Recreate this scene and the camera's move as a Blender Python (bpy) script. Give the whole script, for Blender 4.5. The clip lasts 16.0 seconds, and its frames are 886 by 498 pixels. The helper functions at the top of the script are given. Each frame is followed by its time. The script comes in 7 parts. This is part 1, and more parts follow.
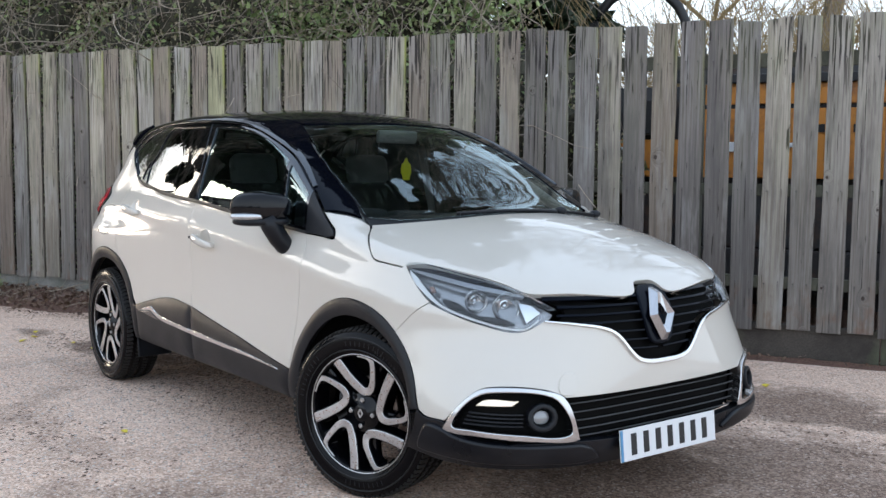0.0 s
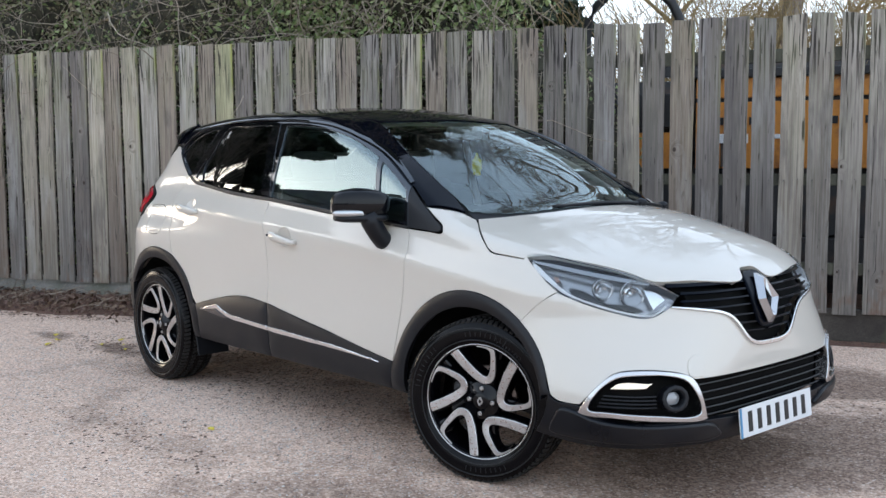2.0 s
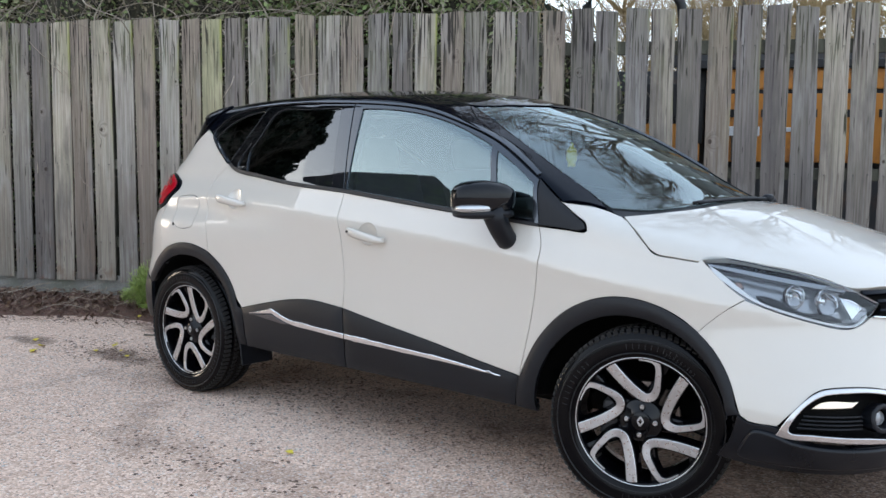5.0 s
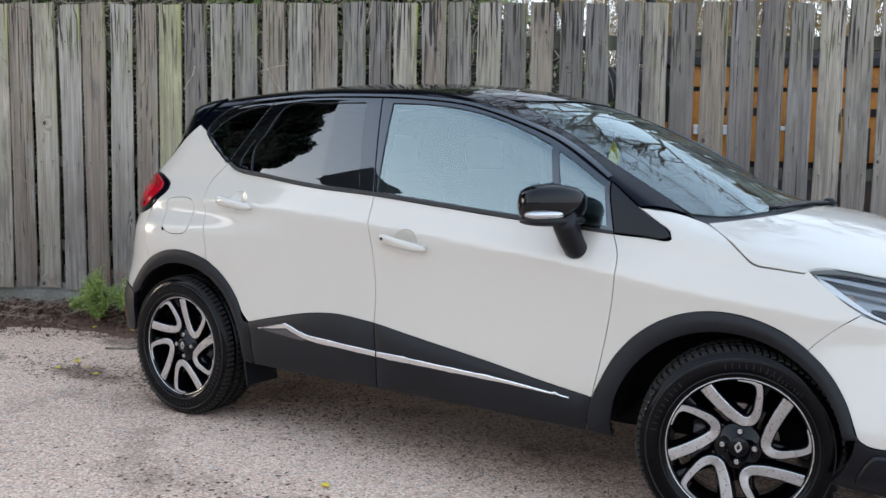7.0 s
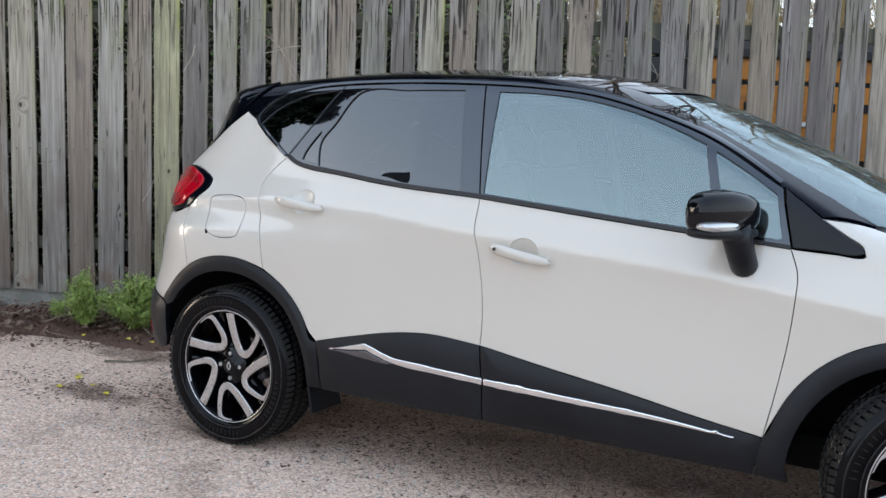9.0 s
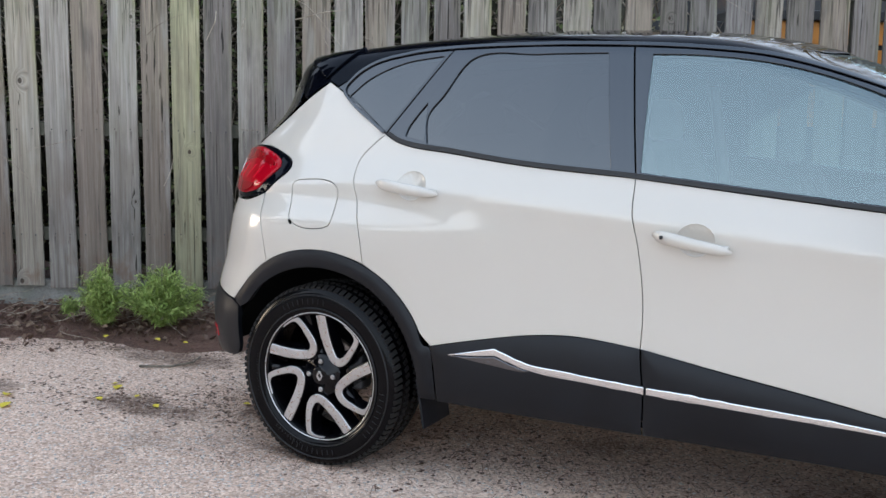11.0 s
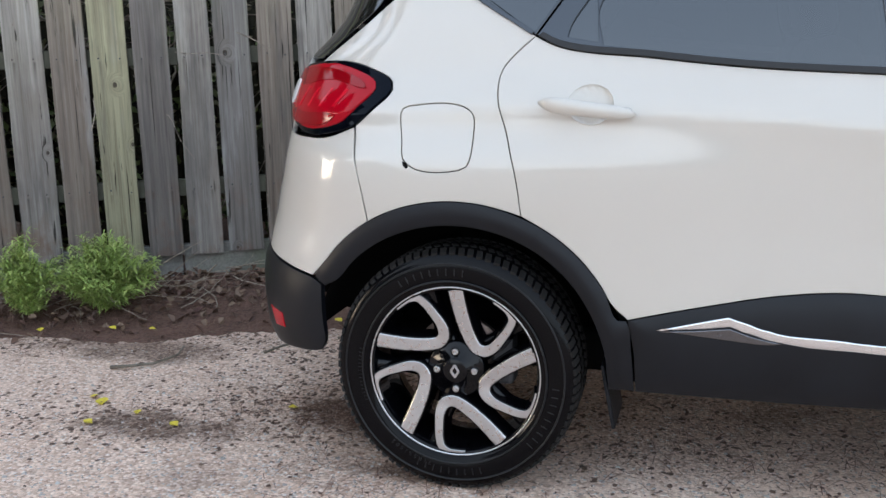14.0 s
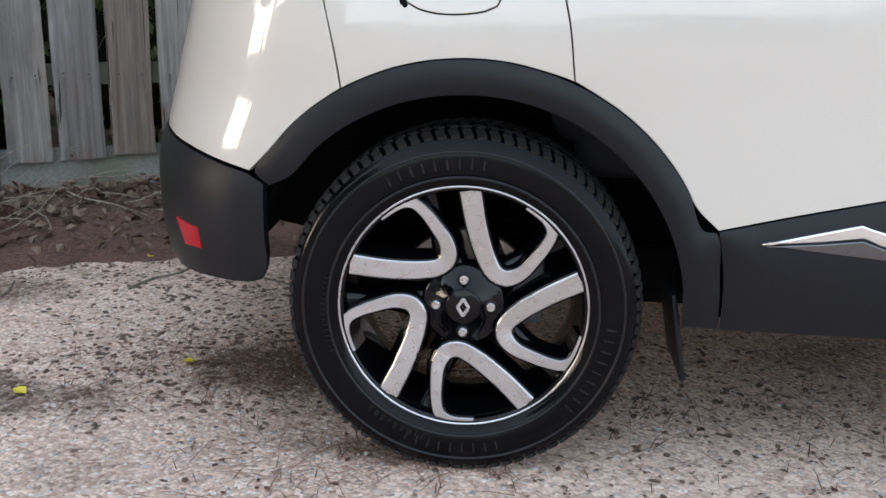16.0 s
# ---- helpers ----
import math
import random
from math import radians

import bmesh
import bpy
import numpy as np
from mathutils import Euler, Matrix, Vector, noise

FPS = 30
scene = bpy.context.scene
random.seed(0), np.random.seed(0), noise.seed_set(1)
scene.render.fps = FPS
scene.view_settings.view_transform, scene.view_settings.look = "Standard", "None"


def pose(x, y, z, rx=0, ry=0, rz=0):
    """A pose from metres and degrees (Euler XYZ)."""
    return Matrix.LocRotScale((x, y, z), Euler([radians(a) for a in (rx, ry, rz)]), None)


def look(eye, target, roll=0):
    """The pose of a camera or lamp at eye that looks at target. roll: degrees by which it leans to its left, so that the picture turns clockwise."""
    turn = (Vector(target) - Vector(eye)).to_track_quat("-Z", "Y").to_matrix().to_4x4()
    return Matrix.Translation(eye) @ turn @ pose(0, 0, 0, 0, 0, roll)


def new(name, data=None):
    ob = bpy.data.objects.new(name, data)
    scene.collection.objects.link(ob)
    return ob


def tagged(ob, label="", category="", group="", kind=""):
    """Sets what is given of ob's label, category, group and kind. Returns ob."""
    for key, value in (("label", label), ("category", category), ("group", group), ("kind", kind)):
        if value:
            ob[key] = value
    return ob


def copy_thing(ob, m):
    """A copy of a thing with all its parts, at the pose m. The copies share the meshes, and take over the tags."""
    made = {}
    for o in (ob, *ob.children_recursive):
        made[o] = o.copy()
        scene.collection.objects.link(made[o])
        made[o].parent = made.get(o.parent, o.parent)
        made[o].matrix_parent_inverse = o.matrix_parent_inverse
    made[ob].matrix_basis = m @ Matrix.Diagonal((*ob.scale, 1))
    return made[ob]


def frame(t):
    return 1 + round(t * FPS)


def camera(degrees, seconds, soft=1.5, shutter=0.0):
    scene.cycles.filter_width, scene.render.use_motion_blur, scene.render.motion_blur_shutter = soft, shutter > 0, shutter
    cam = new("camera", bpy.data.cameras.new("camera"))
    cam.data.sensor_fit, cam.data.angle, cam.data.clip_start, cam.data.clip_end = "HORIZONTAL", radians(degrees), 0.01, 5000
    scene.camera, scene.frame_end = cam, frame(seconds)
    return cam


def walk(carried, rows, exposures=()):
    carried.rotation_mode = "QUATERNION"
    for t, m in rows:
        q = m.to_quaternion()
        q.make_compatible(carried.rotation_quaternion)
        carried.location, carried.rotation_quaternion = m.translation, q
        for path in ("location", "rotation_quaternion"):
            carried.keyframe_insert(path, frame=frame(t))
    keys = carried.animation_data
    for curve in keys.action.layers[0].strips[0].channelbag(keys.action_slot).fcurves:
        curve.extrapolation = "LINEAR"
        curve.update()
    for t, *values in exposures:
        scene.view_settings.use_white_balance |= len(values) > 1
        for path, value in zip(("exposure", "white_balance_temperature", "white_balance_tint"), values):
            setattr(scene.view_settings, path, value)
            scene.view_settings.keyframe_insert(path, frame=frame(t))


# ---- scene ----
cam = camera(47.0, 16.0)
PATH = [
    (0, (5.782, -2.874, 1.263), (4.203, -1.658, 1.093), 0.5),
    (0.5, (5.749, -3.056, 1.252), (4.204, -1.797, 1.086), 0.3),
    (1, (5.708, -3.242, 1.266), (4.192, -1.948, 1.093), 0.0),
    (1.5, (5.579, -3.398, 1.265), (4.084, -2.082, 1.088), -0.2),
    (2, (5.404, -3.534, 1.266), (3.927, -2.198, 1.086), -0.3),
    (2.5, (5.243, -3.609, 1.259), (3.787, -2.25, 1.079), -0.2),
    (3, (5.07, -3.652, 1.26), (3.639, -2.267, 1.077), 0.0),
    (3.5, (4.908, -3.702, 1.253), (3.503, -2.292, 1.064), 0.2),
    (4, (4.707, -3.804, 1.263), (3.333, -2.364, 1.066), 0.3),
    (4.5, (4.557, -3.851, 1.259), (3.21, -2.386, 1.058), 0.4),
    (5, (4.367, -3.869, 1.26), (3.056, -2.372, 1.06), 0.5),
    (5.2, (4.296, -3.88, 1.263), (2.999, -2.372, 1.064), 0.5),
    (7.5, (3.431, -3.949, 1.269), (2.326, -2.295, 1.057), 1.1),
    (8, (3.182, -3.95, 1.286), (2.115, -2.272, 1.069), 1.4),
    (8.5, (2.975, -3.938, 1.285), (1.937, -2.243, 1.065), 1.6),
    (9, (2.758, -3.874, 1.276), (1.752, -2.16, 1.049), 1.8),
    (9.2, (2.685, -3.858, 1.27), (1.69, -2.138, 1.04), 1.9),
    (11.3, (1.805, -3.729, 1.247), (0.927, -1.954, 0.968), 0.7),
    (11.5, (1.695, -3.732, 1.236), (0.838, -1.946, 0.958), 0.6),
    (12, (1.459, -3.699, 1.239), (0.643, -1.897, 0.943), -0.1),
    (12.5, (1.236, -3.59, 1.231), (0.475, -1.769, 0.912), -0.8),
    (13, (1.051, -3.491, 1.214), (0.357, -1.648, 0.867), -1.2),
    (13.5, (0.839, -3.386, 1.203), (0.219, -1.523, 0.821), -1.4),
    (14, (0.662, -3.266, 1.174), (0.129, -1.383, 0.759), -1.4),
    (14.5, (0.509, -3.087, 1.137), (0.074, -1.188, 0.686), -1.1),
    (15, (0.362, -2.927, 1.072), (0.028, -1.016, 0.587), -0.5),
    (15.5, (0.182, -2.726, 0.987), (-0.049, -0.809, 0.466), 0.2),
    (16, (0.087, -2.593, 0.918), (-0.051, -0.672, 0.378), 1.2),
]
walk(cam, [(t, look(eye, target, roll)) for t, eye, target, roll in PATH], exposures=[(0.0, 0.17, 5900, 10), (5.0, 0.20, 5880, 10), (9.0, 0.24, 5880, 10), (11.5, 0.31, 5880, 10), (14.5, 0.36, 5900, 10), (16.0, 0.50, 5920, 10)])

# ---- light ----
world = bpy.data.worlds.new("sky")
scene.world = world
world.use_nodes = True
wn = world.node_tree
wn.nodes.clear()
sky = wn.nodes.new("ShaderNodeTexSky")
sky.sky_type, sky.sun_disc = "NISHITA", False
SUN_ELEVATION, SUN_ROTATION = radians(7), radians(246)
sky.sun_elevation, sky.sun_rotation = SUN_ELEVATION, SUN_ROTATION
sky.air_density, sky.dust_density, sky.ozone_density = 1.0, 4.0, 1.5
pale = wn.nodes.new("ShaderNodeHueSaturation")
pale.inputs["Saturation"].default_value = 0.65
cloud = wn.nodes.new("ShaderNodeMix")
cloud.data_type = "RGBA"
cloud.inputs[0].default_value = 0.48
overcast = wn.nodes.new("ShaderNodeValToRGB")
overcast.color_ramp.elements[0].position, overcast.color_ramp.elements[0].color = 0.0, (0.87, 0.905, 0.93, 1)
overcast.color_ramp.elements[1].position, overcast.color_ramp.elements[1].color = 1.0, (0.425, 0.495, 0.585, 1)
ten = wn.nodes.new("ShaderNodeVectorMath")
ten.operation = "SCALE"
ten.inputs["Scale"].default_value = 11.0
way_up = wn.nodes.new("ShaderNodeSeparateXYZ")
sky_place = wn.nodes.new("ShaderNodeTexCoord")
wn.links.new(sky_place.outputs["Generated"], way_up.inputs[0])
wn.links.new(way_up.outputs["Z"], overcast.inputs["Fac"])
wn.links.new(overcast.outputs["Color"], ten.inputs[0])
wn.links.new(ten.outputs[0], cloud.inputs[7])
background = wn.nodes.new("ShaderNodeBackground")
background.inputs["Strength"].default_value = 0.29
world_out = wn.nodes.new("ShaderNodeOutputWorld")
wn.links.new(sky.outputs[0], pale.inputs["Color"])
wn.links.new(pale.outputs[0], cloud.inputs[6])
wn.links.new(cloud.outputs[2], background.inputs["Color"])
wn.links.new(background.outputs[0], world_out.inputs["Surface"])
sun = new("sun", bpy.data.lights.new("sun", "SUN"))
sun.data.energy, sun.data.angle, sun.data.color = 0.34, radians(20), (1.0, 0.72, 0.42)
sun.matrix_world = look((0, 0, 0), (-math.sin(SUN_ROTATION) * math.cos(SUN_ELEVATION), -math.cos(SUN_ROTATION) * math.cos(SUN_ELEVATION), -math.sin(SUN_ELEVATION)))


# ---- materials ----
def material(name, colour=(0.5, 0.5, 0.5), rough=0.5, metal=0.0, coat=0.0, spec=0.5):
    m = bpy.data.materials.new(name)
    m.use_nodes = True
    b = m.node_tree.nodes["Principled BSDF"]
    b.inputs["Base Color"].default_value = (*colour, 1)
    b.inputs["Roughness"].default_value = rough
    b.inputs["Metallic"].default_value = metal
    b.inputs["Coat Weight"].default_value = coat
    b.inputs["Coat Roughness"].default_value = 0.03
    b.inputs["Coat IOR"].default_value = 1.7
    b.inputs["Specular IOR Level"].default_value = spec
    return m


class Nodes:
    """Short hand for building a node tree on a material."""

    def __init__(self, m):
        self.m, self.t = m, m.node_tree
        self.b = self.t.nodes["Principled BSDF"]
        self.out = self.t.nodes["Material Output"]
        self.co = self.t.nodes.new("ShaderNodeTexCoord")

    def put(self, kind, **values):
        n = self.t.nodes.new(kind)
        for key, value in values.items():
            if key in n.inputs:
                self.link(value, n.inputs[key])
        return n

    def link(self, value, socket):
        if isinstance(value, bpy.types.NodeSocket):
            self.t.links.new(value, socket)
        else:
            socket.default_value = value

    def mapped(self, scale=(1, 1, 1), space="Object", offset=None):
        n = self.t.nodes.new("ShaderNodeMapping")
        self.t.links.new(self.co.outputs[space], n.inputs["Vector"])
        n.inputs["Scale"].default_value = scale
        if offset is not None:
            self.link(offset, n.inputs["Location"])
        return n.outputs[0]

    def noise(self, scale, detail=4.0, rough=0.55, vector=None):
        n = self.put("ShaderNodeTexNoise", Scale=scale, Detail=detail, Roughness=rough)
        self.t.links.new(vector if vector is not None else self.co.outputs["Object"], n.inputs["Vector"])
        return n.outputs["Fac"]

    def voronoi(self, scale, vector=None, feature="F1", out="Distance", randomness=1.0):
        n = self.put("ShaderNodeTexVoronoi", Scale=scale, Randomness=randomness)
        n.feature = feature
        self.t.links.new(vector if vector is not None else self.co.outputs["Object"], n.inputs["Vector"])
        return n.outputs[out]

    def ramp(self, fac, *stops):
        n = self.t.nodes.new("ShaderNodeValToRGB")
        e = n.color_ramp.elements
        while len(e) < len(stops):
            e.new(0.5)
        for i, (at, c) in enumerate(stops):
            e[i].position = at
            e[i].color = (*c, 1) if not isinstance(c, (int, float)) else (c, c, c, 1)
        self.link(fac, n.inputs["Fac"])
        return n.outputs["Color"]

    def mix(self, fac, a, b, blend="MIX"):
        n = self.t.nodes.new("ShaderNodeMix")
        n.data_type, n.blend_type = "RGBA", blend
        self.link(fac, n.inputs[0])
        for value, socket in ((a, n.inputs[6]), (b, n.inputs[7])):
            self.link((*value, 1) if isinstance(value, tuple) and len(value) == 3 else value, socket)
        return n.outputs[2]

    def math(self, op, a, b=0.0, c=0.0):
        n = self.t.nodes.new("ShaderNodeMath")
        n.operation = op
        for value, socket in zip((a, b, c), n.inputs):
            self.link(value, socket)
        return n.outputs[0]

    def bump(self, height, strength=0.4, distance=0.01, normal=None):
        n = self.put("ShaderNodeBump", Strength=strength, Distance=distance)
        self.link(height, n.inputs["Height"])
        if normal is not None:
            self.link(normal, n.inputs["Normal"])
        self.t.links.new(n.outputs[0], self.b.inputs["Normal"])
        return n.outputs[0]

    def colour(self, c):
        self.link(c, self.b.inputs["Base Color"])

    def rough(self, r):
        self.link(r, self.b.inputs["Roughness"])

    def random(self):
        return self.t.nodes.new("ShaderNodeObjectInfo").outputs["Random"]


def make_paint():
    m = material("ivory_paint", (0.64, 0.62, 0.57), 0.4, 0.0, 1.0)
    n = Nodes(m)
    dust = n.noise(3.0, 5.0)
    n.colour(n.mix(n.ramp(dust, (0.35, 0.0), (0.8, 0.35)), (0.585, 0.550, 0.490), (0.54, 0.50, 0.435)))
    n.bump(n.noise(900.0, 1.0), 0.015, 0.001)
    return m


def make_plastic(name, colour, rough):
    m = material(name, colour, rough, spec=0.33)
    n = Nodes(m)
    fine = n.noise(700.0, 2.0)
    dirt = n.noise(5.0, 6.0)
    n.colour(n.mix(n.ramp(dirt, (0.4, 0.0), (0.75, 0.55)), colour, tuple(c * 1.7 + 0.004 for c in colour)))
    n.rough(n.ramp(dirt, (0.3, rough - 0.06), (0.7, rough + 0.1)))
    n.bump(fine, 0.12, 0.001)
    return m


def make_glass(name, tint, ior=1.5, sheen=(0.98, 0.99, 1)):
    m = bpy.data.materials.new(name)
    m.use_nodes = True
    t = m.node_tree
    t.nodes.clear()
    clear = t.nodes.new("ShaderNodeBsdfTransparent")
    clear.inputs["Color"].default_value = (*tint, 1)
    gloss = t.nodes.new("ShaderNodeBsdfGlossy")
    gloss.inputs["Roughness"].default_value = 0.0
    gloss.inputs["Color"].default_value = (*sheen, 1)
    fresnel = t.nodes.new("ShaderNodeFresnel")
    fresnel.inputs["IOR"].default_value = ior
    both = t.nodes.new("ShaderNodeMixShader")
    out = t.nodes.new("ShaderNodeOutputMaterial")
    t.links.new(fresnel.outputs[0], both.inputs[0])
    t.links.new(clear.outputs[0], both.inputs[1])
    t.links.new(gloss.outputs[0], both.inputs[2])
    t.links.new(both.outputs[0], out.inputs["Surface"])
    return m


def make_rubber():
    m = material("tyre_rubber", (0.004, 0.004, 0.005), 0.42, spec=0.17)
    n = Nodes(m)
    grime = n.noise(28.0, 6.0)
    n.colour(n.mix(n.ramp(grime, (0.45, 0.0), (0.8, 0.6)), (0.0012, 0.0013, 0.0022), (0.0045, 0.0044, 0.005)))
    n.rough(n.ramp(grime, (0.3, 0.07), (0.75, 0.20)))
    n.bump(n.noise(160.0, 3.0), 0.1, 0.002)
    return m


def make_brushed(name, colour, rough):
    m = material(name, colour, rough, 1.0)
    n = Nodes(m)
    n.rough(n.ramp(n.noise(60.0, 5.0), (0.3, rough - 0.06), (0.7, rough + 0.08)))
    return m


def make_wood(name, tone, algae=0.5, brown=0.55):
    """Weathered board: grain that bends round knots, cracks, drip stains and algae."""
    m = material(name, tone, 0.85, spec=0.3)
    n = Nodes(m)
    pick = n.random()
    shift = n.put("ShaderNodeCombineXYZ", X=n.math("MULTIPLY", pick, 37.0), Y=n.math("MULTIPLY", pick, 11.0), Z=n.math("MULTIPLY", pick, 53.0)).outputs[0]
    place = n.put("ShaderNodeSeparateXYZ", Vector=n.co.outputs["Object"])
    across, height = place.outputs["X"], place.outputs["Z"]
    face = n.put("ShaderNodeSeparateXYZ", Vector=n.mapped((3.4, 0.0, 2.6), offset=shift))
    knot = n.put("ShaderNodeTexVoronoi", Vector=n.put("ShaderNodeCombineXYZ", X=face.outputs["X"], Y=face.outputs["Z"], Z=0.0).outputs[0], Scale=1.0)
    knot.voronoi_dimensions = "2D"
    chosen = n.put("ShaderNodeSeparateColor", Color=knot.outputs["Color"])
    absent = n.ramp(chosen.outputs[0], (0.36, 0.0), (0.38, 1.0))
    knots = n.math("ADD", n.math("MULTIPLY", knot.outputs["Distance"], n.math("MULTIPLY_ADD", chosen.outputs[1], 1.1, 0.75)), absent)
    near_knot = n.ramp(knots, (0.0, 1.0), (0.16, 0.0))

    def bent(scale, amount):
        """Long grain, pushed aside near the knots."""
        flow = n.put("ShaderNodeSeparateXYZ", Vector=n.mapped(scale, offset=shift))
        sway = n.math("MULTIPLY", n.noise(1.0, 2.0, 0.5, n.mapped((2.0, 2.0, 1.3), offset=shift)), amount * 0.06)
        side = n.math("ADD", n.math("ADD", flow.outputs["X"], n.math("MULTIPLY", near_knot, amount)), sway)
        return n.put("ShaderNodeCombineXYZ", X=side, Y=flow.outputs["Y"], Z=flow.outputs["Z"]).outputs[0]

    grain = n.noise(3.2, 8.0, 0.66, bent((22, 22, 0.5), 2.2))
    fine = n.noise(9.0, 6.0, 0.72, bent((27, 27, 0.4), 2.6))
    blotch = n.noise(1.6, 5.0, 0.62, n.mapped((1.6, 1.6, 0.8), offset=shift))
    base = n.ramp(grain, (0.28, (0.125, 0.110, 0.097)), (0.47, (0.218, 0.201, 0.181)), (0.68, (0.318, 0.298, 0.268)))
    lift = n.ramp(pick, (0.0, 0.84), (0.5, 1.0), (1.0, 1.14))
    c = n.mix(1.0, n.mix(1.0, base, tone, "MULTIPLY"), lift, "MULTIPLY")
    # paler from the top down, with a ragged lower limit
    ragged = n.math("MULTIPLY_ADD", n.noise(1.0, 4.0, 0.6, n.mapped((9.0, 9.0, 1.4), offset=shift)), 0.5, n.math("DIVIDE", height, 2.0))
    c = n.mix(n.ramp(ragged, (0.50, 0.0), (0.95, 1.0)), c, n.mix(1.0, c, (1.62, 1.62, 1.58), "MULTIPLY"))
    # silvered and brown areas
    c = n.mix(n.ramp(blotch, (0.50, 0.0), (0.70, brown)), c, (0.165, 0.128, 0.103))
    pale = n.noise(1.0, 5.0, 0.65, n.mapped((6.0, 6.0, 1.0), offset=shift))
    c = n.mix(n.ramp(pale, (0.55, 0.0), (0.70, 0.5)), c, (0.43, 0.425, 0.41))
    c = n.mix(n.ramp(pale, (0.34, 0.6), (0.46, 0.0)), c, (0.105, 0.096, 0.092))
    # fine dark grain lines, long cracks and short weathered splits
    c = n.mix(n.ramp(fine, (0.32, 0.55), (0.41, 0.0)), c, (0.085, 0.074, 0.066))
    crack = n.noise(1.0, 2.0, 0.5, bent((85, 85, 0.8), 6.0))
    c = n.mix(n.ramp(crack, (0.285, 1.0), (0.32, 0.0)), c, (0.018, 0.015, 0.013))
    split = n.noise(1.0, 3.0, 0.55, bent((48, 48, 3.2), 3.0))
    c = n.mix(n.ramp(split, (0.300, 0.95), (0.330, 0.0)), c, (0.024, 0.020, 0.018))
    # knots with a ring or two round them
    ring = n.math("SINE", n.math("MULTIPLY", n.math("ADD", knots, n.math("MULTIPLY", grain, 0.06)), 230.0))
    c = n.mix(n.math("MULTIPLY", n.ramp(ring, (0.2, 0.0), (0.9, 0.32)), n.ramp(knots, (0.045, 1.0), (0.085, 0.0))), c, (0.07, 0.056, 0.048))
    c = n.mix(n.ramp(knots, (0.026, 0.9), (0.040, 0.0)), c, (0.045, 0.032, 0.026))
    # dark drip marks running down from the sawn top and from the nails
    drip = n.noise(1.0, 2.0, 0.45, n.mapped((75, 75, 2.8), offset=shift))
    c = n.mix(n.math("MULTIPLY", n.ramp(drip, (0.555, 0.0), (0.60, 0.95)), n.ramp(n.math("DIVIDE", height, 2.0), (0.66, 0.0), (0.90, 1.0))), c, (0.030, 0.026, 0.024))
    for level in (0.305, 0.905, 1.740):
        below = n.math("SUBTRACT", level, height)
        run = n.math("MULTIPLY", n.ramp(below, (0.0, 0.0), (0.006, 1.0), (0.05, 0.5), (0.13, 0.0)), n.ramp(n.math("ABSOLUTE", n.math("SUBTRACT", n.math("ABSOLUTE", across), 0.0425)), (0.002, 0.6), (0.007, 0.0)))
        c = n.mix(n.math("MULTIPLY", run, n.ramp(pick, (0.2, 0.35), (0.8, 1.0))), c, (0.035, 0.030, 0.028))
    # green algae, thicker on one edge and towards the top
    moss = n.noise(2.5, 5.0, 0.6, n.mapped((3, 3, 0.9), offset=shift))
    up = n.ramp(n.math("DIVIDE", height, 2.0), (0.30, 0.10), (0.95, 1.0))
    film = n.math("MULTIPLY", n.math("MULTIPLY", n.ramp(moss, (0.42, 0.0), (0.66, 0.8)), up), algae)
    c = n.mix(film, c, (0.30, 0.305, 0.18))
    edge = n.math("MULTIPLY", n.math("MULTIPLY", n.ramp(across, (0.058, 0.0), (0.074, 1.0)), n.ramp(moss, (0.46, 0.0), (0.62, 1.0))), n.math("MULTIPLY", n.math("MULTIPLY", up, up), algae))
    c = n.mix(edge, c, (0.36, 0.39, 0.07))
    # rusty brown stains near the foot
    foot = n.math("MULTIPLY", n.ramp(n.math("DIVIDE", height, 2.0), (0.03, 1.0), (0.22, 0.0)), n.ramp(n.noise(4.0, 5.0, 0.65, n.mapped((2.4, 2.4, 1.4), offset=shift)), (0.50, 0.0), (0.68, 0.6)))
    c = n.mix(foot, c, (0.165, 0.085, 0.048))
    n.colour(c)
    n.bump(n.math("ADD", n.math("ADD", grain, n.math("MULTIPLY", fine, 0.9)), n.math("MULTIPLY", n.ramp(crack, (0.28, 0.0), (0.33, 1.0)), 0.8)), 0.7, 0.006)
    return m


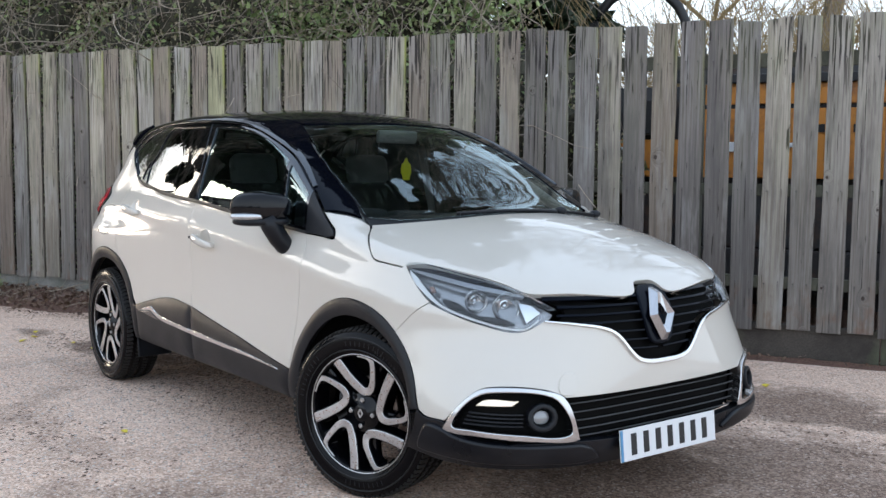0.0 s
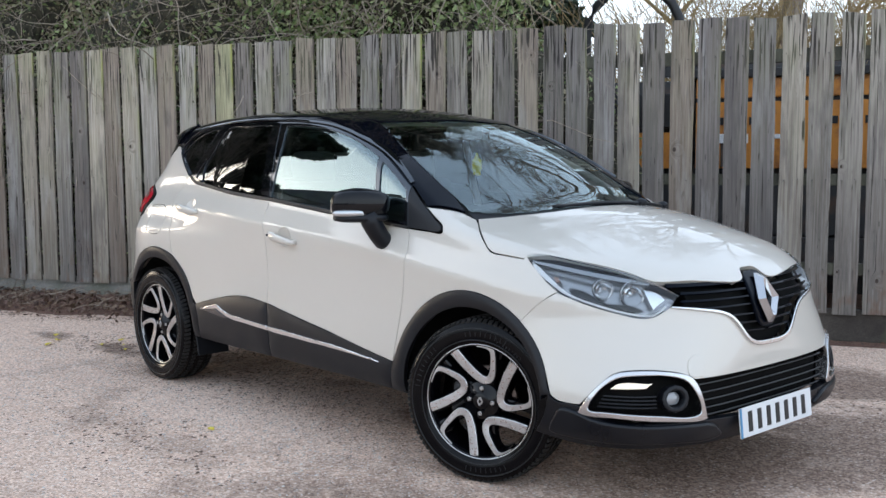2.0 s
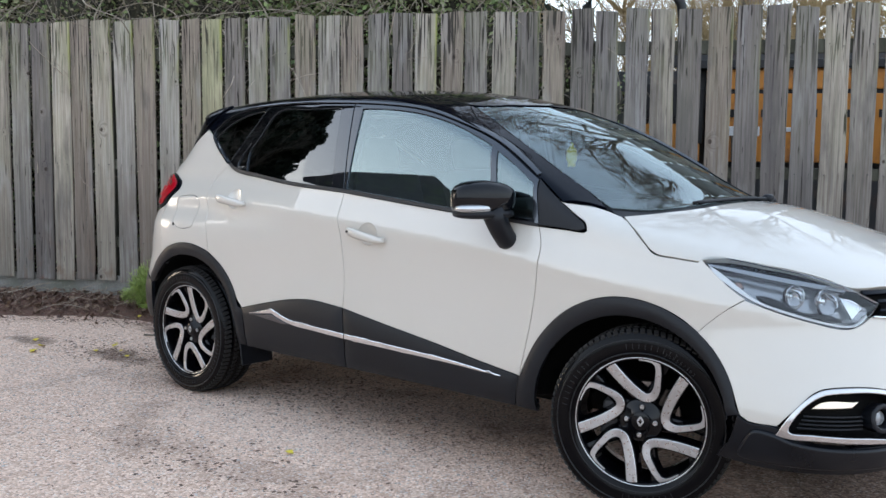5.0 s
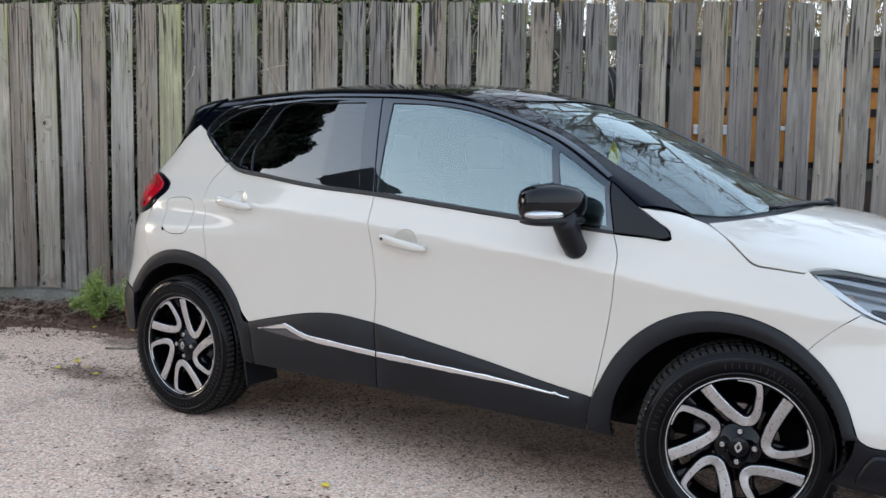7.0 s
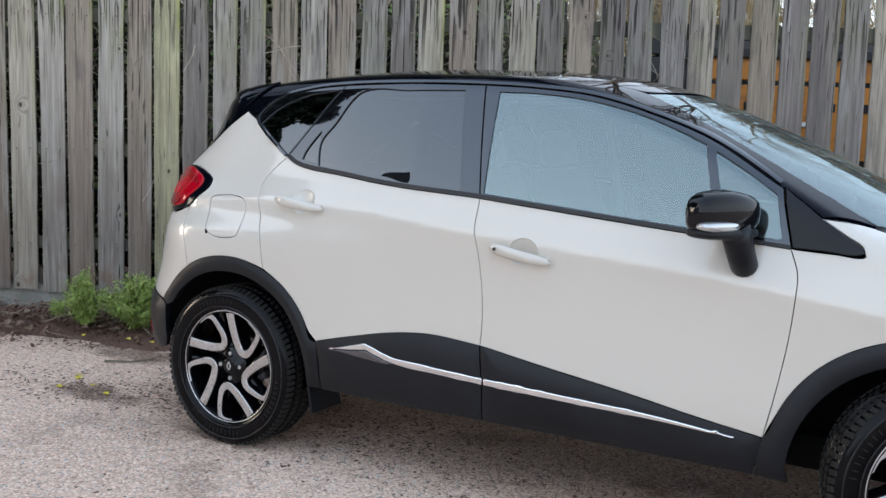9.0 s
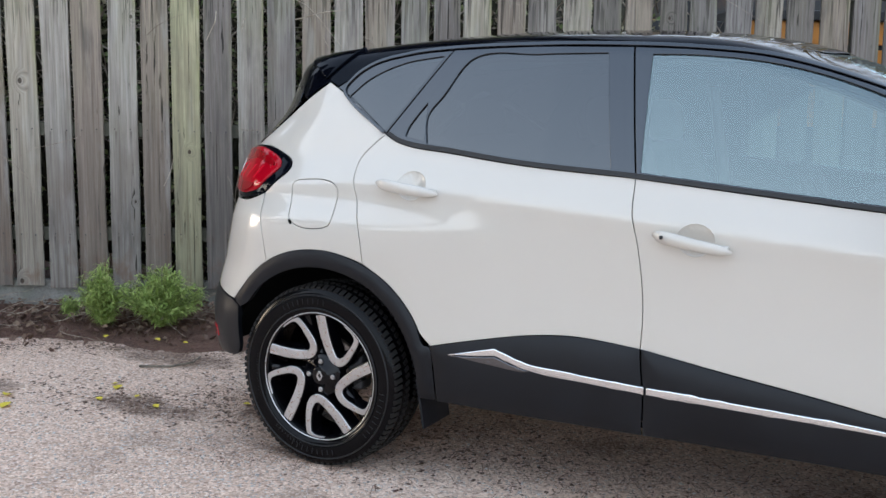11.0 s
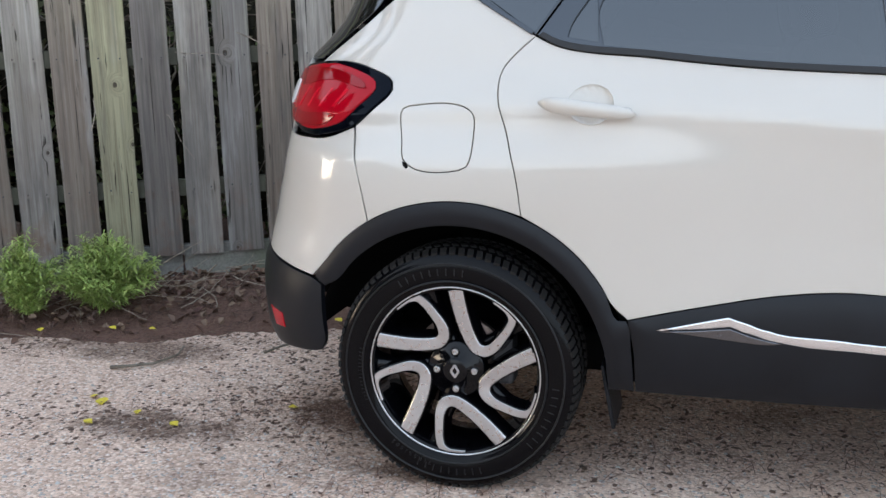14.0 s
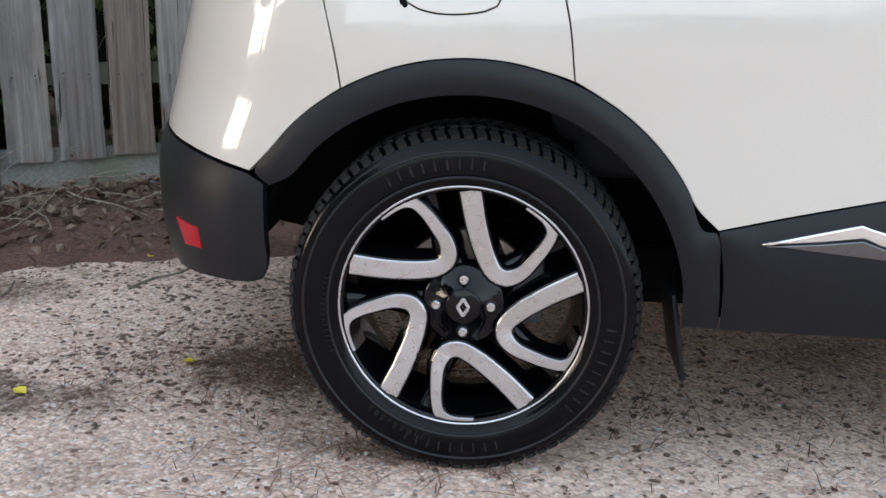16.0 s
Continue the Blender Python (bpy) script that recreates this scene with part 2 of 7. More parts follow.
def make_gravel():
    m = material("gravel_ground", (0.4, 0.37, 0.35), 0.9)
    n = Nodes(m)
    wide = n.noise(0.45, 5.0, 0.6)
    mid = n.noise(1.7, 8.0, 0.72)
    jitter = n.put("ShaderNodeTexNoise", Scale=60.0, Detail=2.0)
    n.t.links.new(n.co.outputs["Object"], jitter.inputs["Vector"])
    push = n.t.nodes.new("ShaderNodeVectorMath")
    push.operation = "MULTIPLY_ADD"
    n.t.links.new(jitter.outputs["Color"], push.inputs[0])
    push.inputs[1].default_value = (0.012, 0.012, 0.0)
    n.t.links.new(n.co.outputs["Object"], push.inputs[2])
    uneven = push.outputs[0]
    small = n.voronoi(105.0, uneven)
    cell = n.voronoi(105.0, uneven, out="Color")
    big = n.voronoi(50.0, uneven)
    bigs = n.put("ShaderNodeSeparateColor", Color=n.voronoi(50.0, uneven, out="Color"))
    grit = n.noise(330.0, 3.0, 0.7)
    stones = n.put("ShaderNodeSeparateColor", Color=cell).outputs[0]
    fines = n.ramp(stones, (0.0, (0.36, 0.222, 0.160)), (0.12, (0.60, 0.418, 0.312)), (0.62, (0.80, 0.590, 0.458)), (1.0, (0.95, 0.775, 0.645)))
    fines = n.mix(n.ramp(small, (0.42, 0.0), (0.68, 0.36)), fines, (0.34, 0.235, 0.18))
    # a scatter of larger chips, pale and dark
    body = n.ramp(big, (0.20, 1.0), (0.34, 0.0))
    pale_chip = n.math("MULTIPLY", body, n.ramp(bigs.outputs[0], (0.66, 0.0), (0.69, 0.95)))
    dark_chip = n.math("MULTIPLY", body, n.ramp(bigs.outputs[1], (0.93, 0.0), (0.95, 0.75)))
    brown_chip = n.math("MULTIPLY", body, n.ramp(bigs.outputs[2], (0.92, 0.0), (0.95, 0.6)))
    c = n.mix(pale_chip, fines, (0.88, 0.80, 0.73))
    c = n.mix(brown_chip, c, (0.40, 0.25, 0.17))
    c = n.mix(dark_chip, c, (0.14, 0.10, 0.085))
    pit = n.voronoi(23.0, uneven)
    c = n.mix(n.math("MULTIPLY", n.ramp(pit, (0.09, 0.55), (0.19, 0.0)), n.ramp(n.noise(3.5, 3.0), (0.42, 0.0), (0.60, 1.0))), c, (0.085, 0.060, 0.048))
    mud = n.mix(n.ramp(stones, (0.25, 0.0), (0.95, 1.0)), n.mix(grit, (0.045, 0.024, 0.016), (0.20, 0.122, 0.086)), (0.40, 0.285, 0.215))
    mud = n.mix(n.math("MULTIPLY", pale_chip, 0.75), mud, (0.70, 0.60, 0.52))
    mud = n.mix(dark_chip, mud, (0.045, 0.034, 0.030))
    wet = n.math("ADD", n.math("MULTIPLY", wide, 0.40), n.math("MULTIPLY", mid, 0.60))
    # muddy places: round the rear wheel, beside it, under the car and ahead of it
    blot = 0.0
    for x, y, rx, ry in ((-0.46, -0.40, 0.32, 0.20), (-1.05, -0.62, 0.40, 0.14), (-0.20, -0.80, 0.16, 0.08), (3.45, 0.75, 1.0, 0.85), (3.05, 0.0, 0.7, 0.6), (2.9, -1.45, 1.0, 0.45), (2.95, 1.8, 0.8, 0.22), (-1.55, 0.05, 0.5, 0.16), (-1.85, -0.75, 0.3, 0.14), (2.85, 1.9, 0.9, 0.55)):
        place = n.t.nodes.new("ShaderNodeMapping")
        n.t.links.new(n.co.outputs["Object"], place.inputs["Vector"])
        place.inputs["Scale"].default_value = (1 / rx, 1 / ry, 0)
        place.inputs["Location"].default_value = (-x / rx, -y / ry, 0)
        far = n.t.nodes.new("ShaderNodeVectorMath")
        far.operation = "LENGTH"
        n.t.links.new(place.outputs[0], far.inputs[0])
        blot = n.math("ADD", blot, n.ramp(far.outputs["Value"], (0.25, 0.42), (1.0, 0.0)))
    wide_mud = n.t.nodes.new("ShaderNodeMapping")
    n.t.links.new(n.co.outputs["Object"], wide_mud.inputs["Vector"])
    wide_mud.inputs["Scale"].default_value = (0.62, 1.0, 0)
    wide_mud.inputs["Location"].default_value = (-2.85 * 0.62, 1.75, 0)
    span = n.t.nodes.new("ShaderNodeVectorMath")
    span.operation = "LENGTH"
    n.t.links.new(wide_mud.outputs[0], span.inputs[0])
    wet = n.math("ADD", wet, n.ramp(span.outputs["Value"], (0.2, 0.085), (1.0, 0.0)))
    # oval beside the car, freed of mud and painted paler against its shade
    light_patch = n.t.nodes.new("ShaderNodeMapping")
    n.t.links.new(n.co.outputs["Object"], light_patch.inputs["Vector"])
    light_patch.inputs["Scale"].default_value = (0.90, 1.7, 0)
    light_patch.inputs["Location"].default_value = (-0.90 * 0.90, 1.7 * 0.80, 0)
    strip = n.t.nodes.new("ShaderNodeVectorMath")
    strip.operation = "LENGTH"
    n.t.links.new(light_patch.outputs[0], strip.inputs[0])
    wet = n.math("SUBTRACT", wet, n.ramp(strip.outputs["Value"], (0.3, 0.18), (1.0, 0.0)))
    c = n.mix(n.math("MULTIPLY", n.ramp(strip.outputs["Value"], (0.25, 0.60), (1.0, 0.0)), n.ramp(n.noise(5.0, 6.0, 0.7), (0.30, 0.3), (0.60, 1.0))), c, n.mix(n.ramp(stones, (0.1, 0.0), (0.5, 1.0)), (0.62, 0.45, 0.35), (0.92, 0.74, 0.61)))
    wet = n.math("ADD", wet, n.math("MULTIPLY", blot, n.ramp(n.noise(7.0, 9.0, 0.78), (0.36, 0.15), (0.62, 1.0))))
    c = n.mix(n.ramp(wet, (0.520, 0.0), (0.60, 0.5), (0.70, 0.95)), c, mud)
    c = n.mix(n.ramp(n.noise(9.0, 6.0, 0.7), (0.48, 0.0), (0.75, 0.22)), c, (0.70, 0.58, 0.49))
    c = n.mix(n.ramp(n.noise(16.0, 7.0, 0.75), (0.54, 0.0), (0.69, 0.48)), c, (0.17, 0.107, 0.08))
    n.colour(c)
    n.rough(n.ramp(wet, (0.5, 0.92), (0.68, 0.7)))
    n.bump(n.math("ADD", n.math("MULTIPLY", small, -0.7), n.math("ADD", n.math("MULTIPLY", grit, 0.5), n.math("MULTIPLY", body, 0.6))), 0.65, 0.005)
    return m


def make_soil():
    m = material("leafy_soil", (0.06, 0.045, 0.035), 0.95)
    n = Nodes(m)
    a, b = n.noise(9.0, 7.0, 0.7), n.noise(70.0, 5.0, 0.7)
    n.colour(n.mix(n.ramp(b, (0.35, 0.0), (0.7, 1.0)), n.ramp(a, (0.35, (0.046, 0.024, 0.017)), (0.65, (0.160, 0.084, 0.060))), (0.23, 0.135, 0.098)))
    n.bump(n.math("ADD", a, b), 0.9, 0.02)
    return m


def make_leaf(name, *tones):
    """Thin leaf: colour differs from leaf to leaf."""
    m = material(name, tones[0], 0.6)
    n = Nodes(m)
    pick = n.t.nodes.new("ShaderNodeNewGeometry").outputs["Random Per Island"]
    c = n.ramp(pick, *[(i / max(len(tones) - 1, 1), t) for i, t in enumerate(tones)])
    n.colour(n.mix(n.ramp(n.noise(25.0, 3.0), (0.4, 0.0), (0.75, 0.4)), c, tuple(v * 0.6 for v in tones[0])))
    return m


def make_bark(name, dark, light, scale=14.0):
    m = material(name, dark, 0.9)
    n = Nodes(m)
    v = n.noise(scale, 7.0, 0.65, n.mapped((1, 1, 0.25)))
    n.colour(n.ramp(v, (0.35, dark), (0.65, light)))
    n.bump(v, 0.6, 0.02)
    return m


def make_concrete(name, dark, light):
    m = material(name, dark, 0.9)
    n = Nodes(m)
    a, b = n.noise(4.0, 6.0, 0.65), n.noise(90.0, 4.0, 0.6)
    c = n.mix(n.ramp(b, (0.4, 0.0), (0.7, 0.5)), n.ramp(a, (0.35, dark), (0.65, light)), tuple(v * 0.6 for v in dark))
    n.colour(n.mix(n.ramp(n.noise(2.2, 5.0), (0.52, 0.0), (0.7, 0.6)), c, (0.12, 0.14, 0.08)))
    n.bump(b, 0.4, 0.006)
    return m


def make_rusty(name, paint, rust):
    m = material(name, paint, 0.55)
    n = Nodes(m)
    v = n.noise(3.0, 7.0, 0.7)
    n.colour(n.mix(n.ramp(v, (0.5, 0.0), (0.66, 0.9)), n.mix(n.noise(1.2, 3.0), paint, tuple(c * 0.7 for c in paint)), rust))
    n.bump(v, 0.3, 0.004)
    return m


PAINT = make_paint()
GLOSS_BLACK = material("gloss_black", (0.002, 0.0025, 0.005), 0.03, 0.0, 0.0, 0.11)
MIRROR_BLACK = material("mirror_shell_black", (0.002, 0.0025, 0.004), 0.03, 0.0, 0.0, 0.32)
FRAME_GLOSS = material("gloss_pillar", (0.003, 0.003, 0.004), 0.03)
FRAME_GLOSS.node_tree.nodes["Principled BSDF"].inputs["IOR"].default_value = 1.9
for m, tint in ((GLOSS_BLACK, (0.66, 0.80, 1.0, 1)), (FRAME_GLOSS, (0.82, 0.90, 1.0, 1))):
    m.node_tree.nodes["Principled BSDF"].inputs["Specular Tint"].default_value = tint
BOLT = make_brushed("bolt_steel", (0.58, 0.57, 0.56), 0.3)
BADGE = material("badge_chrome", (0.50, 0.51, 0.53), 0.14, 1.0)
PLASTIC = make_plastic("dark_plastic", (0.0034, 0.0044, 0.0070), 0.40)
PLASTIC_DEEP = make_plastic("deep_plastic", (0.0018, 0.0026, 0.0050), 0.30)
PLASTIC_GREY = make_plastic("grey_plastic", (0.05, 0.05, 0.053), 0.5)
INNER_BLACK = material("inner_black", (0.004, 0.004, 0.004), 0.8, spec=0.08)
CHROME = material("chrome", (0.70, 0.71, 0.72), 0.09, 1.0)
FOG_CHROME = make_brushed("fog_chrome", (0.56, 0.56, 0.57), 0.16)
FOG_GLASS = material("fog_glass", (0.30, 0.31, 0.32), 0.12, 0.35)
TRIM_CHROME = make_brushed("trim_chrome", (0.84, 0.85, 0.86), 0.12)
TRIM_REFLECTION = make_brushed("ground_reflection_chrome", (0.16, 0.16, 0.17), 0.22)
SATIN = make_brushed("machined_alloy", (0.61, 0.61, 0.62), 0.30)
RIM_BLACK = material("black_alloy", (0.002, 0.002, 0.003), 0.07, 0.0, 0.0, 0.30)
STEEL = make_brushed("brake_steel", (0.16, 0.12, 0.10), 0.5)
RUBBER = make_rubber()
# lighter rubber, so that the moulded marks stand out on the wall
MARK_RUBBER = material("mark_rubber", (0.012, 0.012, 0.013), 0.36, spec=0.3)
DUSTY = make_plastic("dusty_tread", (0.011, 0.010, 0.009), 0.7)
SEAL = material("rubber_seal", (0.010, 0.010, 0.011), 0.5)
# the bluish sheen puts the reflected sky's colour into the glass
GLASS = make_glass("window_glass", (0.55, 0.70, 0.68), 2.75, (0.80, 0.97, 1.0))
TINTED = make_glass("tinted_glass", (0.022, 0.024, 0.028), 2.02, (0.86, 0.93, 1.0))
SCREEN = make_glass("windscreen_glass", (0.84, 0.94, 0.91), 2.15, (0.82, 0.96, 1.0))
LENS = make_glass("lamp_lens", (0.92, 0.94, 0.95))
RED = material("red_lens", (0.36, 0.0012, 0.010), 0.05, 0.0, 0.0, 0.26)
RED_DEEP = material("deep_red_lens", (0.25, 0.0015, 0.006), 0.05, 0.0, 0.0, 0.40)
RED_BRIGHT = material("bright_red_lens", (0.58, 0.004, 0.020), 0.10, 0.0, 0.0, 0.42)
HOUSING = material("lamp_housing", (0.34, 0.35, 0.365), 0.20, 0.65)
AMBER = material("amber_bulb", (0.34, 0.22, 0.18), 0.3)
DRL = material("day_light_glow", (0.8, 0.76, 0.68), 0.3)
DRL.node_tree.nodes["Principled BSDF"].inputs["Emission Color"].default_value = (1.0, 0.84, 0.62, 1)
DRL.node_tree.nodes["Principled BSDF"].inputs["Emission Strength"].default_value = 0.42
CLEAR_STRIP = material("clear_indicator", (0.55, 0.56, 0.57), 0.16, 0.75)
REFLECTOR = material("lamp_reflector", (0.80, 0.81, 0.82), 0.12, 1.0)
GUIDE = material("light_guide_white", (0.90, 0.91, 0.92), 0.25)
FROST = material("frosted_lens", (0.72, 0.73, 0.72), 0.22, 0.0, 0.5)
WHITE = material("plate_white", (0.72, 0.73, 0.74), 0.35)
INK = material("black_ink", (0.012, 0.012, 0.013), 0.4)
BLUE = material("plate_blue", (0.10, 0.28, 0.50), 0.35)
CLOTH = make_plastic("seat_cloth", (0.035, 0.035, 0.038), 0.85)
TRIM_GREY = make_plastic("cabin_grey", (0.30, 0.30, 0.29), 0.7)
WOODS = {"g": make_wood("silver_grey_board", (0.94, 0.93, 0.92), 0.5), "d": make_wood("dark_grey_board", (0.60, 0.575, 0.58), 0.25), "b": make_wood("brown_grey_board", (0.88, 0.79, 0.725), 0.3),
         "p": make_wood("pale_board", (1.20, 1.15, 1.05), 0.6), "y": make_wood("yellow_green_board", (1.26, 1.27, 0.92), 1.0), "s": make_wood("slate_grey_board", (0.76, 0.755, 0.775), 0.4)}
# the same tones made darker, for boards towards the near end
WOODS.update({"G": make_wood("darker_grey_board", (0.76, 0.745, 0.74), 0.35, 0.3), "D": make_wood("darkest_grey_board", (0.50, 0.485, 0.505), 0.2, 0.2), "B": make_wood("darker_brown_board", (0.74, 0.665, 0.61), 0.25),
              "P": make_wood("darker_pale_board", (0.92, 0.89, 0.84), 0.40, 0.3), "S": make_wood("darker_slate_board", (0.62, 0.615, 0.65), 0.25, 0.2)})
RAIL_WOOD = make_bark("rail_timber", (0.045, 0.045, 0.034), (0.13, 0.13, 0.095), 9.0)
GRAVEL = make_gravel()
SOIL = make_soil()
STAINED = make_concrete("stained_concrete", (0.045, 0.038, 0.032), (0.085, 0.074, 0.062))
CONCRETE = make_concrete("mossy_concrete", (0.17, 0.165, 0.15), (0.30, 0.29, 0.265))
CRUMB = make_bark("mud_crumb", (0.075, 0.046, 0.034), (0.19, 0.125, 0.092), 40.0)
LITTER = make_leaf("dead_leaf", (0.07, 0.036, 0.026), (0.13, 0.075, 0.05), (0.24, 0.165, 0.11), (0.10, 0.048, 0.038))
NEEDLE = make_leaf("dry_needle", (0.115, 0.052, 0.035), (0.20, 0.10, 0.065), (0.075, 0.038, 0.028), (0.30, 0.18, 0.12))
YELLOW_LEAF = make_leaf("yellow_leaf", (0.62, 0.47, 0.03), (0.70, 0.58, 0.06))
FEATHER = make_leaf("feathery_green", (0.26, 0.37, 0.075), (0.42, 0.54, 0.14), (0.20, 0.28, 0.065), (0.50, 0.54, 0.18))
IVY = make_leaf("evergreen_leaf", (0.11, 0.17, 0.055), (0.21, 0.28, 0.09), (0.31, 0.37, 0.15), (0.30, 0.27, 0.16))
DARK_LEAF = make_leaf("dark_leaf", (0.018, 0.030, 0.014), (0.035, 0.055, 0.022))
TWIG = make_bark("dry_twig", (0.18, 0.14, 0.105), (0.40, 0.34, 0.27), 30.0)
BARK = make_bark("grey_bark", (0.10, 0.085, 0.065), (0.24, 0.21, 0.165))
WILLOW = make_bark("willow_twig", (0.24, 0.17, 0.075), (0.40, 0.30, 0.15), 20.0)
# dark colour that stands in for shade between the leaves
HEDGE_SHADE_FILL = make_bark("hedge_shade", (0.016, 0.016, 0.010), (0.085, 0.076, 0.048), 22.0)
BROWN_LEAF = make_leaf("withered_leaf", (0.18, 0.145, 0.08), (0.29, 0.235, 0.145), (0.18, 0.19, 0.09), (0.40, 0.34, 0.22))
PALE_TWIG = make_bark("pale_twig", (0.27, 0.22, 0.165), (0.52, 0.45, 0.36), 30.0)
ORANGE = make_rusty("orange_paint", (0.62, 0.25, 0.035), (0.17, 0.065, 0.03))
DARK_STEEL = make_rusty("dark_steel", (0.045, 0.045, 0.047), (0.10, 0.06, 0.04))
PEBBLE = make_leaf("pebble", (0.30, 0.27, 0.25), (0.55, 0.52, 0.48), (0.20, 0.17, 0.15), (0.66, 0.63, 0.60))
RENDERED = make_concrete("pale_render", (0.45, 0.44, 0.42), (0.55, 0.54, 0.52))
ROOF_TILE = make_concrete("slate_roof", (0.06, 0.06, 0.065), (0.11, 0.11, 0.115))
AIR_YELLOW = material("air_freshener_yellow", (0.92, 0.84, 0.015), 0.6)


# ---- mesh helpers ----
def mesh_object(name, verts, faces, mat, parent=None, label="", normals=None, smooth=True):
    me = bpy.data.meshes.new(name)
    me.from_pydata([tuple(map(float, v)) for v in verts], [], [tuple(map(int, f)) for f in faces])
    me.materials.append(mat)
    me.polygons.foreach_set("use_smooth", [smooth] * len(me.polygons))
    me.update()
    if normals is not None:
        me.normals_split_custom_set_from_vertices([tuple(map(float, v)) for v in normals])
    ob = new(name, me)
    if parent is not None:
        ob.parent = parent
    if label:
        tagged(ob, label)
    return ob


def part(name, bm, mat, parent, label="", smooth=False):
    """Links a bmesh as one mesh object under a thing or a part."""
    me = bpy.data.meshes.new(name)
    bm.to_mesh(me)
    bm.free()
    me.materials.append(mat)
    me.polygons.foreach_set("use_smooth", [smooth] * len(me.polygons))
    ob = new(name, me)
    if parent is not None:
        ob.parent = parent
    if label:
        tagged(ob, label)
    return ob


def box(bm, centre, size, bevel=0.0, m=None, segments=2):
    """A bevelled box in bm. Returns its vertices."""
    made = bmesh.ops.create_cube(bm, size=1.0)["verts"]
    bmesh.ops.scale(bm, vec=size, verts=made)
    if bevel:
        edges = list({e for v in made for e in v.link_edges})
        res = bmesh.ops.bevel(bm, geom=edges, offset=bevel, segments=segments, profile=0.5, affect="EDGES")
        made = list({v for f in res["faces"] for v in f.verts} | {v for v in made if v.is_valid})
    mat = Matrix.Translation(centre) @ (m if m is not None else Matrix())
    bmesh.ops.transform(bm, matrix=mat, verts=made)
    return made


def thing(name, label, category, group="", kind="", at=None):
    ob = new(name)
    ob.empty_display_size = 0.1
    if at is not None:
        ob.matrix_world = at
    return tagged(ob, label, category, group, kind)


def lathe(profile, segments=96, start=0.0, turn=2 * math.pi):
    """Turns a profile of (radius, y) round the y axis."""
    closed = abs(turn - 2 * math.pi) < 1e-6
    rings = segments if closed else segments + 1
    verts, faces = [], []
    for i in range(rings):
        a = start + turn * i / segments
        verts += [(r * math.cos(a), y, r * math.sin(a)) for r, y in profile]
    k = len(profile)
    for i in range(segments):
        j = (i + 1) % rings
        faces += [(i * k + p, i * k + p + 1, j * k + p + 1, j * k + p) for p in range(k - 1)]
    return verts, faces


def tube(points, radius, sides=8, taper=1.0):
    """A round bar through points."""
    pts = [Vector(p) for p in points]
    verts, faces = [], []
    for i, p in enumerate(pts):
        d = (pts[min(i + 1, len(pts) - 1)] - pts[max(i - 1, 0)]).normalized()
        side = d.cross(Vector((0.31, 0.2, 0.93))).normalized()
        up = side.cross(d)
        r = radius * (1 + (taper - 1) * i / max(len(pts) - 1, 1))
        verts += [p + (side * math.cos(a) + up * math.sin(a)) * r for a in (2 * math.pi * k / sides for k in range(sides))]
    for i in range(len(pts) - 1):
        for k in range(sides):
            j = (k + 1) % sides
            faces.append((i * sides + k, i * sides + j, (i + 1) * sides + j, (i + 1) * sides + k))
    faces.append(tuple(range(sides - 1, -1, -1)))
    faces.append(tuple(range((len(pts) - 1) * sides, len(pts) * sides)))
    return verts, faces

import mathutils.geometry


# ---- the shape of the car: x ahead from the rear axle, y to its left, z up ----
def curve(*pts):
    xs = np.array([p[0] for p in pts], float); ys = np.array([p[1] for p in pts], float)
    if xs[0] > xs[-1]: xs, ys = xs[::-1], ys[::-1]
    h = np.diff(xs); d = np.diff(ys) / h
    m = np.zeros(len(xs)); m[0], m[-1] = d[0], d[-1]
    for i in range(1, len(xs) - 1):
        if d[i-1] * d[i] > 0:
            w1, w2 = 2*h[i] + h[i-1], h[i] + 2*h[i-1]
            m[i] = (w1 + w2) / (w1 / d[i-1] + w2 / d[i])
    def f(x):
        x = np.clip(np.asarray(x, float), xs[0], xs[-1])
        i = np.clip(np.searchsorted(xs, x) - 1, 0, len(xs) - 2)
        t = (x - xs[i]) / h[i]
        return ((1+2*t)*(1-t)**2*ys[i] + t*(1-t)**2*h[i]*m[i] + t*t*(3-2*t)*ys[i+1] + t*t*(t-1)*h[i]*m[i+1])
    return f
def ease(t):
    t = np.clip(t, 0, 1)
    return t * t * (3 - 2 * t)
CREASE = curve((-.7,.97),(-.1,.985),(.15,.998),(.45,.988),(.75,.968),(1.1,.940),(1.43,.912),(1.8,.880),(2.15,.840),(2.4,.806),(2.8,.765),(3.4,.70))
LOW = curve((-.2,.75),(0,.80),(.2,.846),(.35,.852),(.5,.846),(.68,.838),(.88,.836),(1,.840))
DROP = curve((-.02,-.0096),(0,0),(.05,.024),(.09,.0425),(.12,.052),(.16,.0619),(.2,.0725),(.25,.0866),(.3,.1017),(.35,.1178),(.4,.1349),(.45,.153),(.5,.1721),(.57,.215),(.65,.29),(.85,.5))
HIP = curve((-.7,.026),(-.1,.026),(.4,.010),(.9,0))
HAUNCH = curve((-.7,.035),(-.1,.035),(.2,.026),(.45,.012),(.8,0))
NOSE = curve((.1,3.27),(.2,3.34),(.3,3.385),(.38,3.39),(.45,3.385),(.6,3.365),(.7,3.35),(.8,3.315),(.86,3.27),(.95,3.17),(1.1,2.98),(1.6,2.6))
NEXP = curve((.2,4.4),(.4,4.2),(.55,3.6),(.7,3.05),(.9,3.0),(1.6,3))
TAIL = curve((.1,-.60),(.25,-.67),(.5,-.69),(.6,-.685),(.7,-.67),(.8,-.645),(.9,-.625),(1.0,-.605),(1.1,-.575),(1.2,-.49),(1.35,-.42),(1.6,-.38))
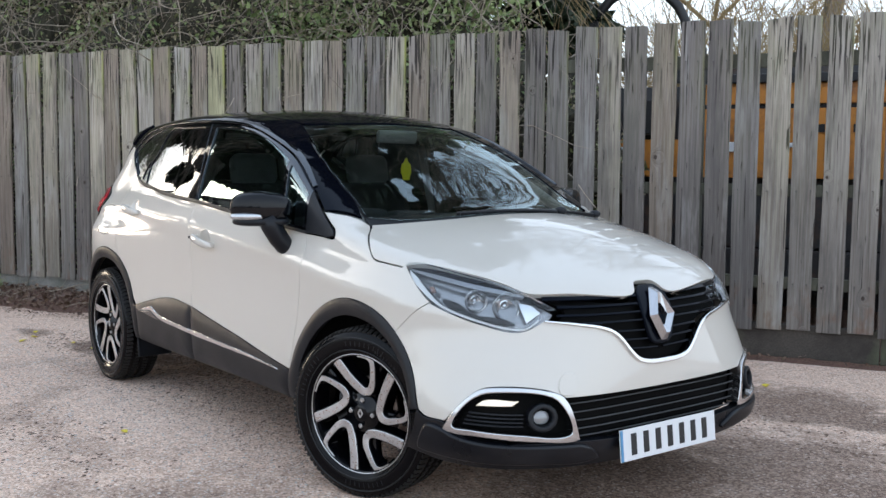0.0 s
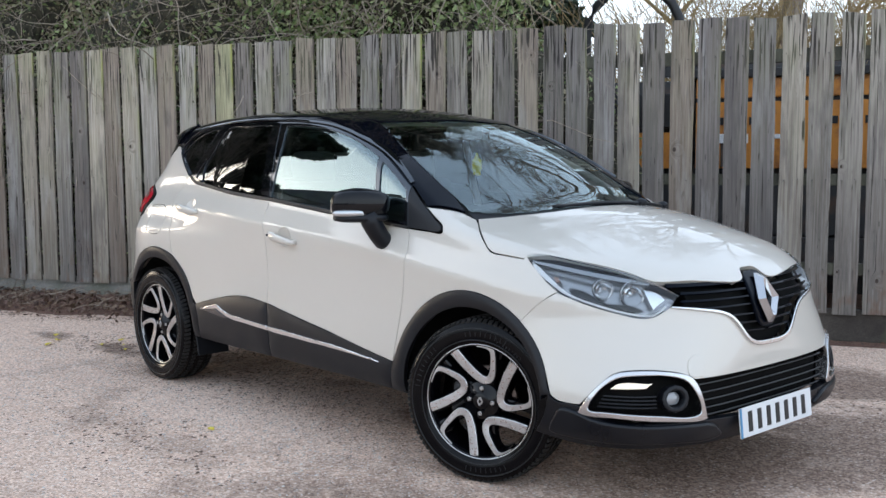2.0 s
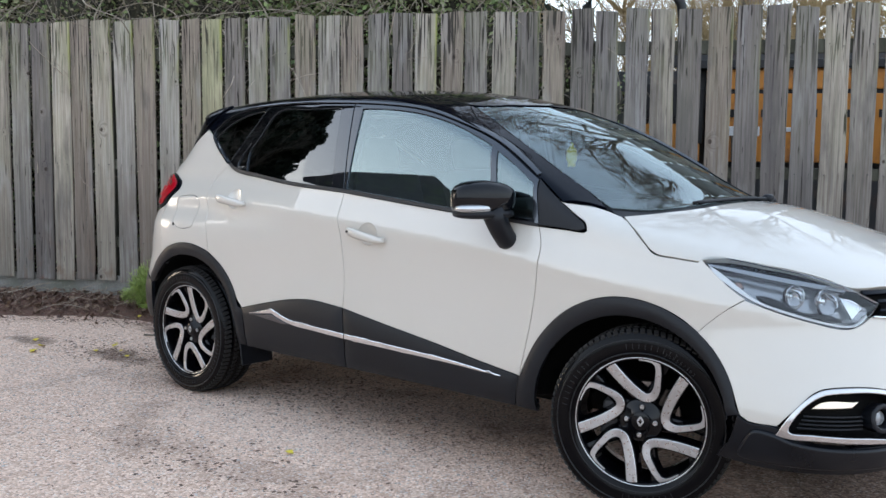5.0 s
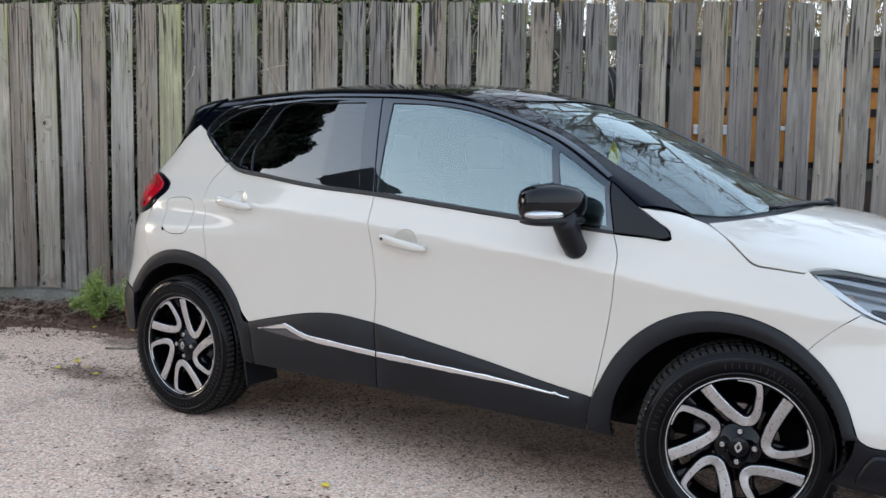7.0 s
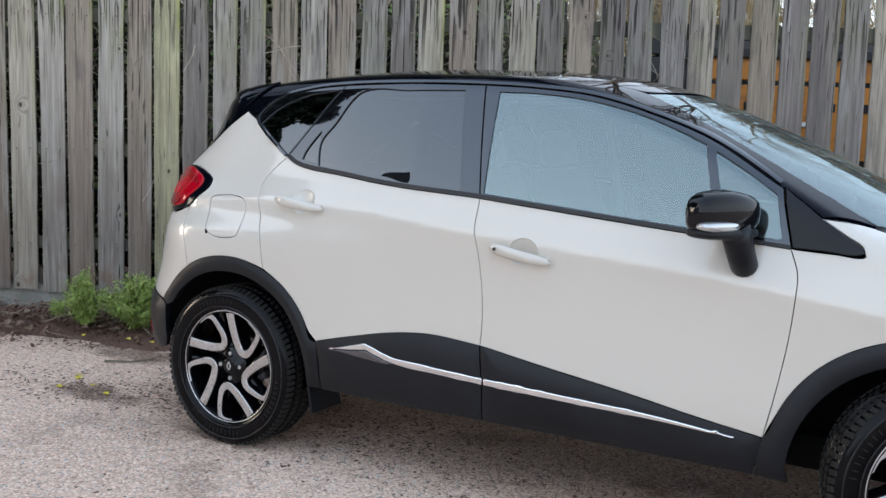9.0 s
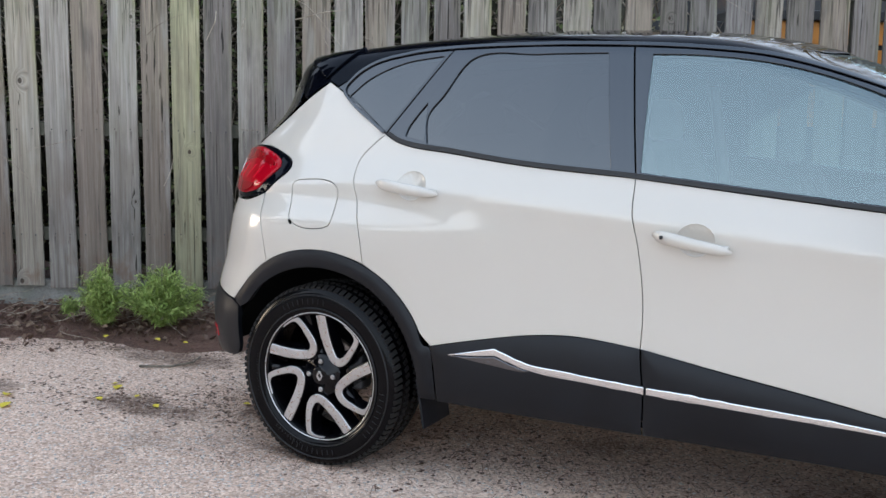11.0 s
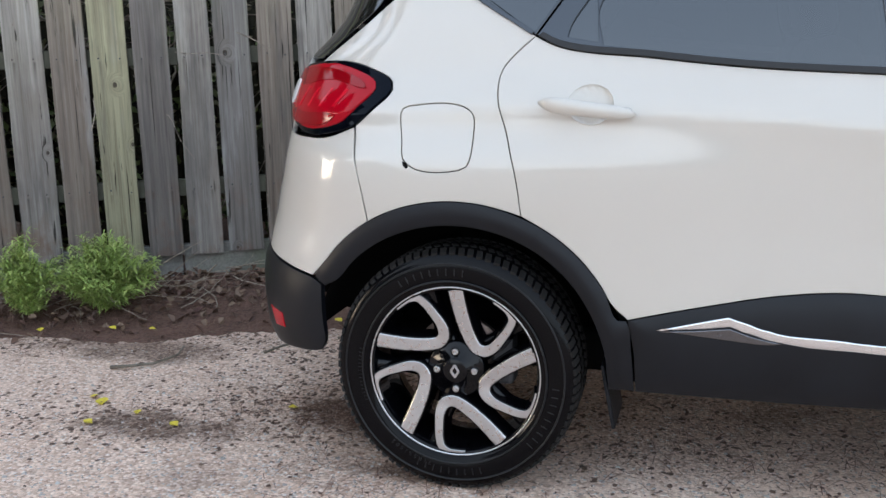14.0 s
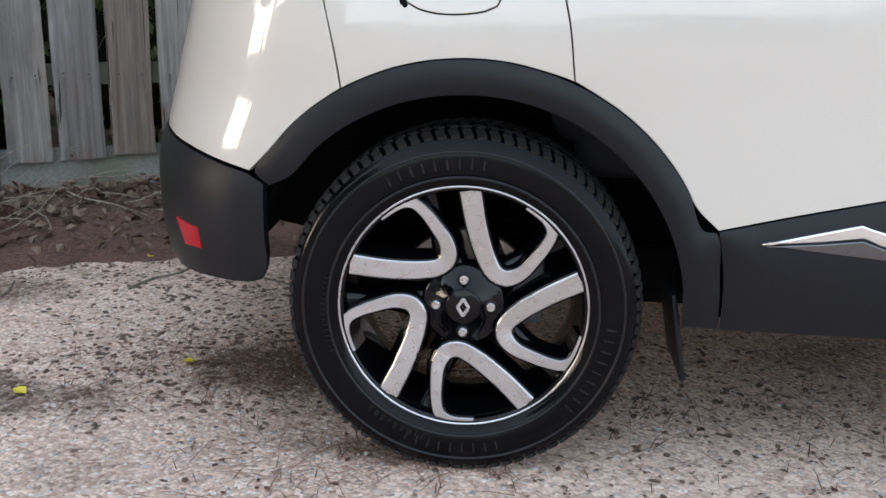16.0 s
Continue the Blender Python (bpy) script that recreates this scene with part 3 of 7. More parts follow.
REXP = curve((.3,3.3),(.55,3.3),(.7,2.9),(.9,2.8),(1.1,2.8),(1.25,2.4),(1.6,2.4))
ROOF = curve((3.6,.55),(3.40,.72),(3.3,.81),(3.2,.875),(3.0,.96),(2.7,1.04),(2.56,1.058),(2.50,1.066),(2.45,1.080),(2.4,1.099),(2.3,1.145),(2.15,1.218),(2.0,1.290),(1.85,1.356),(1.7,1.415),(1.45,1.49),(1.25,1.52),(1.0,1.535),(.7,1.54),(.4,1.53),(0,1.498),(-.35,1.44),(-.55,1.41))
SWEEP = curve((-.6,0),(.9,0),(1.5,.09),(2.2,.09),(2.7,.03),(3.4,0))
CROWN = curve((-.6,.05),(.9,.05),(1.5,.035),(1.8,.03),(2.3,.045),(2.8,.075),(3.4,.05))
SLIM = curve((-.6,0),(.6,0),(2.6,.022),(3.4,.022))
XF, XR = 2.35, -.05
def half_width(x, z):
    zc = CREASE(x)
    low = LOW((z - .2) / (zc - .2))
    dz = ((z - zc) + np.sqrt((z - zc)**2 + .013**2))/2 - .0025
    up = .840 - DROP(dz) - .054*np.clip(dz/.5, 0, 1)*ease((1.1 - x)/1.1)
    return low + (up - .840) - SLIM(x) + HIP(x)*np.exp(-((z - .80)/.16)**2) - HAUNCH(x)*ease((z - .85)/.11)
def top(x, y):
    return ROOF(x + SWEEP(x)*(y/.65)**2) - CROWN(x)*(np.abs(y)/.6)**2
def body(x, y, z):
    w = half_width(x, z)
    n = NEXP(z)
    a = np.where(x > XF, np.maximum(x - XF, 0)/(NOSE(z) - XF), np.maximum(XR - x, 0)/(XR - TAIL(z)))
    n = np.where(x > XF, n, REXP(z))
    f1 = ((a**n + (np.abs(y)/w)**n)**(1/n) - 1)*w
    f2 = (z - top(x, y))*.9
    k = .05
    h = np.maximum(k - np.abs(f1 - f2), 0)/k
    return np.maximum(f1, f2) + h*h*k/4
def root(p0, d, far, n=34):
    """first point going out from p0 along d that leaves the body"""
    lo = np.zeros(len(p0)); hi = np.full(len(p0), far)
    for _ in range(n):
        m = (lo + hi)/2; p = p0 + d*m[:, None]
        inn = body(p[:, 0], p[:, 1], p[:, 2]) < 0
        lo = np.where(inn, m, lo); hi = np.where(inn, hi, m)
    return p0 + d*((lo+hi)/2)[:, None]


def slope(p, e=0.002):
    """Outward normals of the body at points p."""
    g = np.stack([body(p[:, 0] + dx, p[:, 1] + dy, p[:, 2] + dz) - body(p[:, 0] - dx, p[:, 1] - dy, p[:, 2] - dz)
                  for dx, dy, dz in ((e, 0, 0), (0, e, 0), (0, 0, e))], 1)
    return g / np.maximum(np.linalg.norm(g, axis=1), 1e-9)[:, None]


DEG = 0.0155


def side_chart(uv):
    n = len(uv)
    return root(np.stack([uv[:, 0], np.zeros(n), uv[:, 1]], 1), np.tile([0.0, -1.0, 0.0], (n, 1)), 1.1)


def top_chart(uv):
    n = len(uv)
    return root(np.stack([uv[:, 0], uv[:, 1], np.full(n, 0.6)], 1), np.tile([0.0, 0.0, 1.0], (n, 1)), 1.2)


def nose_chart(uv):
    a = np.radians(uv[:, 0] / DEG)
    return root(np.stack([np.full(len(uv), 2.5), np.zeros(len(uv)), uv[:, 1]], 1), np.stack([np.cos(a), np.sin(a), np.zeros(len(uv))], 1), 1.3)


def tail_chart(uv):
    a = np.radians(uv[:, 0] / DEG)
    return root(np.stack([np.full(len(uv), 0.3), np.zeros(len(uv)), uv[:, 1]], 1), np.stack([-np.cos(a), -np.sin(a), np.zeros(len(uv))], 1), 1.5)


def rail_chart(uv):
    """Points seen slantwise from above and beside, for the roof edge and pillars."""
    k = math.sqrt(0.5)
    p0 = np.stack([uv[:, 0], k * (uv[:, 1] - 0.75), k * (uv[:, 1] + 0.75)], 1)
    return root(p0, np.tile([0.0, -k, k], (len(uv), 1)), 1.0)


def on_rail(points):
    return [(p[0], (p[1] + p[2]) * math.sqrt(0.5)) for p in points]


def degrees(pts):
    return [(p[0] * DEG, *p[1:]) for p in pts]


def both_sides(pts):
    """A half outline, from the middle line out and back to it, made whole."""
    other = [(-p[0], *p[1:]) for p in reversed(pts)]
    if abs(pts[0][0]) < 1e-6:
        other = other[:-1]
    if abs(pts[-1][0]) < 1e-6:
        other = other[1:]
    return list(pts) + other


def both_sides_y(pts):
    return [(q[1], q[0], *q[2:]) for q in both_sides([(p[1], p[0], *p[2:]) for p in pts])]


def outline(pts, gap=0.014, closed=True):
    """A smooth closed line through pts; a third value marks a sharp corner."""
    p = [np.array(q[:2], float) for q in pts]
    sharp = [len(q) > 2 for q in pts]
    n = len(p)
    out = []
    for i in range(n if closed else n - 1):
        a, b = p[i], p[(i + 1) % n]
        before = a - (b - a) if sharp[i] or (not closed and i == 0) else p[i - 1]
        after = b + (b - a) if sharp[(i + 1) % n] or (not closed and i == n - 2) else p[(i + 2) % n]
        length = np.linalg.norm(b - a)
        la, lb = max(np.linalg.norm(a - before), 1e-6), max(np.linalg.norm(after - b), 1e-6)
        ta = ((a - before) / la + (b - a) / max(length, 1e-6)) / 2 * length
        tb = ((after - b) / lb + (b - a) / max(length, 1e-6)) / 2 * length
        k = max(1, int(length / gap))
        for t in np.arange(k) / k:
            out.append((2*t**3 - 3*t**2 + 1)*a + (t**3 - 2*t**2 + t)*ta + (3*t**2 - 2*t**3)*b + (t**3 - t**2)*tb)
    if not closed:
        out.append(p[-1])
    return np.array(out)


def outward(loop):
    t = np.roll(loop, -1, 0) - np.roll(loop, 1, 0)
    t /= np.maximum(np.linalg.norm(t, axis=1), 1e-9)[:, None]
    n = np.stack([t[:, 1], -t[:, 0]], 1)
    area = np.sum(loop[:, 0] * np.roll(loop[:, 1], -1) - loop[:, 1] * np.roll(loop[:, 0], -1))
    return n if area > 0 else -n


def inside(q, loop):
    x, y = q[:, 0][:, None], q[:, 1][:, None]
    a, b = loop, np.roll(loop, -1, 0)
    cross = ((a[:, 1] > y) != (b[:, 1] > y)) & (x < (b[:, 0] - a[:, 0]) * (y - a[:, 1]) / (b[:, 1] - a[:, 1] + 1e-12) + a[:, 0])
    return cross.sum(1) % 2 == 1


def panel(name, chart, pts, mat, parent, label="", off=0.0, thick=0.012, holes=(), grid=0.016, lip=0.0018, gap=0.0012, flip=False, bulge=0.0):
    """A pressed panel that follows the body, with rolled edges. off: how far it stands proud."""
    loops = [outline(pts)] + [outline(h) for h in holes]
    ways = [outward(loops[0])] + [-outward(h) for h in loops[1:]]
    rims = [loop - way * (lip + gap) for loop, way in zip(loops, ways)]
    lo, hi = rims[0].min(0), rims[0].max(0)
    gx, gy = np.meshgrid(np.arange(lo[0] + grid / 2, hi[0], grid), np.arange(lo[1] + grid / 2, hi[1], grid))
    q = np.stack([gx.ravel(), gy.ravel()], 1)
    q = q[inside(q, rims[0])]
    for h in rims[1:]:
        q = q[~inside(q, h)]
    every = np.concatenate(rims)
    for cut in np.array_split(every, max(1, len(every) // 60)):
        if len(q):
            q = q[((q[:, None, :] - cut[None, :, :]) ** 2).sum(2).min(1) > (grid * 0.35) ** 2]
    flat = np.concatenate([every, q]) if len(q) else every
    edges, first = [], 0
    for r in rims:
        edges += [(first + i, first + (i + 1) % len(r)) for i in range(len(r))]
        first += len(r)
    cdt = mathutils.geometry.delaunay_2d_cdt([Vector(v) for v in flat], edges, [], 2 if holes else 1, 1e-6)
    uv = np.array([tuple(v) for v in cdt[0]])
    tris = np.array([tuple(f) for f in cdt[2]])
    for h in rims[1:]:
        tris = tris[~inside(uv[tris].mean(1), h)]
    tris = tris[inside(uv[tris].mean(1), rims[0])]
    origin = cdt[3]
    at = {}
    for i, o in enumerate(origin):
        for k in o:
            at[k] = i
    p = chart(uv)
    n = slope(p)
    if bulge:
        d = np.array([np.sqrt(np.min(np.sum((every - r) ** 2, 1))) for r in uv])
        p = p + n * (bulge * (1 - np.exp(-d / 0.03)))[:, None]
    a, b, c = p[tris[:, 0]], p[tris[:, 1]], p[tris[:, 2]]
    turned = np.sum(np.cross(b - a, c - a) * n[tris[:, 0]], 1) < 0
    tris[turned] = tris[turned][:, ::-1]
    if bulge:
        a, b, c = p[tris[:, 0]], p[tris[:, 1]], p[tris[:, 2]]
        fn, n = np.cross(b - a, c - a), np.zeros_like(p)
        for k in range(3):
            np.add.at(n, tris[:, k], fn)
        n /= np.maximum(np.linalg.norm(n, axis=1), 1e-12)[:, None]
    verts, normals, faces = [p + n * off], [n], [tuple(t) for t in tris]
    count, first = len(p), 0
    for r, way in zip(rims, ways):
        ids = np.array([at[first + i] for i in range(len(r))])
        first += len(r)
        b0, bn = p[ids] + n[ids] * off, n[ids]
        o3 = chart(r + way * 0.002) - chart(r)
        o3 -= bn * np.sum(o3 * bn, 1)[:, None]
        o3 /= np.maximum(np.linalg.norm(o3, axis=1), 1e-9)[:, None]
        rings = [b0 + o3 * lip * 0.7 - bn * lip * 0.3, b0 + o3 * lip - bn * lip, b0 + o3 * lip - bn * max(thick, lip * 1.5)]
        rn = [(bn + o3) / 1.414, o3, o3]
        k = len(r)
        start = [ids] + [count + np.arange(k) + k * j for j in range(3)]
        verts += rings
        normals += rn
        count += 3 * k
        for j in range(3):
            for i in range(k):
                i2 = (i + 1) % k
                f = (start[j][i], start[j][i2], start[j + 1][i2], start[j + 1][i])
                faces.append(f)
    v, nn = np.concatenate(verts), np.concatenate(normals)
    fixed = []
    for f in faces:
        if len(f) == 4:
            q1 = np.cross(v[f[1]] - v[f[0]], v[f[3]] - v[f[0]])
            if np.dot(q1, nn[f[0]] + nn[f[2]]) < 0:
                f = f[::-1]
        fixed.append(f)
    if flip:
        v, nn = v * (1, -1, 1), nn * (1, -1, 1)
        fixed = [f[::-1] for f in fixed]
    return mesh_object(name, v, fixed, mat, parent, label, nn)


def pair(*args, **kw):
    """The same panel on the right and on the left side of the car. Returns the right one."""
    right = panel(*args, **kw)
    panel(*args, **{**kw, "flip": True})
    return right


def arc(cx, cz, rx, rz, a0, a1, n=9):
    return [(cx + rx * math.cos(radians(a)), cz + rz * math.sin(radians(a))) for a in np.linspace(a0, a1, n)]


def corner(p):
    return (p[0], p[1], 1)


def nose_places(pts):
    return nose_chart(np.array(degrees([p[:2] for p in pts])))


def tail_places(pts):
    return tail_chart(np.array(degrees([p[:2] for p in pts])))


def nose_degrees(pts):
    """Side outline points as (degrees from the nose, z)."""
    return [(math.degrees(math.atan2(p[1], p[0] - 2.5)), p[2]) for p in side_chart(np.array(pts))]


def tail_degrees(pts):
    return [(math.degrees(math.atan2(-p[1], 0.3 - p[0])), p[2]) for p in side_chart(np.array(pts))]


car = thing("car", "ivory white compact crossover car with gloss black roof, parked on gravel", "car")

# seams on the side, as (x, z)
DOOR_SEAM = [(1.086, 1.055), (1.092, 0.958), (1.113, 0.866), (1.134, 0.733), (1.140, 0.64), (1.138, 0.554)]
FRONT_SEAM = [(2.128, 0.966), (2.158, 0.89), (2.156, 0.774), (2.128, 0.567), (2.097, 0.402)]
REAR_SEAM = [(0.179, 0.730), (0.166, 0.825), (0.142, 0.919), (0.113, 1.021), (0.117, 1.078), (0.155, 1.125), (0.197, 1.161)]
BELT_REAR = [(0.257, 1.134), (0.48, 1.105), (0.712, 1.079)]
BELT_FRONT = [(1.397, 1.026), (1.784, 0.992)]
CLAD_REAR = [(0.44, 0.480), (0.597, 0.517), (0.793, 0.556), (0.934, 0.568)]
CLAD_FRONT = [(1.375, 0.516), (1.654, 0.474), (1.929, 0.427)]
REAR_ARCH = arc(0.0, 0.32, 0.446, 0.444, 21, 66)
REAR_ARCH_BACK = arc(0.0, 0.32, 0.446, 0.444, 66, 120)
FRONT_ARCH = arc(2.535, 0.312, 0.437, 0.432, 52, 168, 13)

HEADLAMP = [(-69.4, 0.892, 1), (-66.8, 0.899), (-53.4, 0.874), (-41.8, 0.838), (-36.6, 0.810), (-32.8, 0.781), (-30.4, 0.762, 1), (-33.2, 0.728), (-37.2, 0.695), (-40.0, 0.690), (-46.2, 0.711), (-52.5, 0.738), (-59.2, 0.773), (-63.6, 0.820)]
TAIL_LAMP = [(42.9, 0.925), (35.5, 0.960), (31.5, 1.020), (32.5, 1.075), (41.4, 1.104), (48.9, 1.106), (54.2, 1.086), (58.3, 1.055), (58.9, 1.036), (57.3, 0.990), (54.8, 0.946), (50.3, 0.921), (45.5, 0.917)]
BONNET_EDGE = [(2.415, -0.636), (2.505, -0.710), (2.572, -0.750), (2.610, -0.760), (2.69, -0.752), (2.765, -0.738)]
edge_top = [(p[0], p[2]) for p in top_chart(np.array(BONNET_EDGE))]
lamp_back = [(p[0], p[2]) for p in nose_places([HEADLAMP[0], HEADLAMP[13], (-61.4, 0.795), HEADLAMP[12]])]
BUMPER_SEAM = [(2.893, 0.735), (2.845, 0.694), (2.803, 0.652)]
WING = [corner(FRONT_SEAM[0]), (2.25, 0.960), (2.335, 0.960), (2.325, 0.985), (2.28, 1.012), (2.20, 1.060, 1), (2.30, 1.047), corner(edge_top[0]), *edge_top[1:-1], corner(edge_top[-1]), corner(lamp_back[0]),
        *lamp_back[1:-1], corner(lamp_back[-1]), *BUMPER_SEAM[:2], corner(BUMPER_SEAM[2]), *FRONT_ARCH[1:-1], corner(FRONT_SEAM[-1]), *FRONT_SEAM[-2:0:-1]]

def dish_ring(x, z):
    return [(x + 0.054 * math.cos(a) + 0.008, z + 0.008 + 0.046 * math.sin(a)) for a in np.linspace(0, 2 * math.pi, 17)[:-1]]


HANDLES = ((0.335, 0.991, -7.0), (1.275, 0.881, -9.0))
front_door = pair("front_door", side_chart, [corner(DOOR_SEAM[0]), *BELT_FRONT, corner(FRONT_SEAM[0]), *FRONT_SEAM[1:-1], corner(FRONT_SEAM[-1]),
     *CLAD_FRONT[::-1], corner(DOOR_SEAM[-1]), *DOOR_SEAM[-2:0:-1]], PAINT, car, holes=[dish_ring(1.275, 0.880)])
rear_door = pair("rear_door", side_chart, [corner(DOOR_SEAM[0]), *DOOR_SEAM[1:-1], corner(DOOR_SEAM[-1]), *CLAD_REAR[:0:-1], corner(CLAD_REAR[0]),
     *REAR_ARCH[1:-1], corner(REAR_SEAM[0]), *REAR_SEAM[1:-1], corner(REAR_SEAM[-1]), *BELT_REAR], PAINT, car, holes=[dish_ring(0.335, 0.989)])
FLAP = [(-0.130, 0.990), (-0.093, 0.999), (0.027, 0.995), (0.052, 0.977), (0.056, 0.929), (0.044, 0.851), (0.024, 0.842), (-0.087, 0.844), (-0.120, 0.869), (-0.126, 0.899)]
NOTCH = [(-0.121, 0.864), (-0.110, 0.860), (-0.104, 0.849), (-0.110, 0.845), (-0.118, 0.852)]
lamp_front = [(p[0], p[2]) for p in tail_places([TAIL_LAMP[4], *TAIL_LAMP[5:11]])]
REAR_BUMPER_SEAM = [(-0.250, 0.853), (-0.232, 0.775), (-0.220, 0.707)]
QUARTER = [corner(REAR_SEAM[-1]), (0.10, 1.228), (0.015, 1.285), (-0.083, 1.338, 1), (-0.18, 1.272), (-0.30, 1.185), corner(lamp_front[0]), *lamp_front[1:-1], corner(lamp_front[-1]), *REAR_BUMPER_SEAM[:2], corner(REAR_BUMPER_SEAM[2]),
           *REAR_ARCH_BACK[-2:0:-1], corner(REAR_SEAM[0]), *REAR_SEAM[1:-1]]
panel("rear_wing", side_chart, QUARTER, PAINT, car, holes=[FLAP])
panel("rear_wing", side_chart, QUARTER, PAINT, car, flip=True)
panel("fuel_flap", side_chart, FLAP, PAINT, car)
panel("flap_notch", side_chart, NOTCH, INNER_BLACK, car, off=0.0012, gap=0, lip=0.0008, thick=0.003)
pair("front_wing", side_chart, WING, PAINT, car)

# bonnet, roof and windscreen, as (x, y)
lamp_top = [(p[0], p[1]) for p in nose_places([(-36.4, 0.812), (-41.8, 0.841), (-53.4, 0.877), (-62.0, 0.893)])]
nose_edge = [(p[0], p[1]) for p in nose_places([(-0.01, 0.833), (-3.7, 0.829), (-5.8, 0.797), (-8.5, 0.788), (-14, 0.792), (-24, 0.806)])]
panel("bonnet", top_chart, both_sides_y([(nose_edge[0][0], 0), *nose_edge[1:], *lamp_top, corner(BONNET_EDGE[-1]), *BONNET_EDGE[-2:0:-1], corner(BONNET_EDGE[0]), (2.49, -0.5), (2.555, -0.36), (2.59, -0.19), (2.605, 0)]), PAINT, car, grid=0.04, thick=0.02)
EDGE = [(2.34, -0.635), (2.24, -0.60), (2.10, -0.59), (1.95, -0.573), (1.80, -0.540), (1.66, -0.490), (1.53, -0.455), (1.40, -0.500), (1.2, -0.535), (1.0, -0.55), (0.5, -0.553), (0.0, -0.53), (-0.25, -0.49)]
panel("roof", top_chart, both_sides_y([(1.59, 0), (1.585, -0.21), (1.53, -0.44), (1.47, -0.470), *EDGE[7:13], (-0.38, -0.40), (-0.43, 0)]), GLOSS_BLACK, car, grid=0.05)
panel("windscreen", top_chart, both_sides_y([(1.605, 0), (1.60, -0.21), (1.548, -0.442, 1), *[(x, y + 0.006) for x, y in EDGE[5:0:-1]], (2.345, -0.615, 1), (2.44, -0.50), (2.50, -0.35), (2.54, -0.18), (2.555, 0)]), SCREEN, car,
      "curved windscreen of clear glass", off=-0.004, thick=0.006, grid=0.05).visible_shadow = False
panel("cowl", top_chart, both_sides_y([(2.550, 0), (2.535, -0.18), (2.495, -0.35), (2.435, -0.50), (2.340, -0.618, 1), (2.405, -0.638, 1), (2.485, -0.50), (2.55, -0.36), (2.586, -0.19), (2.60, 0)]), PLASTIC, car, off=-0.010)

# window frames, pillars and panes
FRAME_TOP = [(0.071, 1.385), (0.227, 1.428), (0.39, 1.444), (0.708, 1.452), (1.0, 1.448), (1.223, 1.437), (1.438, 1.412), (1.647, 1.355), (1.843, 1.280), (2.081, 1.142)]
PANE_FRONT = [(1.10, 1.074, 1), (1.092, 1.422, 1), (1.232, 1.418), (1.425, 1.397), (1.592, 1.358), (1.733, 1.308), (1.834, 1.264, 1), (1.90, 1.002, 1), (1.6, 1.027), (1.4, 1.046), (1.18, 1.066)]
PANE_QUARTER = [(1.870, 1.243, 1), (1.963, 1.190), (2.068, 1.122, 1), (2.098, 0.992, 1), (1.932, 1.002, 1)]
PANE_REAR = [(0.485, 1.413), (0.722, 1.425), (0.952, 1.427, 1), (1.006, 1.076, 1), (0.705, 1.097), (0.366, 1.136, 1), (0.353, 1.225), (0.398, 1.290)]
PANE_TRIANGLE = [(0.352, 1.144, 1), (0.278, 1.158, 1), (0.283, 1.178), (0.342, 1.268, 1)]
PANE_BACK = [(0.012, 1.284, 1), (0.086, 1.347), (0.213, 1.400), (0.37, 1.424, 1), (0.193, 1.172, 1)]
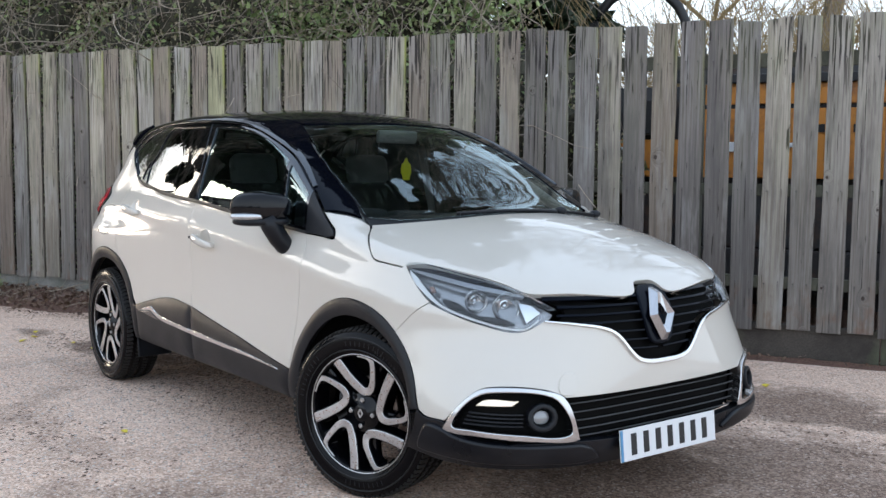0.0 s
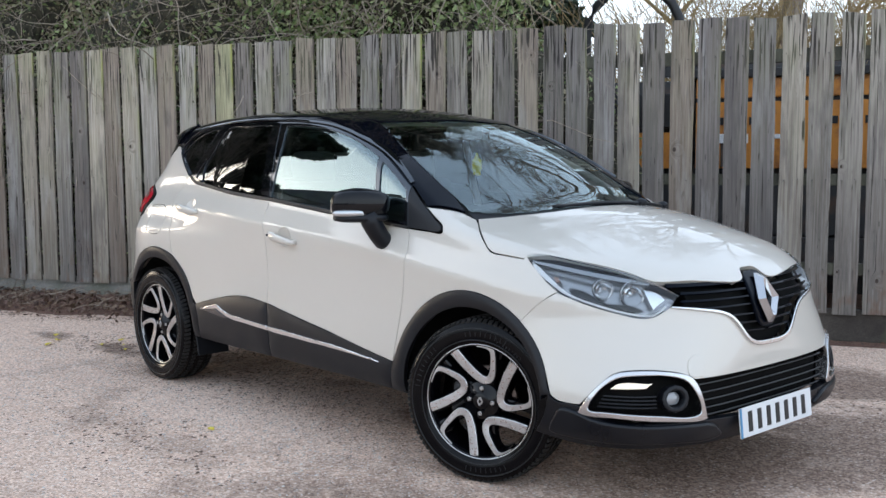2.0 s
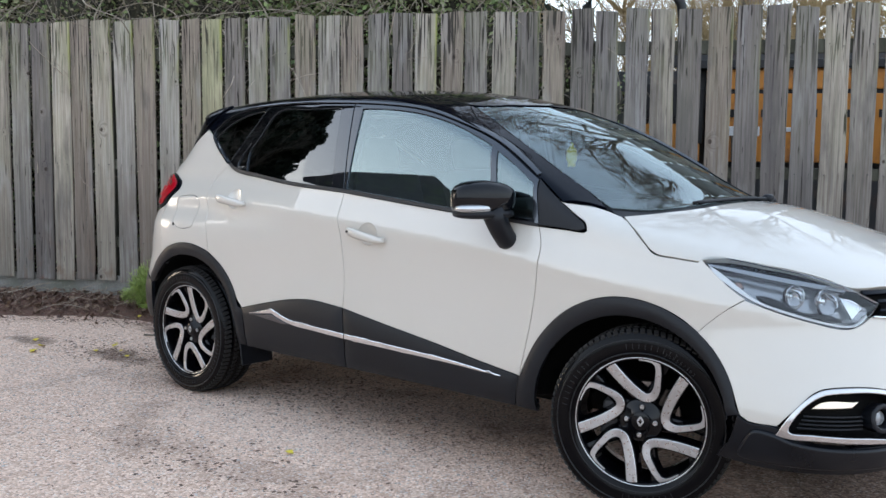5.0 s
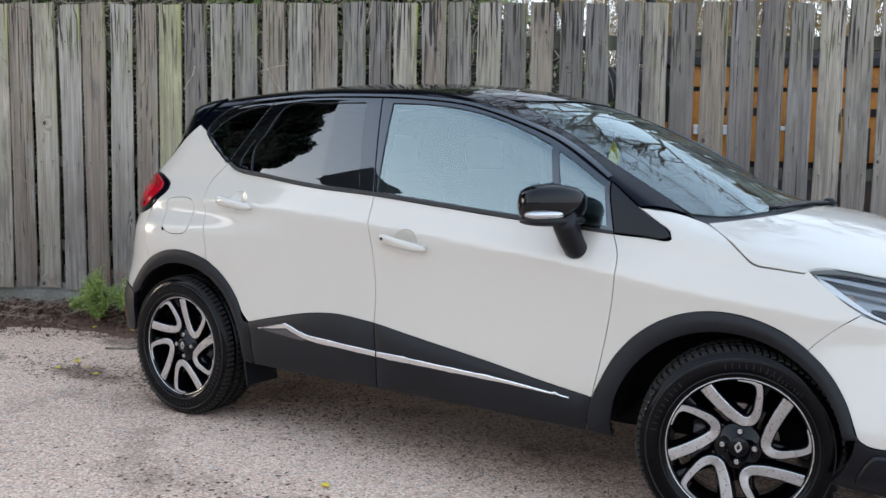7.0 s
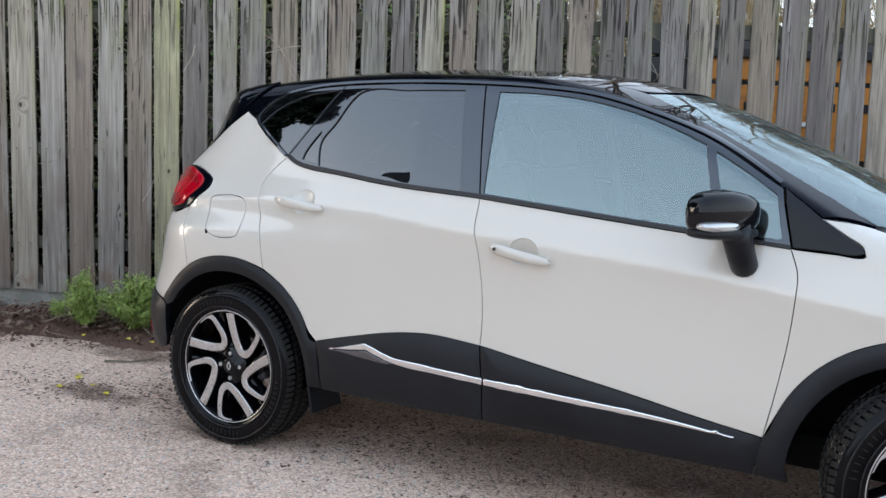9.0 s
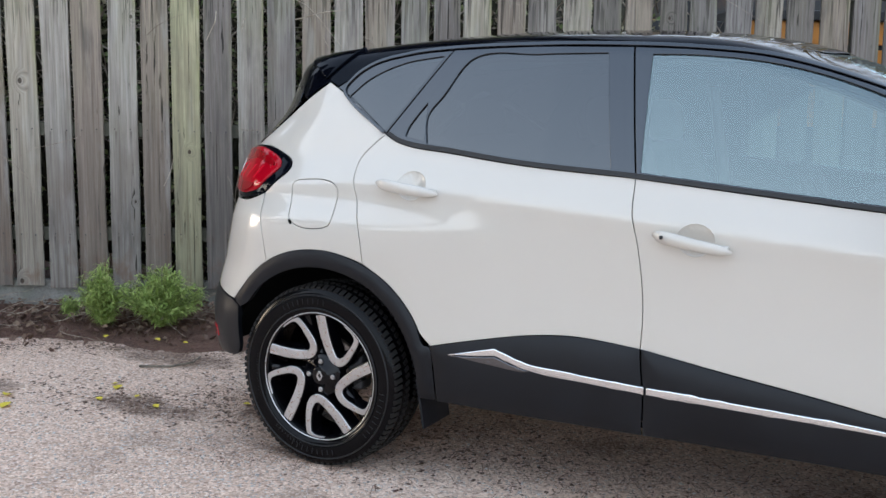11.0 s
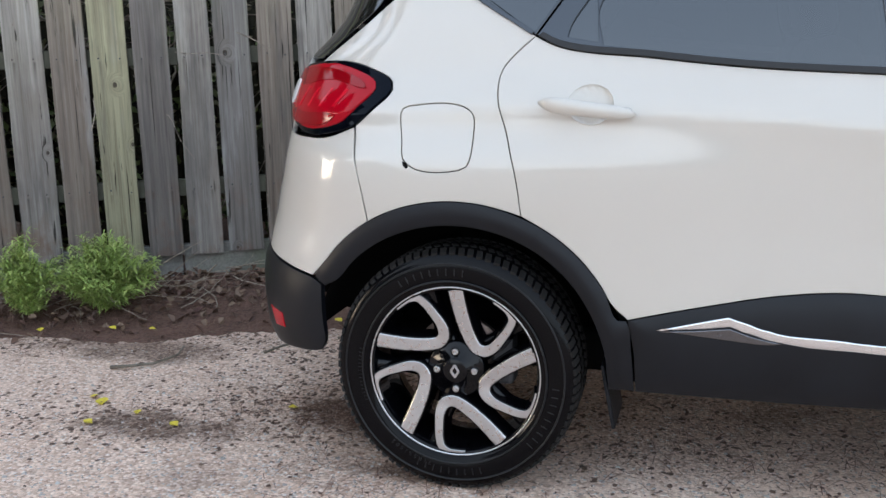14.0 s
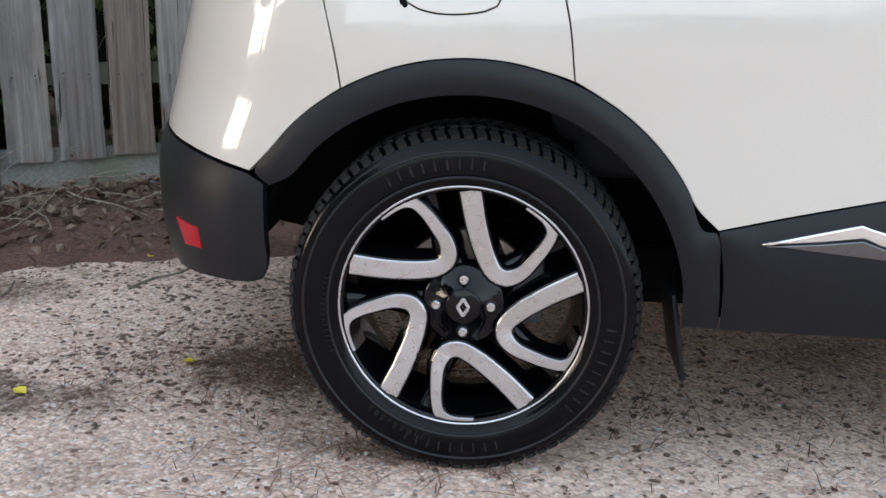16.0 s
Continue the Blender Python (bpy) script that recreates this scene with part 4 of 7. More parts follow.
for flip in (False, True):
    panel("front_window_frame", side_chart, [(1.088, 1.055, 1), *[(x, z + 0.001) for x, z in BELT_FRONT], (2.130, 0.968, 1), (2.083, 1.140, 1), *FRAME_TOP[8:4:-1], (1.032, 1.447, 1)], FRAME_GLOSS, car,
          holes=[PANE_FRONT, PANE_QUARTER], off=0.002, flip=flip)
    panel("rear_window_frame", side_chart, [(1.086, 1.057, 1), (1.030, 1.447, 1), *FRAME_TOP[3:2:-1], (0.405, 1.445, 1), (0.200, 1.163, 1), *BELT_REAR], FRAME_GLOSS, car, holes=[PANE_REAR, PANE_TRIANGLE], off=0.002, flip=flip)
    panel("quarter_window_frame", side_chart, [(0.197, 1.163, 1), (0.402, 1.445, 1), (0.227, 1.430), (0.071, 1.388), (-0.045, 1.318, 1), (0.015, 1.287), (0.10, 1.231)], FRAME_GLOSS, car, holes=[PANE_BACK], off=0.001, flip=flip)
    for name, pts, mat in (("front_window", PANE_FRONT, GLASS), ("quarter_light", PANE_QUARTER, GLASS), ("rear_window", PANE_REAR, TINTED), ("rear_triangle", PANE_TRIANGLE, TINTED), ("rear_quarter_window", PANE_BACK, TINTED)):
        panel(name, side_chart, pts, mat, car, off=-0.004, thick=0.005, gap=-0.006, flip=flip).visible_shadow = False
    # belt seal under the panes and the drip edge over them
    panel("belt_seal", side_chart, [(0.205, 1.160, 1), *BELT_REAR, (1.086, 1.053), *BELT_FRONT, (2.128, 0.964, 1), (2.127, 0.976, 1), (1.784, 1.006), (1.397, 1.041), (1.086, 1.069), (0.712, 1.094), (0.48, 1.121), (0.257, 1.150), (0.215, 1.170, 1)],
          SEAL, car, off=0.007, gap=0, flip=flip)
    drip = outline([(0.193, 1.172), (0.012, 1.290), (-0.005, 1.310), *FRAME_TOP, (2.10, 1.128)], closed=False)
    inner = [(x, z) for x, z in drip[::4]]
    way = np.gradient(np.array(inner), axis=0)
    way = np.stack([-way[:, 1], way[:, 0]], 1) / np.linalg.norm(way, axis=1)[:, None]
    outer = [tuple(np.array(p) + w * 0.011) for p, w in zip(inner, way)]
    panel("window_moulding", side_chart, [corner(inner[0]), *inner[1:-1], corner(inner[-1]), corner(outer[-1]), *outer[-2:0:-1], corner(outer[0])], FRAME_GLOSS, car, off=0.008, gap=0, flip=flip)
    rim = top_chart(np.array(EDGE))
    up = on_rail(rim)
    low = lambda pts: on_rail(side_chart(np.array(pts)))
    panel("side_rail", rail_chart, [*[corner(q) for q in low([(2.085, 1.144), (2.205, 1.062)])], *low([(2.29, 1.055)]), corner(up[0]), *up[1:-1], corner(up[-1]), *low([(-0.30, 1.35)]), *[corner(q) for q in low([(-0.19, 1.278), (-0.083, 1.341), (-0.045, 1.322)])], *low(FRAME_TOP)],
          GLOSS_BLACK, car, "gloss black roof rail and pillar", gap=0.001, grid=0.02, flip=flip)
    panel("spoiler_end", side_chart, [(0.020, 1.456, 1), (-0.09, 1.444), (-0.215, 1.432), (-0.222, 1.418), (-0.19, 1.396), (-0.155, 1.383), (-0.10, 1.345, 1)], GLOSS_BLACK, car, off=0.010, lip=0.004, thick=0.02, flip=flip)
    panel("mirror_corner", side_chart, [(2.133, 0.968, 1), (2.087, 1.138, 1), (2.15, 1.094), (2.205, 1.056), (2.28, 1.008), (2.322, 0.983), (2.332, 0.967), (2.315, 0.960), (2.22, 0.965)], PLASTIC, car, off=0.009, flip=flip)
    # dark lower cladding, sills and wheel arches
    panel("rear_door_cladding", side_chart, [corner(CLAD_REAR[0]), *CLAD_REAR[1:], (1.138, 0.556, 1), (1.145, 0.48), (1.152, 0.43), (1.150, 0.290, 1), (0.795, 0.290), (0.46, 0.294, 1), (0.455, 0.40)], PLASTIC, car, off=0.004, bulge=0.011, flip=flip)
    panel("front_door_cladding", side_chart, [(1.141, 0.556, 1), *CLAD_FRONT, (2.095, 0.402, 1), (2.072, 0.280, 1), (1.6, 0.287), (1.153, 0.290, 1), (1.155, 0.43), (1.148, 0.48)], PLASTIC, car, off=0.004, bulge=0.011, flip=flip)
    panel("door_trim", side_chart, [(0.510, 0.464, 1), (0.60, 0.486), (0.676, 0.504, 1), (0.712, 0.492), (0.785, 0.471), (0.942, 0.459), (1.159, 0.447, 1), (1.160, 0.424, 1), (0.943, 0.436), (0.790, 0.448), (0.74, 0.461), (0.680, 0.480, 1), (0.60, 0.470)], TRIM_CHROME, car,
          "bright chrome door trim", off=0.017, gap=0, lip=0.004, bulge=0.007, flip=flip)
    panel("door_trim", side_chart, [(1.165, 0.447, 1), (1.462, 0.434), (1.751, 0.420), (2.017, 0.395, 1), (2.017, 0.389, 1), (1.752, 0.404), (1.463, 0.413), (1.166, 0.424, 1)], TRIM_CHROME, car, "bright chrome door trim", off=0.017, gap=0, lip=0.004, bulge=0.007, flip=flip)
    # the dark colour of this facet stands in for the ground it mirrors
    panel("trim_inset", side_chart, [(0.518, 0.462, 1), (0.60, 0.468), (0.680, 0.477, 1), (0.735, 0.459), (0.80, 0.446, 1), (0.776, 0.441), (0.68, 0.447)], TRIM_REFLECTION, car, "lower facet of the door trim, painted dark as reflected ground", off=0.017, gap=0, lip=0.003, flip=flip)
    panel("sill", side_chart, [(0.42, 0.312, 1), (1.15, 0.305), (2.15, 0.300, 1), (2.15, 0.282, 1), (1.15, 0.288), (0.42, 0.294, 1)], INNER_BLACK, car, off=-0.035, flip=flip)
    panel("rear_arch_trim", side_chart, [*arc(0.0, 0.32, 0.446, 0.444, 21, 149, 15), (-0.353, 0.528, 1), *arc(0.0, 0.315, 0.392, 0.388, 143, 0, 14), (0.394, 0.296, 1), (0.458, 0.296, 1), (0.450, 0.40), (0.436, 0.478)], PLASTIC, car,
          off=0.004, thick=0.03, grid=0.014, bulge=0.012, flip=flip)
    panel("front_arch_trim", side_chart, [(2.075, 0.280, 1), (2.096, 0.400), *arc(2.535, 0.312, 0.437, 0.432, 165, 14, 16), (2.972, 0.405, 1), (2.925, 0.395, 1), *arc(2.552, 0.305, 0.385, 0.375, 12, 180, 16), (2.175, 0.275, 1)], PLASTIC, car,
          off=0.004, thick=0.03, grid=0.014, bulge=0.012, flip=flip)

# rear end, as (degrees from the tail, z)
panel("rear_bumper", tail_chart, degrees(both_sides([(0, 0.915), (35, 0.915), (45.5, 0.912), (50.3, 0.916), (54.6, 0.943, 1), *tail_degrees(REAR_BUMPER_SEAM[:2]), corner(tail_degrees(REAR_BUMPER_SEAM)[2]), *tail_degrees(arc(0.0, 0.32, 0.446, 0.444, 128, 143, 3)), (49.6, 0.550, 1), (41.2, 0.577), (25, 0.60), (0, 0.605)])), PAINT, car, grid=0.04)
panel("rear_bumper_skirt", tail_chart, degrees(both_sides([(0, 0.602), (25, 0.597), (41.2, 0.574), (49.4, 0.547, 1), (51.2, 0.53, 1), (51.2, 0.42), (51.2, 0.37), (50.4, 0.345), (48.0, 0.334), (44, 0.328), (35.3, 0.315), (0, 0.30)])), PLASTIC, car, off=0.002, grid=0.03, thick=0.02, bulge=0.014)
for side in (1, -1):
    flip = side < 0
    lamp = panel("tail_lamp", tail_chart, degrees(TAIL_LAMP), GLOSS_BLACK, car, "red rear lamp in a black surround", off=0.006, thick=0.02, grid=0.02, flip=flip)
    c = np.array([46.0, 1.015])
    shrink = lambda k, dx=0.0, dz=0.0: degrees([tuple(c + (np.array(p) - c) * k + (dx, dz)) for p in TAIL_LAMP])
    panel("red_lens", tail_chart, shrink(0.88, -0.9, 0.003), RED, lamp, off=0.012, thick=0.01, grid=0.012, lip=0.006, bulge=0.006, flip=flip)
    panel("upper_lens", tail_chart, degrees([(38.0, 1.072), (45.0, 1.087), (50.5, 1.072), (54.5, 1.046), (55.2, 1.034), (48.0, 1.052), (38.5, 1.044)]), RED_DEEP, lamp, off=0.0184, thick=0.004, grid=0.012, lip=0.0006, flip=flip)
    panel("lower_lens", tail_chart, degrees([(43.6, 0.938), (39, 0.958), (37.8, 0.978), (44, 0.974), (51.6, 0.968), (49.6, 0.944)]), RED_DEEP, lamp, off=0.0184, thick=0.004, grid=0.015, lip=0.0006, flip=flip)
    panel("reversing_lens", tail_chart, degrees([(36.6, 0.985), (34.5, 1.01), (34.8, 1.048), (37.2, 1.052), (38.0, 1.02), (37.8, 0.99)]), FROST, lamp, "clear reversing lens", off=0.0195, thick=0.004, grid=0.012, lip=0.003, flip=flip)
    for k in range(4):
        d = 41.6 + 3.0 * k
        panel("light_bar", tail_chart, degrees([(d, 0.985, 1), (d + 1.2, 1.035 - 0.002 * k, 1), (d + 1.75, 1.035 - 0.002 * k, 1), (d + 0.55, 0.985, 1)]), RED_BRIGHT, lamp, off=0.0190, thick=0.004, grid=0.02, lip=0.0008, gap=0, flip=flip)
    panel("rear_reflector", tail_chart, degrees([(39.4, 0.437, 1), (43.6, 0.430, 1), (43.9, 0.390, 1), (41.0, 0.386, 1)]), RED, car, "small red reflector", off=0.0165, lip=0.002, gap=0, flip=flip)
panel("tailgate", tail_chart, degrees(both_sides([(0, 0.922), (30, 0.922), (31, 1.0), (31.5, 1.085), (30, 1.11), (0, 1.12)])), PAINT, car, grid=0.04)
panel("rear_screen", tail_chart, degrees(both_sides([(0, 1.125), (30, 1.115), (41, 1.112, 1), (45, 1.18), (50.5, 1.27), (47, 1.36), (43, 1.395), (0, 1.40)])), FRAME_GLOSS, car, "black tinted tailgate glass", grid=0.04)
bm = bmesh.new()
bmesh.ops.create_grid(bm, x_segments=10, y_segments=24, size=0.5)
for v in bm.verts:
    a, b = v.co.x + 0.5, v.co.y * 2
    half = 0.50 - 0.03 * a * a
    v.co = (-0.15 - 0.26 * a + 0.14 * b * b, b * half, top(np.array([-0.20]), np.array([b * 0.45]))[0] - 0.02 * a * a - 0.03 * a + 0.006)
solid = bmesh.ops.solidify(bm, geom=bm.faces[:], thickness=0.034)
part("spoiler", bm, GLOSS_BLACK, car, "gloss black roof spoiler", True)

# front end, as (degrees from the nose, z)
CHROME_LINE = [(-33.0, 0.724), (-26.1, 0.712), (-17.6, 0.687), (-14.6, 0.663), (-11.1, 0.606), (-8.6, 0.574), (-5.0, 0.560), (0, 0.558)]
FOG = [(-53.6, 0.357), (-53.0, 0.376), (-50.8, 0.432), (-46.2, 0.497), (-42.7, 0.508), (-33.2, 0.498), (-29.7, 0.476), (-26.4, 0.345), (-26.2, 0.328), (-27.8, 0.323), (-35.4, 0.334), (-46.2, 0.347), (-52.6, 0.350)]
FOG_IN = [(-51.3, 0.372), (-49.4, 0.434), (-45.8, 0.481), (-42.5, 0.491), (-33.4, 0.482), (-31.1, 0.464), (-28.1, 0.354), (-28.7, 0.348), (-38.0, 0.359), (-47.4, 0.368)]
panel("front_bumper", nose_chart, degrees(both_sides([(0, 0.554), (-5, 0.556), (-8.6, 0.570), (-11.3, 0.603), (-14.8, 0.660), (-17.8, 0.684), (-26.1, 0.709), (-33.2, 0.722, 1), (-37.2, 0.690), (-40.0, 0.686), (-46.2, 0.706), (-52.5, 0.733),
     (-59.4, 0.769, 1), *nose_degrees(BUMPER_SEAM[:2]), corner(nose_degrees(BUMPER_SEAM)[2]), *nose_degrees(arc(2.535, 0.312, 0.437, 0.432, 44, 18, 4)), corner(nose_degrees([(2.966, 0.405)])[0]), (-58.5, 0.390), (-53.4, 0.384, 1), (-50.8, 0.432), (-46.2, 0.500), (-42.7, 0.512), (-33.2, 0.502),
     (-29.9, 0.482), (-28.8, 0.472, 1), (-19.5, 0.469), (0, 0.466)])), PAINT, car, grid=0.03, gap=0.0, lip=0.0012)
panel("bumper_lip", nose_chart, degrees(both_sides([(0, 0.300), (-17, 0.312), (-26.0, 0.322, 1), (-31.5, 0.327), (-50.8, 0.349), (-53.4, 0.380), (-58.5, 0.387), (-60.4, 0.407, 1), (-61.5, 0.33), (-64.0, 0.255, 1), (-54.8, 0.236), (-34, 0.232), (-22, 0.222), (0, 0.21)])),
      PLASTIC_DEEP, car, "dark plastic lower bumper", off=0.006, thick=0.03)
panel("upper_grille", nose_chart, degrees(both_sides([(0, 0.842), (-4, 0.835), (-6.5, 0.79), (-14, 0.79), (-24, 0.804), (-31.5, 0.810), (-27.0, 0.762), (-29.2, 0.722), *CHROME_LINE[1:]])), INNER_BLACK, car, off=-0.035, gap=0)
panel("lower_grille", nose_chart, degrees(both_sides([(0, 0.470), (-19.5, 0.472), (-28.8, 0.474, 1), (-26.4, 0.335), (-25, 0.315, 1), (0, 0.295)])), INNER_BLACK, car, off=-0.05, gap=-0.01)
line = outline(degrees(CHROME_LINE), closed=False)[::3]
way = np.gradient(line, axis=0)
way = np.stack([way[:, 1], -way[:, 0]], 1) / np.linalg.norm(way, axis=1)[:, None]
wide = np.linspace(0.005, 0.013, len(line))[:, None]
for flip in (False, True):
    a, b = [tuple(p) for p in line + way * wide], [tuple(p) for p in line - way * wide * 0.4]
    panel("grille_chrome", nose_chart, [corner(a[0]), *a[1:-1], corner(a[-1]), corner(b[-1]), *b[-2:0:-1], corner(b[0])], CHROME, car, off=0.010, gap=0, lip=0.003, thick=0.02, flip=flip)
    for z0, z1, reach in ((0.800, 0.788, 33), (0.769, 0.761, 29.6), (0.740, 0.733, 29.8), (0.709, 0.702, 24.0), (0.671, 0.664, 14.0), (0.639, 0.632, 12.3), (0.606, 0.600, 10.5)):
        panel("grille_slat", nose_chart, degrees([(-1.0, z0, 1), (-reach * 0.6, z0 + 0.004), (-reach, z0 + 0.008, 1), (-reach, z1 + 0.006, 1), (-reach * 0.6, z1 + 0.003), (-1.0, z1, 1)]), GLOSS_BLACK, car, off=-0.008, gap=0, thick=0.010, flip=flip)
    for z in (0.450, 0.420, 0.390, 0.360, 0.332):
        panel("lower_grille_slat", nose_chart, degrees([(0.0, z - 0.001, 1), (-15, z), (-27.4 + (0.45 - z) * 16, z + 0.001, 1), (-27.4 + (0.45 - z) * 16, z - 0.003, 1), (-15, z - 0.004), (0.0, z - 0.005, 1)]), PLASTIC_GREY, car, off=-0.015, gap=0, thick=0.006, flip=flip)
    panel("lip_wing", nose_chart, degrees([(-21.0, 0.258), (-23.5, 0.300), (-26.4, 0.316, 1), (-31.5, 0.321), (-50.6, 0.343), (-53.6, 0.362), (-57.5, 0.366), (-59.0, 0.330), (-60.0, 0.276), (-54.8, 0.262), (-34, 0.254), (-24, 0.245)]), PLASTIC_DEEP, car, "raised corner of the lower bumper", off=0.020, thick=0.02, lip=0.012, gap=0, flip=flip)
    # fog lamp unit with chrome surround
    fog = panel("fog_surround", nose_chart, degrees(FOG), FOG_CHROME, car, "chrome fog lamp surround", off=0.012, holes=[degrees(FOG_IN)], lip=0.004, thick=0.05, grid=0.015, gap=0, flip=flip)
    panel("fog_recess", nose_chart, degrees(FOG_IN), INNER_BLACK, fog, off=-0.045, gap=-0.008, flip=flip)
    panel("day_light", nose_chart, degrees([(-47.2, 0.448, 1), (-45.6, 0.467), (-38.4, 0.468, 1), (-39.8, 0.452, 1)]), DRL, fog, "lit warm daytime running light", off=-0.012, lip=0.004, gap=0, flip=flip)
    for z in (0.426, 0.412, 0.398, 0.384):
        panel("mesh_bar", nose_chart, degrees([(-48.6 + (0.43 - z) * -30, z, 1), (-37.5, z, 1), (-37.5, z - 0.006, 1), (-48.6 + (0.43 - z) * -30, z - 0.006, 1)]), PLASTIC, fog, off=-0.02, gap=0, lip=0.002, flip=flip)
    circle = lambda r, cx=-33.9, cz=0.412: degrees([(cx + r / DEG * math.cos(a), cz + r * math.sin(a)) for a in np.linspace(0, 2 * math.pi, 13)[:-1]])
    panel("fog_bezel", nose_chart, circle(0.048), PLASTIC, fog, off=0.008, holes=[circle(0.030)], thick=0.05, lip=0.007, gap=0, grid=0.01, flip=flip)
    panel("fog_lens", nose_chart, circle(0.030), FOG_GLASS, fog, "round fog lamp lens", off=-0.018, lip=0.004, gap=0, grid=0.01, bulge=0.006, flip=flip)
    # headlamp: housing, reflectors and bowls behind a clear cover
    lamp = panel("headlamp", nose_chart, degrees(HEADLAMP), HOUSING, car, "clear swept back headlamp", off=-0.060, thick=0.01, gap=-0.014, grid=0.02, flip=flip)
    panel("lamp_cover", nose_chart, degrees(HEADLAMP), LENS, lamp, "clear lens cover", off=0.004, thick=0.008, grid=0.02, flip=flip).visible_shadow = False
    panel("bezel", nose_chart, degrees([(-68.3, 0.886, 1), (-60.3, 0.874), (-49.8, 0.850), (-42.5, 0.833), (-36.8, 0.816, 1), (-37.2, 0.806, 1), (-43, 0.818), (-50, 0.834), (-60, 0.858), (-67.4, 0.876, 1)]), HOUSING, lamp, "smoked lamp bezel strip", off=-0.014, gap=0, lip=0.002, flip=flip)
    panel("light_guide", nose_chart, degrees([(-67.6, 0.875, 1), (-65.4, 0.860), (-61.1, 0.816), (-56.6, 0.771), (-50.5, 0.739), (-45.2, 0.716), (-40.0, 0.700), (-37.0, 0.701), (-34.2, 0.731, 1), (-34.0, 0.724, 1), (-37.0, 0.694), (-40.0, 0.693), (-45.4, 0.709), (-51.0, 0.732), (-57.2, 0.765), (-62.3, 0.808), (-66.4, 0.850)]), GUIDE, lamp, "pale light guide strip",
          off=-0.003, gap=0, lip=0.002, flip=flip)
    panel("inner_mask", nose_chart, degrees([(-57, 0.792), (-53, 0.785), (-50.5, 0.765), (-47.5, 0.745), (-45, 0.742), (-41.5, 0.735), (-39, 0.712), (-41, 0.707), (-48, 0.728), (-54.5, 0.757)]), PLASTIC, lamp, off=-0.022, gap=0, flip=flip)
    panel("marker_lamp", nose_chart, degrees([(-61.6, 0.836), (-60.2, 0.836), (-59.6, 0.820), (-60.6, 0.814)]), AMBER, lamp, "small amber marker bulb", off=-0.03, gap=0, flip=flip)
    panel("side_reflector", nose_chart, degrees([(-38.4, 0.798, 1), (-35.0, 0.786), (-33.2, 0.760, 1), (-36.6, 0.722, 1), (-37.4, 0.752)]), REFLECTOR, lamp, off=-0.03, gap=0, flip=flip)
    for cx, cz, r, deep, mat in ((-47.2, 0.780, 0.034, 0.03, REFLECTOR), (-40.3, 0.764, 0.043, 0.035, REFLECTOR)):
        p = nose_chart(np.array([[cx * DEG, cz]]))[0]
        n = np.array([0.9, -0.42, 0.0])
        verts, faces = lathe([(r, 0.0), (r * 0.98, deep * 0.3), (r * 0.75, deep * 0.75), (r * 0.34, deep), (r * 0.30, deep * 0.6), (0.001, deep * 0.5)], 28)
        m = Matrix.Translation(p - n * 0.042) @ Vector(n).to_track_quat("-Y", "Z").to_matrix().to_4x4()
        verts = [m @ Vector(v) for v in verts]
        if flip:
            verts = [(v[0], -v[1], v[2]) for v in verts]
        mesh_object("lamp_bowl", verts, faces, mat, lamp)
        verts, faces = lathe([(r * 1.0, 0.012), (r * 1.16, 0.0), (r * 1.20, 0.004), (r * 1.1, 0.02)], 28)
        verts = [m @ Vector(v) for v in verts]
        if flip:
            verts = [(v[0], -v[1], v[2]) for v in verts]
        mesh_object("lamp_ring", verts, faces, CHROME, lamp)
panel("towing_cover", nose_chart, degrees([(-30.2, 0.486), (-30.0, 0.540), (-28.8, 0.553), (-26.6, 0.548), (-26.2, 0.535), (-26.4, 0.484)]), PAINT, car, off=0.0035, lip=0.002, gap=0)

# bright diamond badge on a black carrier
badge_carrier = panel("badge_carrier", nose_chart, degrees(both_sides([(0, 0.826), (-3.2, 0.824), (-5.2, 0.795), (-5.4, 0.70), (-3.2, 0.62), (0, 0.612)])), GLOSS_BLACK, car, off=0.0, lip=0.008, gap=0)
rings, ridge = [], []
for k, lift in ((1.0, 0.012), (0.70, 0.034), (0.40, 0.016), (0.38, -0.004)):
    pts = np.array(degrees([(0.9 * k, 0.716 + 0.088 * k), (4.3 * k, 0.716), (0.9 * k, 0.716 - 0.090 * k), (-0.9 * k, 0.716 - 0.090 * k), (-4.3 * k, 0.716), (-0.9 * k, 0.716 + 0.088 * k)]))
    p = nose_chart(pts)
    rings += [tuple(v) for v in p + slope(p) * lift]
faces = [(6 * r + i, 6 * r + (i + 1) % 6, 6 * r + 6 + (i + 1) % 6, 6 * r + 6 + i) for r in range(3) for i in range(6)]
mesh_object("badge", rings, faces, BADGE, badge_carrier, "bright chrome diamond badge", smooth=False)

# number plate with dark bars in place of its characters
plate = new("number_plate")
plate.parent = car
tagged(plate, "white number plate with dark bars and a blue edge")
for name, mat, y0, y1, z0, z1, lift in (("plate_board", WHITE, -0.26, 0.26, -0.056, 0.056, 0.0), ("plate_band", BLUE, -0.2595, -0.247, -0.0555, 0.0555, 0.0025)):
    bm = bmesh.new()
    box(bm, (lift, (y0 + y1) / 2, (z0 + z1) / 2), (0.006, y1 - y0, z1 - z0), 0.002)
    part(name, bm, mat, plate)
for k in range(7):
    bm = bmesh.new()
    box(bm, (0.003, -0.192 + 0.0645 * k, 0), (0.004, 0.028, 0.076), 0.001)
    part("plate_bar", bm, INK, plate)
plate.matrix_world = pose(3.408, 0.0, 0.280, 0, -6, 0)

